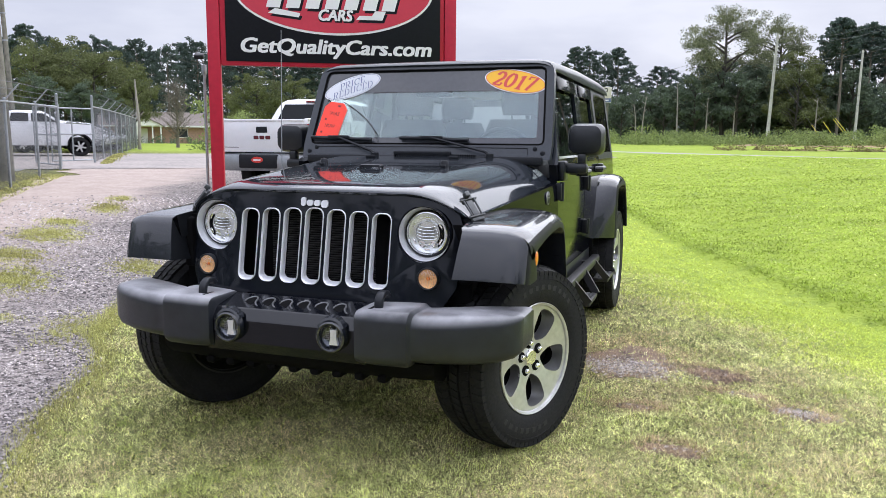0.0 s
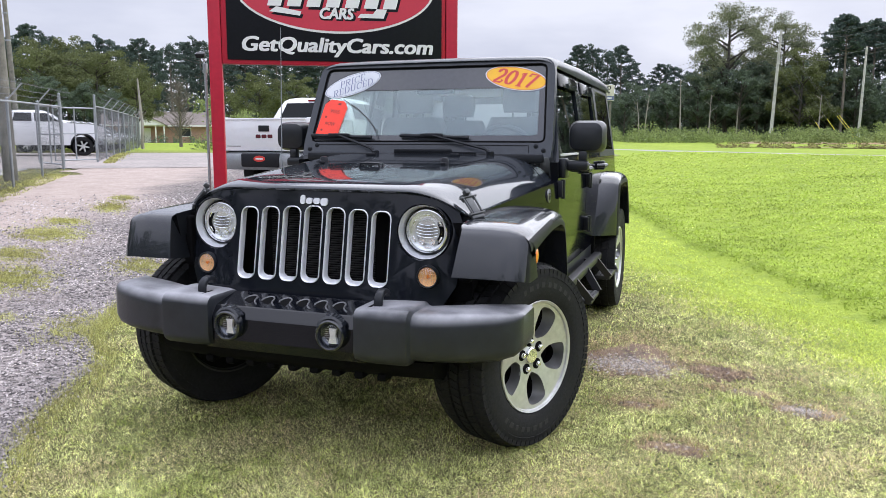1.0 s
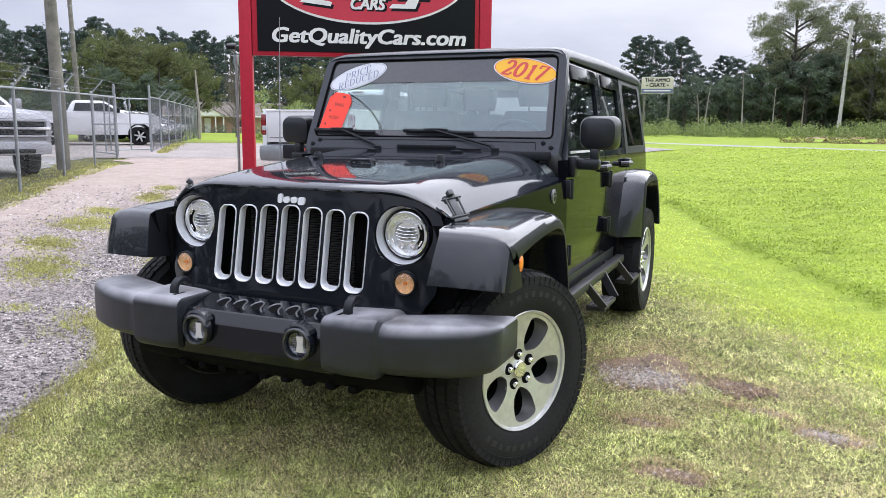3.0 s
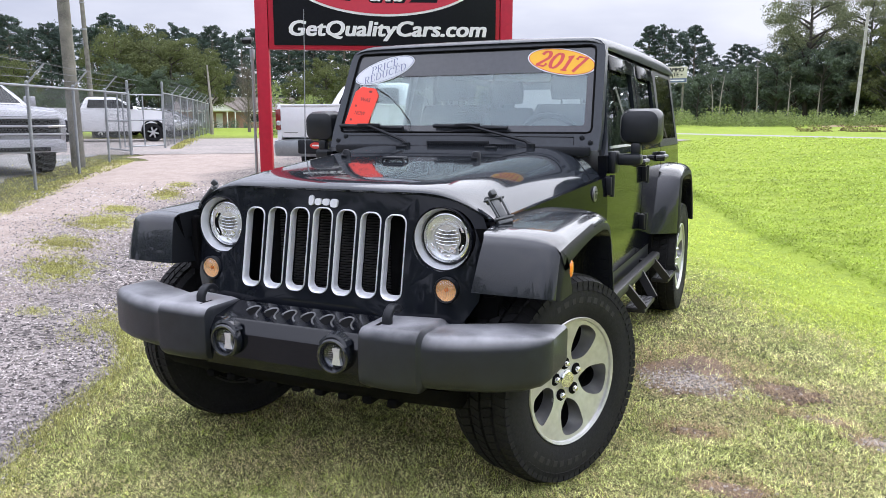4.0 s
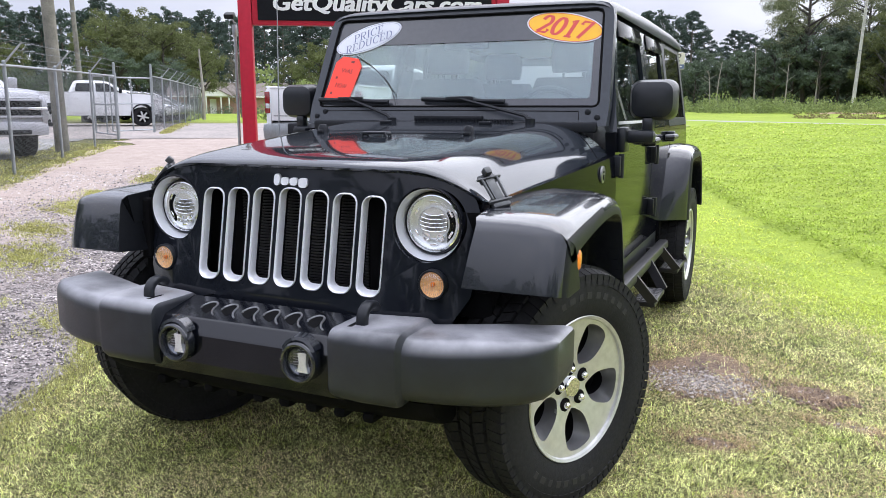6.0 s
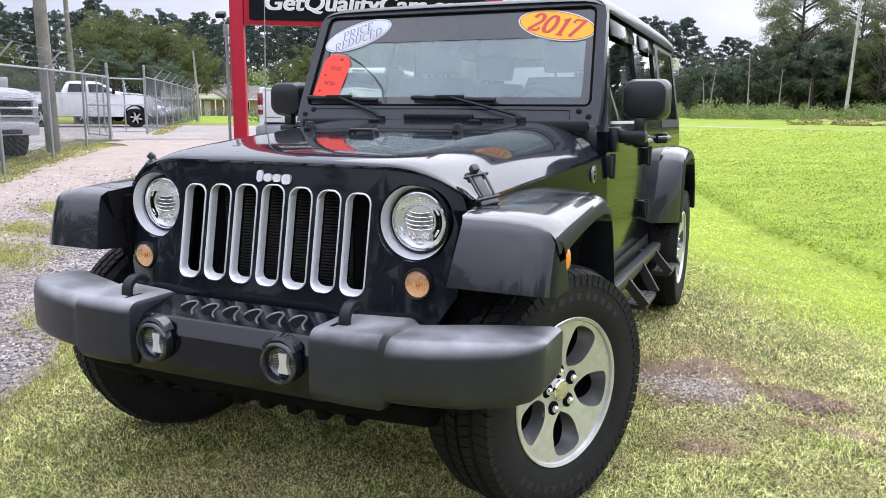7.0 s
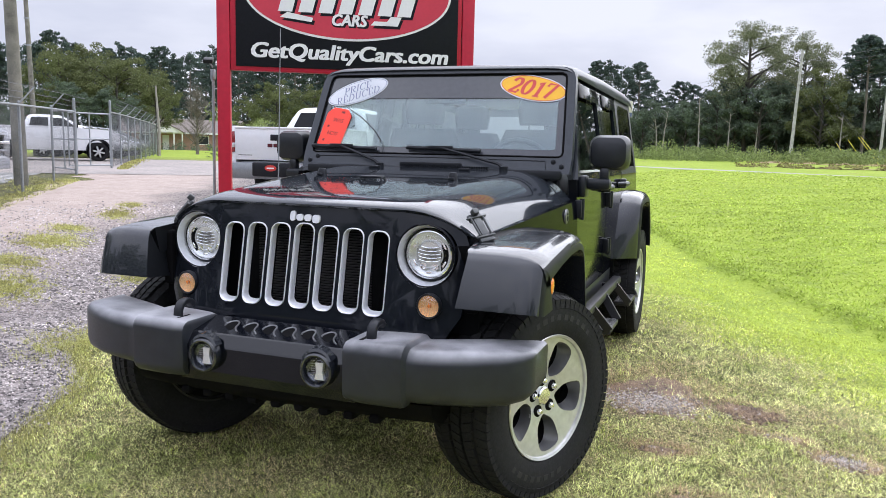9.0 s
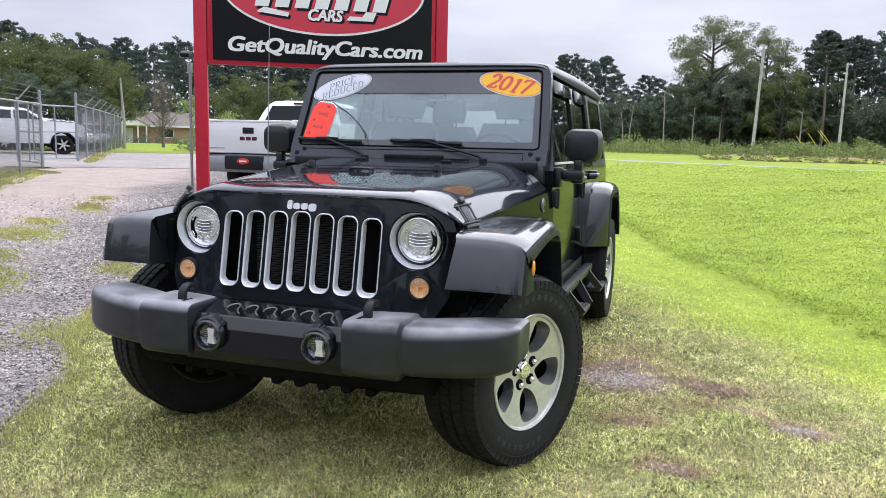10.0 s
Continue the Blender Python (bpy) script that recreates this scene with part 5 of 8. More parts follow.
# tow hooks
for s, cov in zip((1, -1), covers):
    bm = mesh()
    path = [(-0.556, 0.655), (-0.558, 0.690), (-0.556, 0.708), (-0.546, 0.724), (-0.530, 0.733), (-0.512, 0.735), (-0.494, 0.730), (-0.482, 0.718)]
    loops = []
    for i, (py, pz) in enumerate(path):
        a, b = path[max(i - 1, 0)], path[min(i + 1, len(path) - 1)]
        t = Vector((0, b[0] - a[0], b[1] - a[1])).normalized()
        nn = Vector((0, -t.z, t.y))
        loops.append([Vector((s * 0.402 + u * 0.92, py, pz)) + nn * v for u, v in rrect(0.038, 0.024, 0.009, 3)])
    loft(bm, loops)
    part("tow_hook", bm, M_TRIM, bumper, "black tow hook")
    bm = mesh()
    box(bm, s * 0.402 - 0.034, s * 0.402 + 0.030, -0.590, -0.520, 0.680, 0.6855, 0.002, 1)
    part("hook_slot", bm, M_DARK, bumper, smooth=False)
    # fog lamps
    c = (s * 0.232, -0.622, 0.572)
    fog = part("fog_lamp", revolve(mesh(), [(0.015, 0.0445), (0.006, 0.0455), (-0.010, 0.0465), (-0.019, 0.050), (-0.021, 0.055), (-0.017, 0.061), (-0.004, 0.064), (0.01, 0.064)], 44, "y", c), M_FLARE, bumper, "round fog lamp in a black bezel")
    bm = mesh()
    loft(bm, [[(c[0] + w * math.sin(a), y + 0.008 * math.cos(a), c[2] + r * math.cos(a) * 1.02 + 0.008) for a in [radians(-62 + 124 * i / 14) for i in range(15)]]
              for y, w, r in ((-0.622, 0.056, 0.056), (-0.641, 0.056, 0.057), (-0.637, 0.064, 0.067), (-0.606, 0.068, 0.072))], closed=False, caps=False)
    part("brow", bm, M_FLARE, fog)
    part("reflector", revolve(mesh(), [(0.002, 0.0450), (0.008, 0.040), (0.012, 0.026), (0.0135, 0.0)], 32, "y", c), M_FOG_BOWL, fog, "dark mirrored bowl")
    # a bright prism lens across the bowl, pinched in the middle
    bm = mesh()
    loft(bm, [[(c[0] + 0.006 + w * u, c[1] + d, c[2] + v) for u, v in ((-1, -0.034), (1, -0.034), (0.62, -0.006), (0.80, 0.026), (-0.80, 0.026), (-0.62, -0.006))] for d, w in ((0.010, 0.021), (-0.002, 0.019))])
    part("lens_block", bm, M_REFLECTOR, fog, "bright prism lens", smooth=False)
    for q in (-1, 1):
        bm = mesh()
        for i in range(5):
            z = c[2] - 0.016 + i * 0.008
            tube(bm, [(c[0] + 0.006 + q * 0.024, c[1] + 0.012, z), (c[0] + 0.004 + q * 0.037, c[1] + 0.010, z)], 0.0014, 5)
        part("cooling_fins", bm, M_POCKET, fog)
    cov = part("cover_glass", revolve(mesh(), [(-0.004, 0.0458), (-0.010, 0.035), (-0.013, 0.018), (-0.014, 0.0)], 28, "y", c), M_LENS_GLASS, fog)
    cov.visible_shadow = False
# lower air dam with ribs
bm = mesh()
sec = [(-0.585, 0.475), (-0.575, 0.438), (-0.53, 0.398), (-0.46, 0.374), (-0.42, 0.384), (-0.42, 0.475)]
loft(bm, [[(x, p[0] + 0.10 * abs(x) ** 2, p[1]) for p in sec] for x in (-0.62, -0.45, -0.2, 0, 0.2, 0.45, 0.62)])
for i in range(9):
    x = -0.40 + i * 0.10
    box(bm, x - 0.022, x + 0.022, -0.535, -0.44, 0.374, 0.409, 0.014, 2)
part("air_dam", bm, M_DARK, bumper, "black lower air dam")

# hood hardware
for s in (1, -1):
    bm = mesh()
    down = Vector((s * 0.60, -0.28, -0.75)).normalized()
    nrm = Vector((s * 0.58, -0.50, 0.60))
    nrm = (nrm - down * nrm.dot(down)).normalized()
    wid = nrm.cross(down)
    mm = Matrix((down, wid, nrm)).transposed().to_4x4()
    mm = Matrix.Translation((s * 0.655, -0.192, 1.046)) @ mm @ Matrix.Diagonal((0.80, 1.25, 1.0, 1.0))
    box(bm, -0.050, 0.060, -0.014, 0.014, 0.000, 0.018, 0.005, 2, mm)
    box(bm, -0.070, -0.028, -0.024, 0.024, 0.000, 0.014, 0.004, 1, mm)
    box(bm, -0.085, -0.055, -0.010, 0.010, 0.010, 0.036, 0.005, 2, mm)
    box(bm, -0.052, -0.040, -0.036, 0.036, 0.010, 0.022, 0.004, 1, mm)
    box(bm, 0.040, 0.082, -0.026, 0.026, -0.006, 0.014, 0.005, 2, mm)
    box(bm, 0.050, 0.064, -0.034, 0.034, 0.006, 0.020, 0.004, 1, mm)
    tube(bm, [mm @ Vector((0.05, -0.020, 0.016)), mm @ Vector((-0.045, -0.022, 0.018))], 0.0045, 8)
    tube(bm, [mm @ Vector((0.05, 0.020, 0.016)), mm @ Vector((-0.045, 0.022, 0.018))], 0.0045, 8)
    part("hood_latch", bm, M_LATCH, car, "dark grey metal hood latch")
    bm = mesh()
    zz = hood_z(0.5, 0.40)
    revolve(bm, [(-0.004, 0.0), (-0.004, 0.022), (0.024, 0.020), (0.034, 0.015), (0.036, 0.0)], 16, "z", (s * 0.335, 0.40, zz))
    box(bm, s * 0.335 - 0.014, s * 0.335 + 0.014, 0.37, 0.40, zz - 0.002, zz + 0.012, 0.004)
    part("hood_stop", bm, M_TRIM, car, "black rubber hood stop")
    bm = mesh()
    zn = hood_z(0.3, 0.80)
    box(bm, s * 0.25 - 0.028, s * 0.25 + 0.028, 0.79, 0.82, zn - 0.002, zn + 0.014, 0.005)
    part("washer_nozzle", bm, M_TRIM, car)
bm = mesh()
zl = hood_z(0, 0.255)
for dy in (-0.012, 0.03):
    tube(bm, [(-0.055, 0.255 + dy, zl - 0.002), (-0.048, 0.255 + dy, zl + 0.016), (0.048, 0.255 + dy, zl + 0.016), (0.055, 0.255 + dy, zl - 0.002)], 0.006, 8)
for s in (-1, 1):
    tube(bm, [(s * 0.05, 0.243, zl + 0.012), (s * 0.05, 0.285, zl + 0.012)], 0.006, 8)
part("footman_loop", bm, M_TRIM, car, "black footman loop on the hood")
bm = mesh()
tube(bm, [(-0.712, 0.60, 1.10), (-0.708, 0.62, 1.93)], 0.0035, 6, 0.0016)
revolve(bm, [(0.0, 0.0), (0.0, 0.018), (0.03, 0.010), (0.05, 0.005), (0.05, 0)], 12, "z", (-0.712, 0.60, 1.082))
part("antenna", bm, M_GALV, car, "thin grey whip antenna")

# cabin
bm = mesh()
box(bm, -0.68, 0.68, 1.06, 1.32, 1.09, 1.225, 0.03)
box(bm, 0.20, 0.56, 1.14, 1.34, 1.20, 1.262, 0.02)
part("dashboard", bm, M_SEAT, car, "black dashboard")
bm = mesh()
n = 28
mm = pose(0.38, 1.42, 1.235, -62, 0, 0)
pts = [mm @ Vector((0.185 * math.cos(2 * math.pi * i / n), 0.185 * math.sin(2 * math.pi * i / n), 0)) for i in range(n + 1)]
tube(bm, pts, 0.016, 8)
box(bm, -0.06, 0.06, -0.05, 0.05, -0.02, 0.02, 0.01, 2, mm)
box(bm, -0.18, 0.18, -0.02, 0.02, -0.008, 0.008, 0, 2, mm)
part("steering_wheel", bm, M_TRIM, car, "black steering wheel")
for x, y in ((0.38, 1.80), (-0.38, 1.80), (0.34, 2.65), (-0.34, 2.65)):
    bm = mesh()
    loft(bm, [[(x + u, y + dy + 0.10 * 0, z + 0.0) for u, dy in rrect(w, 0.14, 0.05, 3)] for z, w in ((1.09, 0.50), (1.25, 0.50), (1.40, 0.46), (1.47, 0.40))])
    loft(bm, [[(x + u, y + 0.02 + dy, z) for u, dy in rrect(w, 0.10, 0.04, 3)] for z, w in ((1.50, 0.24), (1.58, 0.27), (1.65, 0.25), (1.67, 0.20))])
    tube(bm, [(x - 0.06, y + 0.02, 1.44), (x - 0.06, y + 0.02, 1.53)], 0.007, 6)
    tube(bm, [(x + 0.06, y + 0.02, 1.44), (x + 0.06, y + 0.02, 1.53)], 0.007, 6)
    part("seat", bm, M_SEAT, car, "black cloth seat with headrest")
for s in (1, -1):
    bm = mesh()
    tube(bm, [(s * 0.60, 1.20, 1.69), (s * 0.60, 2.0, 1.695), (s * 0.60, 3.2, 1.66), (s * 0.60, 3.40, 1.10)], 0.028, 10)
    tube(bm, [(s * 0.62, 2.02, 1.10), (s * 0.60, 2.02, 1.69)], 0.030, 10)
    part("roll_bar", bm, M_TRIM, car, "black padded roll bar")
bm = mesh()
box(bm, -0.12, 0.12, 1.165, 1.19, 1.585, 1.645, 0.015)
tube(bm, [(0, 1.16, 1.68), (0, 1.175, 1.63)], 0.012, 8)
part("rear_view_mirror", bm, M_TRIM, car, "black inside mirror")

# running gear seen under the bumper
bm = mesh()
tube(bm, [(-0.66, 0.0, 0.40), (0.66, 0.0, 0.40)], 0.042, 12)
revolve(bm, [(-0.12, 0.0), (-0.09, 0.09), (0.0, 0.13), (0.09, 0.10), (0.13, 0.0)], 20, "y", (-0.25, 0.0, 0.40))
tube(bm, [(-0.62, -0.12, 0.42), (0.55, -0.12, 0.44)], 0.020, 8)
tube(bm, [(-0.66, 2.947, 0.40), (0.66, 2.947, 0.40)], 0.045, 12)
part("axle", bm, M_STEEL_BLACK, car)
bm = mesh()
for s in (-1, 1):
    box(bm, s * 0.42 - 0.04, s * 0.42 + 0.04, -0.45, 3.4, 0.48, 0.60)
box(bm, -0.40, 0.40, 0.4, 2.9, 0.42, 0.52)
part("chassis", bm, M_DARK, car, smooth=False)

# stickers and tag on the glass
def on_glass(cx, cz, tilt):
    """A frame on the windshield: x along the glass, y up it."""
    o = Vector(wind_put(cx, cz, 0.0090))
    up = (Vector(wind_put(cx, cz + 0.1, 0)) - Vector(wind_put(cx, cz, 0))).normalized()
    xx = (Vector(wind_put(cx + 0.05, cz, 0)) - Vector(wind_put(cx - 0.05, cz, 0))).normalized()
    zz = xx.cross(up).normalized()
    m = Matrix((xx, up, zz)).transposed().to_4x4()
    m.translation = o
    return m @ Matrix.Rotation(radians(tilt), 4, "Z")


def oval(m, a, b, z0, z1):
    return loft(mesh(), [[m @ Vector((a * math.cos(t), b * math.sin(t), z)) for t in [2 * math.pi * i / 48 for i in range(48)]] for z in (z0, z1)])


yr = thing("year_sticker", "yellow oval year sticker on the windshield", "sticker")
m = on_glass(0.512, 1.664, -11.5)
part("border", oval(m, 0.186, 0.072, 0.0005, 0.0012), M_STICK_WHITE, yr, smooth=False)
part("red_line", oval(m, 0.180, 0.067, 0.0012, 0.0018), M_STICK_RED, yr, smooth=False)
part("face", oval(m, 0.176, 0.064, 0.0018, 0.0024), M_STICK_YELLOW, yr, smooth=False)
serif_print("year", "2017", 0.088, 0.245, M_STICK_RED, yr, m @ Matrix.Translation((0, 0, 0.0028)), 0.28, 1.35, "red serif numerals")
pr = thing("price_sticker", "white oval price sticker on the windshield", "sticker")
m = on_glass(-0.508, 1.650, 18.5) @ Matrix.Scale(0.92, 4)
part("border", oval(m, 0.203, 0.074, 0.0005, 0.0012), M_STICK_WHITE, pr, smooth=False)
part("blue_line", oval(m, 0.196, 0.068, 0.0012, 0.0018), M_STICK_BLUE, pr, smooth=False)
part("face", oval(m, 0.193, 0.0655, 0.0018, 0.0024), M_STICK_WHITE, pr, smooth=False)
serif_print("wording", "PRICE", 0.043, 0.185, M_STICK_BLUE, pr, m @ Matrix.Translation((0.005, 0.026, 0.0028)), 0.22, 0.7)
serif_print("wording", "REDUCED", 0.043, 0.290, M_STICK_BLUE, pr, m @ Matrix.Translation((0.0, -0.026, 0.0028)), 0.22, 0.7)
tg = thing("price_tag", "bright red cardboard price tag behind the wiper", "tag")
m = on_glass(-0.606, 1.447, -9)
bm = mesh()
pts = [(-0.078, -0.118), (0.070, -0.118), (0.078, 0.080), (0.046, 0.117), (-0.046, 0.117), (-0.078, 0.080)]
loft(bm, [[m @ Vector((u, v, z)) for u, v in pts] for z in (0.001, 0.0022)])
part("card", bm, M_TAG, tg, smooth=False)
lettering("wording", "WAS", 0.034, M_INK, tg, m @ Matrix.Translation((0.004, 0.042, 0.0026)), 0.0003, width=0.066)
lettering("wording", "NOW", 0.034, M_INK, tg, m @ Matrix.Translation((-0.004, -0.040, 0.0026)), 0.0003, width=0.066)
for u, v, w in ((-0.045, 0.0, 0.012), (-0.047, -0.085, 0.012), (0.02, 0.095, 0.02)):
    bm = mesh()
    box(bm, u - w / 2, u + w / 2, v - 0.006, v + 0.006, 0.0022, 0.0027, 0, 1, m)
    part("small_print", bm, M_INK, tg, smooth=False)
bm = mesh()
tube(bm, [wind_put(-0.545, 1.558, -0.006), wind_put(-0.45, 1.508, -0.006), wind_put(-0.365, 1.445, -0.006), wind_put(-0.305, 1.380, -0.006), wind_put(-0.272, 1.31, -0.006)], 0.0022, 6)
tagged(part("cord", bm, M_TRIM), "thin black cord hanging over the windshield", "cord")


# ---- roadside sign ----
sign = thing("roadside_sign", "large black dealer sign between two red posts", "sign", at=pose(-2.574, 4.82, 0, 0, 0, 28.8))
for x in (-1.300, 1.376):
    bm = mesh()
    box(bm, x - 0.068, x + 0.068, -0.06, 0.06, 0.0, 4.6, 0.008)
    part("post", bm, M_RED, sign, "red painted post")
bm = mesh()
box(bm, -1.226, 1.300, -0.05, 0.05, 2.160, 4.3, 0.006)
part("cabinet", bm, M_RED, sign, "red sign cabinet")
bm = mesh()
box(bm, -1.168, 1.255, -0.062, -0.045, 2.205, 4.25, 0.004)
part("face", bm, M_SIGN_BLACK, sign, "black sign face")
SM = Matrix.Translation((0, -0.064, 0)) @ Matrix.Rotation(radians(90), 4, "X")
bm = loft(mesh(), [[(1.13 * math.cos(t) + 0.04, y, 3.03 + 0.515 * math.sin(t)) for t in [2 * math.pi * i / 64 for i in range(64)]] for y in (-0.062, -0.066)])
part("oval_border", bm, M_SIGN_WHITE, sign, "white oval outline", smooth=False)
bm = loft(mesh(), [[(1.105 * math.cos(t) + 0.04, y, 3.03 + 0.49 * math.sin(t)) for t in [2 * math.pi * i / 64 for i in range(64)]] for y in (-0.066, -0.069)])
part("oval", bm, M_SIGN_RED, sign, "red oval panel", smooth=False)
lettering("web_address", "GetQualityCars.com", 0.225, M_SIGN_WHITE, sign, SM @ Matrix.Translation((0.06, 2.375, 0.004)), 0.002, shear=0.18, width=2.16, bold=0.0075, label="white lettering")
lettering("wording_shadow", "CARS", 0.17, M_SIGN_BLACK, sign, SM @ Matrix.Translation((0.050, 2.715, 0.006)), 0.001, shear=0.2, width=0.42, bold=0.016)
lettering("wording", "CARS", 0.17, M_SIGN_WHITE, sign, SM @ Matrix.Translation((0.038, 2.728, 0.009)), 0.001, shear=0.2, width=0.39, bold=0.007)
# the trade name as plain slanted shapes
def slab(name, pts, mat, y0, y1):
    part(name, loft(mesh(), [[(u, y, v) for u, v in pts] for y in (y0, y1)]), mat, sign, smooth=False)


shapes = []
for k in range(7):
    x = -0.72 + k * 0.215
    shapes.append([(x, 2.80), (x + 0.15, 2.80), (x + 0.25, 3.17), (x + 0.10, 3.17)])
shapes.append([(-0.70, 2.74), (-0.36, 2.70), (-0.345, 2.745), (-0.62, 2.795)])
shapes.append([(0.28, 2.695), (0.58, 2.695), (0.62, 2.795), (0.50, 2.795), (0.46, 2.74), (0.32, 2.74)])
for pts in shapes:
    slab("trade_mark_shadow", [(u + 0.022, v - 0.03) for u, v in pts], M_SIGN_BLACK, -0.069, -0.071)
    slab("trade_mark", pts, M_SIGN_WHITE, -0.071, -0.074)
# flood lamp and conduit beside the post
lamp = thing("flood_lamp", "grey flood lamp on a white conduit", "lamp", at=pose(-3.865, 4.20, 0))
bm = mesh()
tube(bm, [(0, 0, 0.0), (0.0, 0, 2.08)], 0.016, 8)
part("conduit", bm, M_GALV, lamp)
bm = mesh()
box(bm, -0.022, 0.022, -0.022, 0.022, 2.06, 2.17, 0.006)
part("junction_box", bm, M_GALV, lamp)
bm = mesh()
box(bm, -0.05, 0.05, -0.06, 0.02, -0.025, 0.025, 0.01, 2, pose(-0.03, -0.03, 2.27, 28, 0, 20))
part("lamp_head", bm, M_TRIM, lamp)
bm = mesh()
tube(bm, [(0, 0, 2.19), (-0.04, -0.03, 2.26)], 0.01, 6)
part("bracket", bm, M_GALV, lamp)


# ---- the place beyond ----
def gz(x, y):
    return float(rise(np.float64(x), np.float64(y)))


def out(bearing, d):
    """A spot on the plan: degrees clockwise from straight ahead of the car's tail, metres from the standpoint."""
    a = radians(bearing)
    return 1.48 + d * math.sin(a), -2.70 + d * math.cos(a)


def stand(x, y, turn=0.0, scale=1.0, sink=0.0):
    return pose(x, y, gz(x, y) - sink, 0, 0, turn) @ Matrix.Scale(scale, 4)


def simple_wheel(parent, x, y, r, s):
    w = new("wheel")
    w.parent = parent
    w.matrix_basis = pose(x, y, r) @ Matrix.Rotation(0 if s > 0 else math.pi, 4, "Z")
    part("tyre", revolve(mesh(), [(-0.12, r * 0.62), (-0.13, r * 0.8), (-0.12, r * 0.96), (-0.08, r), (0.08, r), (0.12, r * 0.96), (0.13, r * 0.8), (0.115, r * 0.62)], 36), M_RUBBER, w)
    part("rim", revolve(mesh(), [(0.115, r * 0.64), (0.10, r * 0.60), (0.05, r * 0.55), (0.04, 0.0)], 30), M_DARK, w)
    bm = mesh()
    for k in range(6):
        mm = Matrix.Rotation(math.pi * k / 3 + 0.3, 4, "X")
        box(bm, 0.05, 0.105, -0.034, 0.034, 0.03, r * 0.60, 0.010, 1, mm)
    revolve(bm, [(0.05, 0.0), (0.05, 0.07), (0.10, 0.06), (0.105, 0.0)], 18)
    part("spokes", bm, M_ALLOY, w)


def pickup(label, m, paint, style, group=""):
    """A crew-cab pickup: tail at y = 0, nose at y = 5.8."""
    t = thing("pickup_truck", label, "pickup truck", group, at=m)
    rear, front, r = 1.25, 4.86, 0.41

    def side_put(sgn):
        return lambda u, v, d: (sgn * (1.0 - 0.05 * ((v - 0.95) / 0.45) ** 2 - d), u, v)

    def arch(c, n=14):
        return [(c + 0.47 * math.cos(math.pi * i / n), 0.47 + 0.47 * math.sin(math.pi * i / n)) for i in range(n + 1)]

    line = [(5.62, 0.55), (5.72, 0.72), (5.74, 1.05), (5.66, 1.22), (5.4, 1.30), (4.25, 1.40), (2.02, 1.42), (2.0, 1.42), (0.02, 1.42), (0.0, 1.36), (0.0, 0.62), (0.06, 0.55)]
    low = [(p[0], max(0.47, p[1])) for p in reversed(arch(rear))]
    low2 = [(p[0], max(0.47, p[1])) for p in reversed(arch(front))]
    outline = line + [(rear - 0.48, 0.5)] + low + [(rear + 0.49, 0.46), (front - 0.49, 0.46)] + low2 + [(front + 0.48, 0.5)]
    for s in (1, -1):
        part("body_side", plate(mesh(), outline, [], side_put(s), 0.10), paint, t)
        for k, (y0, y1) in enumerate(((2.95, 4.02), (2.05, 2.93))):
            bm = mesh()
            loft(bm, [[side_put(s)(y, z, -0.012) for z in (0.56, 0.8, 1.1, 1.39)] + [side_put(s)(y, z, 0.02) for z in (1.39, 1.1, 0.8, 0.56)] for y in (y0, y1)])
            d = part("door", bm, paint, t)
            bm = mesh()
            box(bm, s * 1.0 - 0.03, s * 1.0 + 0.03, y0 + 0.08, y0 + 0.30, 1.16, 1.20, 0.01)
            part("handle", bm, paint if style != "tail" else M_CHROME, d)
        for y in (rear, front):
            simple_wheel(t, s * 0.86, y, r, s)
            bm = mesh()
            loft(bm, [[(s * x, y + 0.50 * math.cos(a), 0.47 + 0.50 * math.sin(a)) for x in (0.99, 1.015)] + [(s * x, y + 0.44 * math.cos(a), 0.47 + 0.44 * math.sin(a)) for x in (1.015, 0.60)] for a in [math.pi * i / 16 for i in range(17)]])
            part("wheel_arch", bm, M_TRIM, t)
        bm = mesh()
        box(bm, s * 1.07 - 0.11, s * 1.07 + 0.11, 3.95, 4.08, 1.40, 1.62, 0.03)
        part("mirror", bm, M_TRIM if style != "nose" else paint, t)
        bm = mesh()
        box(bm, s * 0.945 - 0.05, s * 0.945 + 0.06, -0.02, 0.10, 0.94, 1.34, 0.02)
        tl = part("tail_lamp", bm, M_TAIL, t, "red tail lamp")
        bm = mesh()
        box(bm, s * 0.935 - 0.035, s * 0.935 + 0.055, -0.026, 0.0, 1.03, 1.12, 0.008)
        part("reversing_lens", bm, M_REFLECTOR, tl)
        bm = mesh()
        z0, z1 = (0.955, 1.015) if style == "nose" else (1.00, 1.18)
        box(bm, s * 0.80 - 0.19, s * 0.80 + 0.17, 5.62, 5.77, z0, z1, 0.025)
        part("headlamp", bm, M_REFLECTOR, t, "clear headlamp")
    bm = mesh()
    loft(bm, [[(x, y, z - 0.05 * (x / 0.95) ** 2) for x in np.linspace(-0.95, 0.95, 9)] + [(0.9, y, 0.9), (-0.9, y, 0.9)] for y, z in ((4.1, 1.44), (4.8, 1.43), (5.4, 1.38), (5.62, 1.30), (5.68, 1.20))])
    part("hood", bm, paint, t)
    bm = mesh()
    box(bm, -0.92, 0.92, 5.40, 5.70, 0.56, 1.20, 0.03)
    part("grille_panel", bm, paint, t)
    bm = mesh()
    gw = 0.88 if style == "nose" else 0.70
    box(bm, -gw, gw, 5.69, 5.725, 0.80, 1.17, 0.02)
    gr = part("grille_mesh", bm, M_DARK, t)
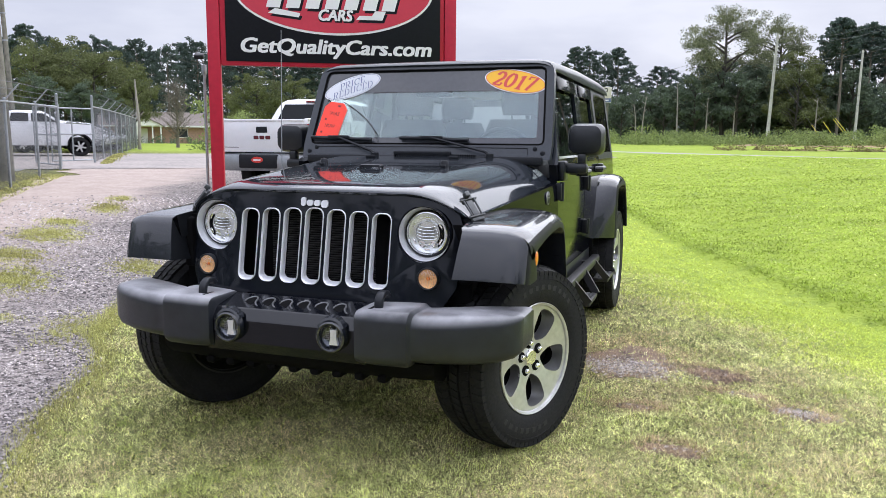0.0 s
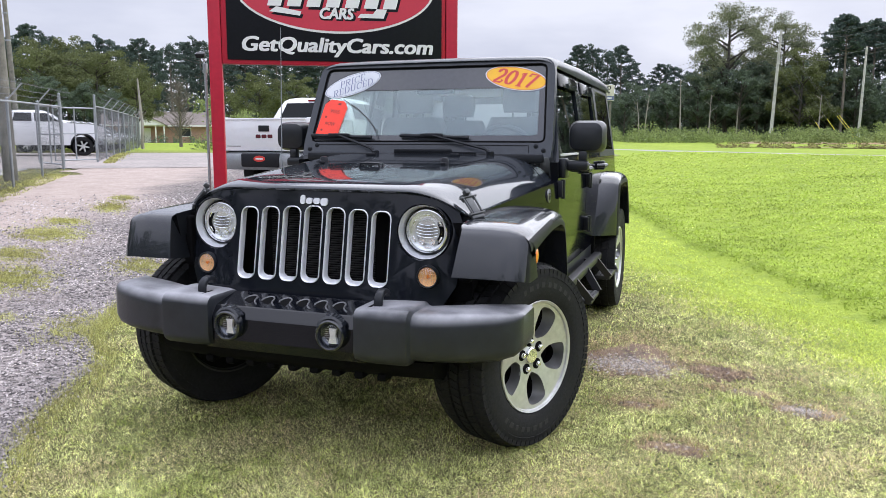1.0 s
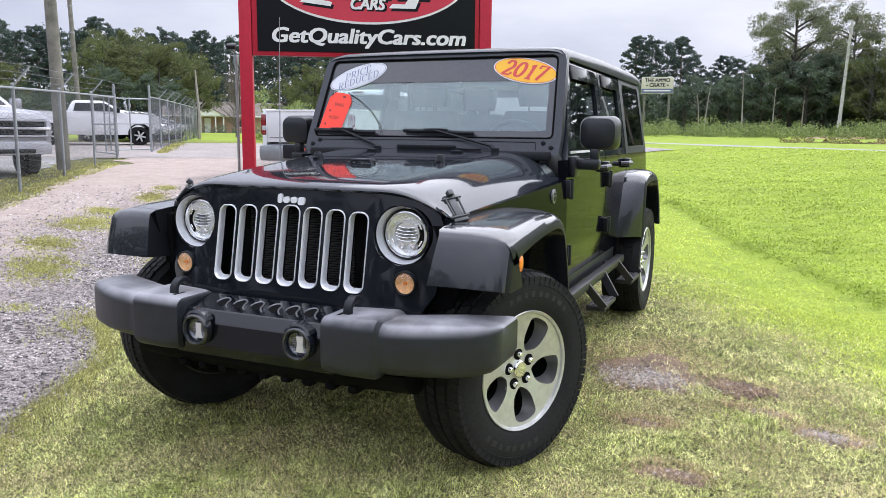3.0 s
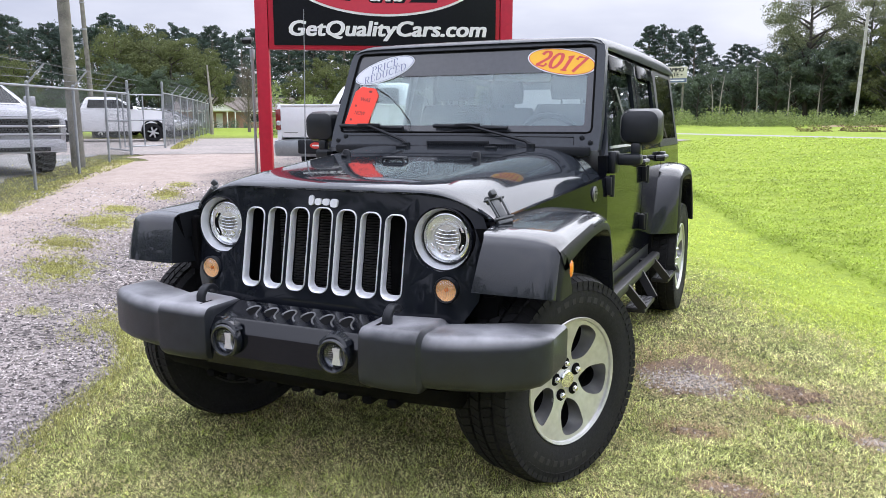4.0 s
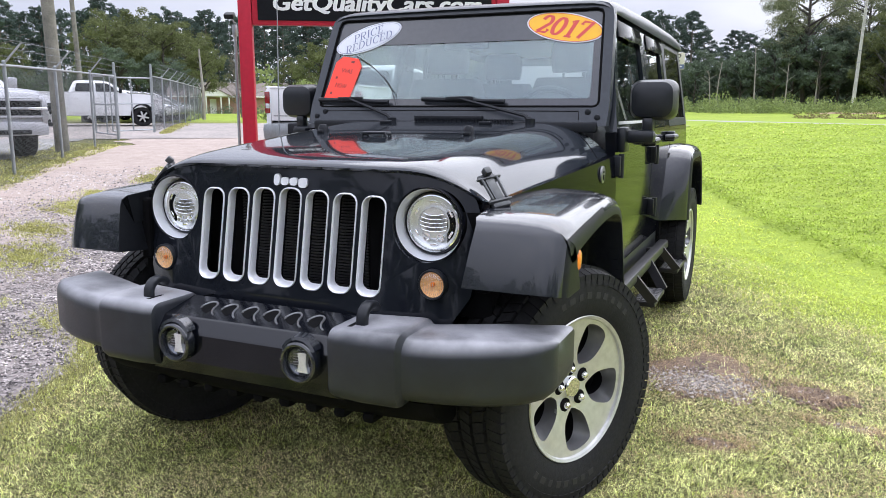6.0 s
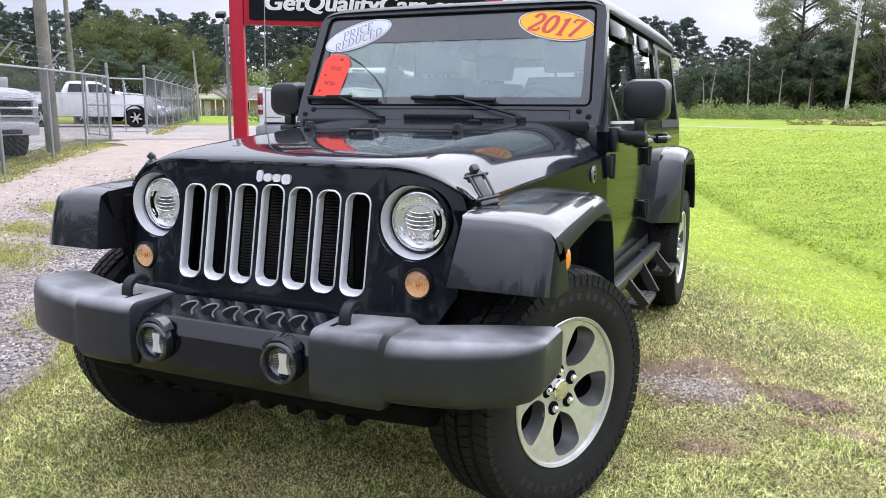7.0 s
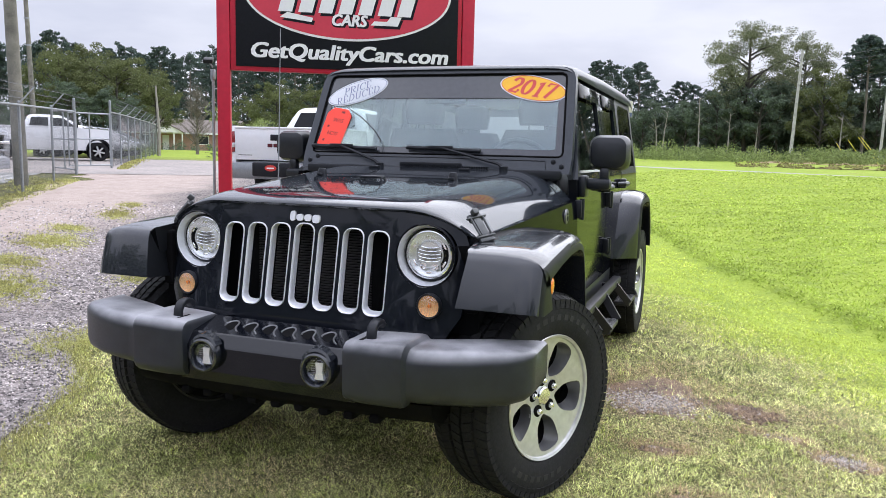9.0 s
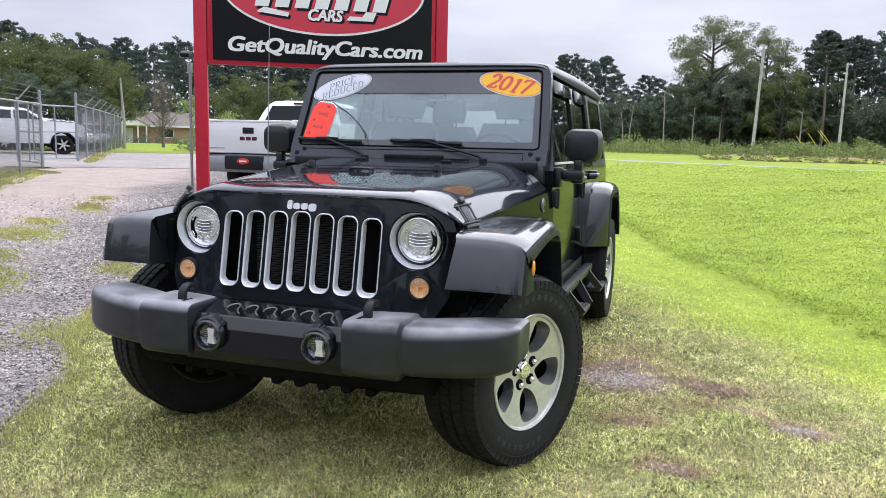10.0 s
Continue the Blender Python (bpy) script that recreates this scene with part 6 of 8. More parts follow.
    for z in (0.83, 0.985, 1.14) if style == "nose" else (0.985,):
        bm = mesh()
        box(bm, -gw - 0.04, gw + 0.04, 5.70, 5.76, z - 0.022, z + 0.022, 0.01)
        part("grille_bar", bm, paint, gr)
    for z in (0.88, 0.93, 1.04, 1.09):
        bm = mesh()
        box(bm, -gw + 0.01, gw - 0.01, 5.71, 5.735, z - 0.008, z + 0.008)
        part("grille_slat", bm, M_TRIM, gr, smooth=False)
    bm = mesh()
    sec = [(5.62, 0.46), (5.85, 0.48), (5.87, 0.60), (5.84, 0.73), (5.62, 0.76)]
    loft(bm, [[(x, p[0] - 0.16 * abs(x) ** 3, p[1]) for p in sec] for x in np.linspace(-1.0, 1.0, 11)])
    fb = part("front_bumper", bm, paint if style == "nose" else M_CHROME, t)
    bm = mesh()
    box(bm, -0.62, 0.62, 5.82, 5.875, 0.50, 0.59, 0.02)
    part("air_intake", bm, M_TRIM, fb)
    # tail
    bm = mesh()
    box(bm, -0.86, 0.86, -0.015, 0.05, 0.80, 1.40, 0.018)
    tg2 = part("tailgate", bm, paint, t)
    bm = mesh()
    box(bm, -0.87, 0.87, -0.03, 0.06, 1.385, 1.425, 0.012)
    part("spoiler_edge", bm, paint, tg2)
    bm = mesh()
    box(bm, -0.115, 0.115, -0.03, 0.0, 1.17, 1.285, 0.012)
    part("handle", bm, M_TRIM, tg2, "black tailgate handle")
    bm = mesh()
    for x in (-0.125, 0.0, 0.125):
        box(bm, x - 0.054, x + 0.054, -0.026, 0.0, 1.045, 1.115, 0.010, 1)
    part("mark", bm, M_MAROON, tg2, "dark maroon maker's mark")
    bm = mesh()
    box(bm, -0.80, -0.50, -0.020, 0.0, 0.885, 0.900)
    part("lettering_bar", bm, M_POCKET, tg2, smooth=False)
    bm = mesh()
    sec = [(0.08, 0.44), (-0.15, 0.45), (-0.19, 0.52), (-0.20, 0.64), (-0.17, 0.735), (0.06, 0.79)]
    loft(bm, [[(x, p[0] + 0.12 * abs(x) ** 3, p[1]) for p in sec] for x in np.linspace(-1.0, 1.0, 11)])
    rb = part("rear_bumper", bm, M_GALV, t, "bright chrome rear bumper")
    bm = mesh()
    box(bm, -0.40, 0.40, -0.212, -0.10, 0.50, 0.765, 0.03)
    part("step_pad", bm, M_TRIM, rb)
    bm = mesh()
    loft(bm, [[(0.12 * math.cos(a), y, 0.66 + 0.058 * math.sin(a)) for a in [2 * math.pi * i / 24 for i in range(24)]] for y in (-0.223, -0.208)])
    part("dealer_plate", bm, M_STICK_RED, rb, "pink and red dealer plate")
    bm = mesh()
    box(bm, -0.075, 0.075, -0.227, -0.222, 0.645, 0.672)
    part("plate_bar", bm, M_SIGN_WHITE, rb, smooth=False)
    bm = mesh()
    box(bm, -0.88, 0.88, 0.05, 2.0, 0.80, 0.86)
    box(bm, -0.88, 0.88, 1.93, 2.0, 0.80, 1.42)
    part("bed", bm, M_TRIM, t, smooth=False)
    for s in (1, -1):
        bm = mesh()
        box(bm, s * 0.93 - 0.06, s * 0.93 + 0.05, 0.02, 1.98, 1.405, 1.44, 0.015)
        part("bed_rail", bm, paint, t)
    bm = mesh()
    box(bm, -0.90, 0.90, 0.1, 5.5, 0.45, 0.62)
    part("chassis", bm, M_DARK, t, smooth=False)
    # cab
    base = [(-0.93, 1.98), (0.93, 1.98), (0.93, 4.30), (-0.93, 4.30)]
    loops = []
    for z, hw, y0, y1, rr in ((1.40, 0.945, 1.99, 4.30, 0.06), (1.46, 0.935, 2.01, 4.22, 0.07), (1.70, 0.84, 2.12, 3.84, 0.10), (1.85, 0.765, 2.20, 3.60, 0.13), (1.91, 0.69, 2.28, 3.46, 0.15), (1.935, 0.55, 2.42, 3.28, 0.15)):
        loops.append([(u, v, z) for u, v in rrect(2 * hw, y1 - y0, rr, 4, 0, (y0 + y1) / 2)])
    cab = part("cab", loft(mesh(), loops), paint, t)

    def glass(name, pts):
        bm2 = mesh()
        vs = [bm2.verts.new(p) for p in pts]
        f = bm2.faces.new(vs)
        nrm = Vector((pts[1][0] - pts[0][0], pts[1][1] - pts[0][1], pts[1][2] - pts[0][2])).cross(Vector((pts[2][0] - pts[0][0], pts[2][1] - pts[0][1], pts[2][2] - pts[0][2]))).normalized()
        ex = bmesh.ops.extrude_face_region(bm2, geom=[f])
        bmesh.ops.translate(bm2, vec=nrm * 0.02, verts=[g for g in ex["geom"] if isinstance(g, bmesh.types.BMVert)])
        part(name, bm2, M_WINDOW, cab, "dark window glass", smooth=False)

    for s in (1, -1):
        x = lambda z: s * (0.968 - (z - 1.40) * 0.395)
        glass("side_window", [(x(1.46), 3.06, 1.46), (x(1.46), 3.98, 1.46), (x(1.80), 3.52, 1.80), (x(1.80), 3.06, 1.80)])
        glass("side_window", [(x(1.46), 2.25, 1.46), (x(1.46), 2.96, 1.46), (x(1.80), 2.96, 1.80), (x(1.80), 2.34, 1.80)])
    ry = lambda z: 1.985 + (z - 1.40) * 0.46
    glass("rear_window", [(-0.72, ry(1.48), 1.48), (0.72, ry(1.48), 1.48), (0.62, ry(1.80), 1.80), (-0.62, ry(1.80), 1.80)])
    fy = lambda z: 4.325 - (z - 1.40) * 1.58
    glass("windshield", [(-0.80, fy(1.47), 1.47), (0.80, fy(1.47), 1.47), (0.66, fy(1.82), 1.82), (-0.66, fy(1.82), 1.82)])
    bm = mesh()
    box(bm, -0.13, 0.13, 2.17, 2.24, 1.845, 1.885, 0.008)
    part("brake_lamp", bm, M_TAIL, cab, "red high brake lamp")
    return t


def hatchback(label, m, paint, group=""):
    """A rounded family car: tail at y = 0, nose at y = 4.6."""
    t = thing("estate_car", label, "car", group, at=m)
    loops = []
    for y, hw, z0, z1 in ((0.0, 0.72, 0.55, 0.95), (0.08, 0.85, 0.40, 1.05), (0.6, 0.92, 0.34, 1.06), (2.3, 0.93, 0.32, 1.04), (3.5, 0.92, 0.34, 0.98), (4.2, 0.86, 0.36, 0.86), (4.5, 0.74, 0.42, 0.74), (4.6, 0.58, 0.50, 0.66)):
        loops.append([(u, y, (z0 + z1) / 2 + v) for u, v in rrect(2 * hw, z1 - z0, min(0.16, (z1 - z0) / 2.2), 4)])
    part("body", loft(mesh(), loops), paint, t)
    loops = []
    for z, hw, y0, y1, rr in ((0.98, 0.86, 0.15, 3.45, 0.2), (1.15, 0.80, 0.28, 3.10, 0.2), (1.40, 0.68, 0.55, 2.60, 0.25), (1.50, 0.58, 0.80, 2.25, 0.25)):
        loops.append([(u, v, z) for u, v in rrect(2 * hw, y1 - y0, rr, 5, 0, (y0 + y1) / 2)])
    part("windows", loft(mesh(), loops), M_WINDOW, t, "dark window glass")
    loops = []
    for z, hw, y0, y1, rr in ((1.40, 0.69, 0.54, 2.61, 0.25), (1.46, 0.66, 0.66, 2.48, 0.25), (1.51, 0.55, 0.85, 2.2, 0.25)):
        loops.append([(u, v, z) for u, v in rrect(2 * hw, y1 - y0, rr, 5, 0, (y0 + y1) / 2)])
    part("roof", loft(mesh(), loops), paint, t)
    for s in (1, -1):
        for a, b in (((3.42, 1.0), (2.55, 1.42)), ((1.75, 1.0), (1.70, 1.42)), ((0.2, 1.0), (0.6, 1.42))):
            bm = mesh()
            tube(bm, [(s * 0.862, a[0], a[1]), (s * 0.69, b[0], b[1])], 0.035, 6)
            part("pillar", bm, paint, t)
        for y in (0.85, 3.60):
            simple_wheel(t, s * 0.82, y, 0.34, s)
        bm = mesh()
        box(bm, s * 0.62 - 0.16, s * 0.62 + 0.16, 4.30, 4.50, 0.68, 0.80, 0.04)
        part("headlamp", bm, M_REFLECTOR, t)
        bm = mesh()
        box(bm, s * 0.97 - 0.09, s * 0.97 + 0.07, 2.85, 2.98, 1.0, 1.12, 0.03)
        part("mirror", bm, paint, t)
    bm = mesh()
    box(bm, -0.45, 0.45, 4.52, 4.60, 0.46, 0.62, 0.03)
    part("grille", bm, M_TRIM, t)
    return t


def facing(x, y, hx, hy, ahead=0.0):
    """A pose whose +y points along (hx, hy)."""
    a = math.degrees(math.atan2(-hx, hy))
    return pose(x, y, gz(x, y), 0, 0, a) @ Matrix.Translation((0, -ahead, 0))


pickup("white pickup truck with chrome bumper, parked behind the sign", facing(-6.78, 9.93, -0.06, 1.0) @ Matrix.Scale(1.04, 4), M_WHITE_PAINT, "tail")
pickup("white pickup truck nosed up to the fence", facing(-11.83, 7.12, 0.97, -0.25, 5.8), M_PEARL_PAINT, "nose", "trucks behind the fence")
pickup("charcoal pickup truck nosed up to the fence", facing(-9.6, 3.65, 0.98, -0.18, 5.8), M_DARK_PAINT, "nose", "trucks behind the fence")
wx, wy = out(-45.2, 34.0)
pickup("white crew-cab pickup truck in the fenced lot", facing(wx, wy, 0.66, 0.75) @ Matrix.Scale(0.92, 4) @ Matrix.Translation((0, -4.86, 0)), M_WHITE_PAINT, "side", "trucks behind the fence")
for k in range(1, 5):
    cx, cy = out(-44.7 + 0.45 * k, 36.4 + 2.6 * k)
    hatchback("pale silver car in a row inside the fence" if k > 1 else "white car in a row inside the fence", facing(cx, cy, 0.88, 0.46, 3.6), M_WHITE_PAINT if k in (1, 3) else M_SILVER_PAINT, "cars in the lot")


# ---- chain-link fence ----
def chain_link(name, label, spots, height, arm, posts_tall=()):
    """Posts, rails, barbed strands on slanted arms and diamond wire between the spots."""
    f = thing(name, label, "fence", kind="")
    total = 0.0
    tops = []
    for i, (x, y) in enumerate(spots):
        z = gz(x, y)
        hgt = height + (0.32 if i in posts_tall else 0.03)
        bm = mesh()
        tube(bm, [(x, y, z), (x + 0.01 * math.sin(i * 2.1), y, z + hgt)], 0.038 if i in posts_tall else 0.028, 10)
        revolve(bm, [(0, 0.0), (0, 0.036), (0.02, 0.030), (0.035, 0.0)], 10, "z", (x, y, z + hgt))
        part("post", bm, M_GALV, f)
        tops.append((x, y, z))
        if arm and i not in posts_tall:
            a = Vector((x, y, z + height))
            b = a + Vector((arm[0], arm[1], 0.34))
            bm = mesh()
            tube(bm, [a, b], 0.016, 6)
            part("barb_arm", bm, M_GALV, f)
    for (a, b) in zip(tops, tops[1:]):
        pa, pb = Vector(a), Vector(b)
        bm = mesh()
        tube(bm, [pa + Vector((0, 0, height - 0.02)), pb + Vector((0, 0, height - 0.02))], 0.020, 8)
        part("top_rail", bm, M_GALV, f)
        if arm:
            for q in (0.33, 0.66, 1.0):
                off = Vector((arm[0] * q, arm[1] * q, 0.34 * q + height))
                bm = mesh()
                mid = (pa + pb) / 2 + off - Vector((0, 0, 0.015))
                tube(bm, [pa + off, mid, pb + off], 0.0035, 4)
                ln = (pb - pa).length
                for j in range(int(ln / 0.14)):
                    c = pa.lerp(pb, (j + 0.5) * 0.14 / ln) + off
                    tube(bm, [c + Vector((0, 0, -0.018)), c + Vector((0.006, 0.006, 0.018))], 0.003, 3)
                part("barbed_wire", bm, M_WIRE, f, smooth=False)
        # diamond mesh as crossing thin wires
        d = pb - pa
        ln = Vector((d.x, d.y, 0)).length
        dz = d.z / ln
        u = Vector((d.x, d.y, 0)).normalized()
        side = Vector((-u.y, u.x, 0))
        vs, fs = [], []
        h = height - 0.08
        step = 0.068
        for sgn in (1, -1):
            for k in range(int((ln + h) / step) + 1):
                s0 = -h + k * step if sgn > 0 else k * step
                p = [(s0, 0.0), (s0 + sgn * h, h)]
                t0, t1 = 0.0, 1.0
                ds = sgn * h
                lo, hi = (0 - s0) / ds, (ln - s0) / ds
                lo, hi = min(lo, hi), max(lo, hi)
                t0, t1 = max(t0, lo), min(t1, hi)
                if t1 - t0 < 0.01:
                    continue
                e = []
                for t in (t0, t1):
                    s, z = s0 + ds * t, h * t
                    e.append(pa + u * s + Vector((0, 0, z + 0.05 + dz * s)))
                r = 0.0013
                b0 = len(vs)
                for c in e:
                    vs += [c + Vector((0, 0, r)) + side * 0.0, c + side * r - Vector((0, 0, r * 0.6)), c - side * r - Vector((0, 0, r * 0.6))]
                for j in range(3):
                    j2 = (j + 1) % 3
                    fs.append((b0 + j, b0 + j2, b0 + 3 + j2, b0 + 3 + j))
        quick("wire_mesh", [tuple(v) for v in vs], fs, M_WIRE, f)
    return f


FX, FY = 0.605, -0.796
near_spots = [(-15.4 + FX * 3.06 * k, 13.26 + FY * 3.06 * k) for k in range(0, 6)]
chain_link("chain_link_fence", "galvanised chain-link fence topped with barbed wire", near_spots, 1.74, (0.22, 0.18), (0,))
ax, ay = out(-44.35, 27.0)
bx, by = out(-41.35, 50.0)
far_spots = [(ax + (bx - ax) * k / 8, ay + (by - ay) * k / 8) for k in range(9)]
chain_link("chain_link_fence", "galvanised chain-link fence along the lot", far_spots, 1.85, (0.22, 0.18), (0,))
gate = thing("fence_gate", "galvanised chain-link gate standing half open", "gate")
ga, gb = Vector((*near_spots[0], gz(*near_spots[0]))), Vector((ax, ay, gz(ax, ay)))
for a, b in ((ga.lerp(gb, 0.03), ga.lerp(gb, 0.42) + Vector((-0.9, -0.6, 0))), (gb.lerp(ga, 0.03), gb.lerp(ga, 0.30) + Vector((-0.8, -0.5, 0)))):
    bm = mesh()
    for z in (0.12, 0.95, 1.75):
        tube(bm, [a + Vector((0, 0, z)), b + Vector((0, 0, z))], 0.022, 8)
    for q in (0.0, 0.5, 1.0):
        c = a.lerp(b, q)
        tube(bm, [c + Vector((0, 0, 0.1)), c + Vector((0, 0, 1.80))], 0.022, 8)
    part("leaf_frame", bm, M_GALV, gate)

# ---- poles, cables, far signs ----
def utility_pole(name, label, x, y, h, r, mat, lean=0.0, arms=False):
    p = thing(name, label, "utility pole", at=pose(x, y, gz(x, y), 0, lean, 0))
    bm = mesh()
    tube(bm, [(0, 0, -0.2), (0.01, 0, h * 0.3), (0, 0.01, h * 0.6), (0, 0, h)], r, 12, r * 0.62)
    part("shaft", bm, mat, p)
    if arms:
        for z in (h - 0.3,):
            bm = mesh()
            box(bm, -0.06, 0.06, -1.1, 1.1, z - 0.06, z + 0.06)
            part("cross_arm", bm, mat, p, smooth=False)
    for z in (h * 0.42, h * 0.52):
        bm = mesh()
        revolve(bm, [(-0.03, r * 0.9), (-0.03, r * 0.97), (0.03, r * 0.97), (0.03, r * 0.9)], 14, "z", (0, 0, z))
        part("band", bm, M_GALV, p)
    return p


x, y = out(-49.95, 18.9)
utility_pole("utility_pole", "weathered grey wooden utility pole by the fence", x, y, 10.0, 0.15, M_POLE, -1.6)
x, y = out(-48.9, 40.0)
utility_pole("utility_pole", "slim weathered utility pole", x, y, 12.0, 0.125, M_POLE, -2.0)
x, y = out(-41.2, 47.0)
p = thing("dead_snag", "thin pale broken dead trunk", "dead tree", at=stand(x, y))
bm = mesh()
tube(bm, [(0, 0, 0), (0.06, 0, 1.5), (-0.05, 0, 2.9), (-0.12, 0, 4.0)], 0.10, 8, 0.04)
part("trunk", bm, M_BARK_PALE, p)
px, py = out(3.95, 86.0)
utility_pole("utility_pole", "tall pale wooden utility pole by the road", px, py, 11.2, 0.19, M_POLE_PALE, 2.0)
qx, qy = out(9.3, 86.0)
utility_pole("utility_pole", "brown wooden utility pole at the wood's edge", qx, qy, 9.2, 0.15, M_POLE_PALE, 1.0)
for k, (z0, z1) in enumerate(((10.7, 8.4), (10.2, 7.6), (8.6, 6.8), (8.2, 6.2))):
    a = Vector((px + 0.3, py, gz(px, py) + z0))
    b = Vector((*out(-14.0, 118.0), z1))
    c = Vector((*out(16.0, 70.0), z0 + 2.4))
    bm = mesh()
    for e in (b, c):
        pts = [a.lerp(e, i / 10) - Vector((0, 0, 1.1 * 4 * (i / 10) * (1 - i / 10))) for i in range(11)]
        tube(bm, pts, 0.011, 4)
    tagged(part("cable", bm, M_CABLE), "thin dark overhead power cable", "cable", "overhead cables")
for k, (b0, z0) in enumerate(((6.2, 8.2), (7.1, 9.5), (7.9, 10.5), (8.1, 10.6))):
    a = Vector((px, py, gz(px, py) + z0))
    e = Vector((*out(b0 + 1.4, 84.0 - k), 1.3))
    g = thing("guy_wire", "steel guy wire with a yellow guard", "guy wire", "guy wires")
    bm = mesh()
    tube(bm, [a, e], 0.008, 4)
    part("strand", bm, M_CABLE, g)
    bm = mesh()
    tube(bm, [e, e.lerp(a, 0.24)], 0.028, 6)
    part("guard", bm, M_YELLOW, g, "yellow plastic guard")
# far billboard
x, y = out(-7.9, 80.0)
bb = thing("billboard", "small cream roadside billboard on posts", "billboard", at=pose(x, y, gz(x, y), 0, 0, 8))
for s in (-1, 1):
    bm = mesh()
    box(bm, s * 1.2 - 0.1, s * 1.2 + 0.1, 0.05, 0.25, 0, 5.6)
    part("post", bm, M_POLE, bb, smooth=False)
bm = mesh()
box(bm, -1.55, 1.55, -0.05, 0.05, 4.05, 5.65, 0.02)
bf = part("panel", bm, M_CREAM, bb)
BM = Matrix.Translation((0, -0.054, 0)) @ Matrix.Rotation(radians(90), 4, "X")
lettering("wording", "THE AMMO", 0.52, M_TRIM, bf, BM @ Matrix.Translation((0, 5.33, 0)), 0.003, width=2.45, bold=0.02)
lettering("wording", "CRATE", 0.52, M_TRIM, bf, BM @ Matrix.Translation((0, 4.86, 0)), 0.003, width=1.55, bold=0.02)
for x0, x1, z0, z1, mat in ((-1.52, 1.52, 4.10, 4.52, M_STICK_BLUE), (-1.10, -0.92, 4.80, 4.92, M_TRIM), (0.92, 1.10, 4.80, 4.92, M_TRIM)):
    bm = mesh()
    box(bm, x0, x1, -0.056, -0.046, z0, z1)
    part("lettering_bar", bm, mat, bf, smooth=False)
bm = mesh()
box(bm, -1.30, 1.30, -0.060, -0.054, 4.26, 4.38)
part("lettering_bar", bm, M_SIGN_WHITE, bf, smooth=False)

# ---- house ----
x, y = out(-39.6, 114.0)
hs = thing("house", "low brick house with white trim and brown shingle roof", "house", at=pose(x, y, gz(x, y), 0, 0, 35))
bm = mesh()
plate(bm, [(-8, 0), (8, 0), (8, 2.5), (-8, 2.5)], [[(-5.6, 0.9), (-4.2, 0.9), (-4.2, 2.0), (-5.6, 2.0)], [(-2.6, 0.0), (-1.7, 0.0), (-1.7, 2.05), (-2.6, 2.05)], [(2.2, 0.9), (3.6, 0.9), (3.6, 2.0), (2.2, 2.0)]], lambda u, v, d: (u, d, v), 0.25)
part("wall", bm, M_BRICK, hs, smooth=False)
bm = mesh()
box(bm, -8, -7.75, 0.25, 9, 0, 2.5)
box(bm, 7.75, 8, 0.25, 9, 0, 2.5)
box(bm, -7.75, 7.75, 8.75, 9, 0, 2.5)
part("wall", bm, M_BRICK, hs, smooth=False)
bm = mesh()
loft(bm, [[(-8.5, yy, zz) for yy, zz in ((-0.6, 2.42), (4.5, 4.5), (9.6, 2.42), (9.6, 2.3), (4.5, 4.35), (-0.6, 2.3))], [(8.5, yy, zz) for yy, zz in ((-0.6, 2.42), (4.5, 4.5), (9.6, 2.42), (9.6, 2.3), (4.5, 4.35), (-0.6, 2.3))]])
part("roof", bm, M_ROOF, hs, "brown shingle roof", smooth=False)
bm = mesh()
loft(bm, [[(xx, yy, zz) for xx, zz in ((-4.4, 2.45), (-1.9, 3.75), (0.6, 2.45), (0.6, 2.32), (-1.9, 3.58), (-4.4, 2.32))] for yy in (-1.9, 3.2)])
part("porch_roof", bm, M_ROOF, hs, smooth=False)
bm = mesh()
loft(bm, [[(xx, yy, zz) for xx, zz in ((-4.2, 2.4), (-1.9, 3.6), (0.4, 2.4))] for yy in (-1.75, -1.65)])
part("gable", bm, M_TRIM_WHITE, hs, "white gable", smooth=False)
for xx in (-4.0, -2.9, -0.9, 0.2):
    bm = mesh()
    box(bm, xx - 0.08, xx + 0.08, -1.75, -1.6, 0, 2.35)
    part("porch_post", bm, M_TRIM_WHITE, hs, smooth=False)
bm = mesh()
box(bm, -8.5, 8.5, -0.64, -0.60, 2.26, 2.46)
part("fascia", bm, M_TRIM_WHITE, hs, smooth=False)
for x0, x1, z0, z1 in ((-5.6, -4.2, 0.9, 2.0), (2.2, 3.6, 0.9, 2.0)):
    w = new("window")
    w.parent = hs
    bm = mesh()
    box(bm, x0, x1, 0.08, 0.12, z0, z1)
    part("pane", bm, M_BAND, w, smooth=False)
    bm = mesh()
    plate(bm, [(x0 - 0.08, z0 - 0.08), (x1 + 0.08, z0 - 0.08), (x1 + 0.08, z1 + 0.08), (x0 - 0.08, z1 + 0.08)], [[(x0, z0), (x1, z0), (x1, z1), (x0, z1)]], lambda u, v, d: (u, -0.03 + d, v), 0.1)
    part("frame", bm, M_TRIM_WHITE, w, smooth=False)
bm = mesh()
box(bm, -2.6, -1.7, 0.08, 0.14, 0, 2.05)
part("door", bm, M_TRIM_WHITE, hs, smooth=False)


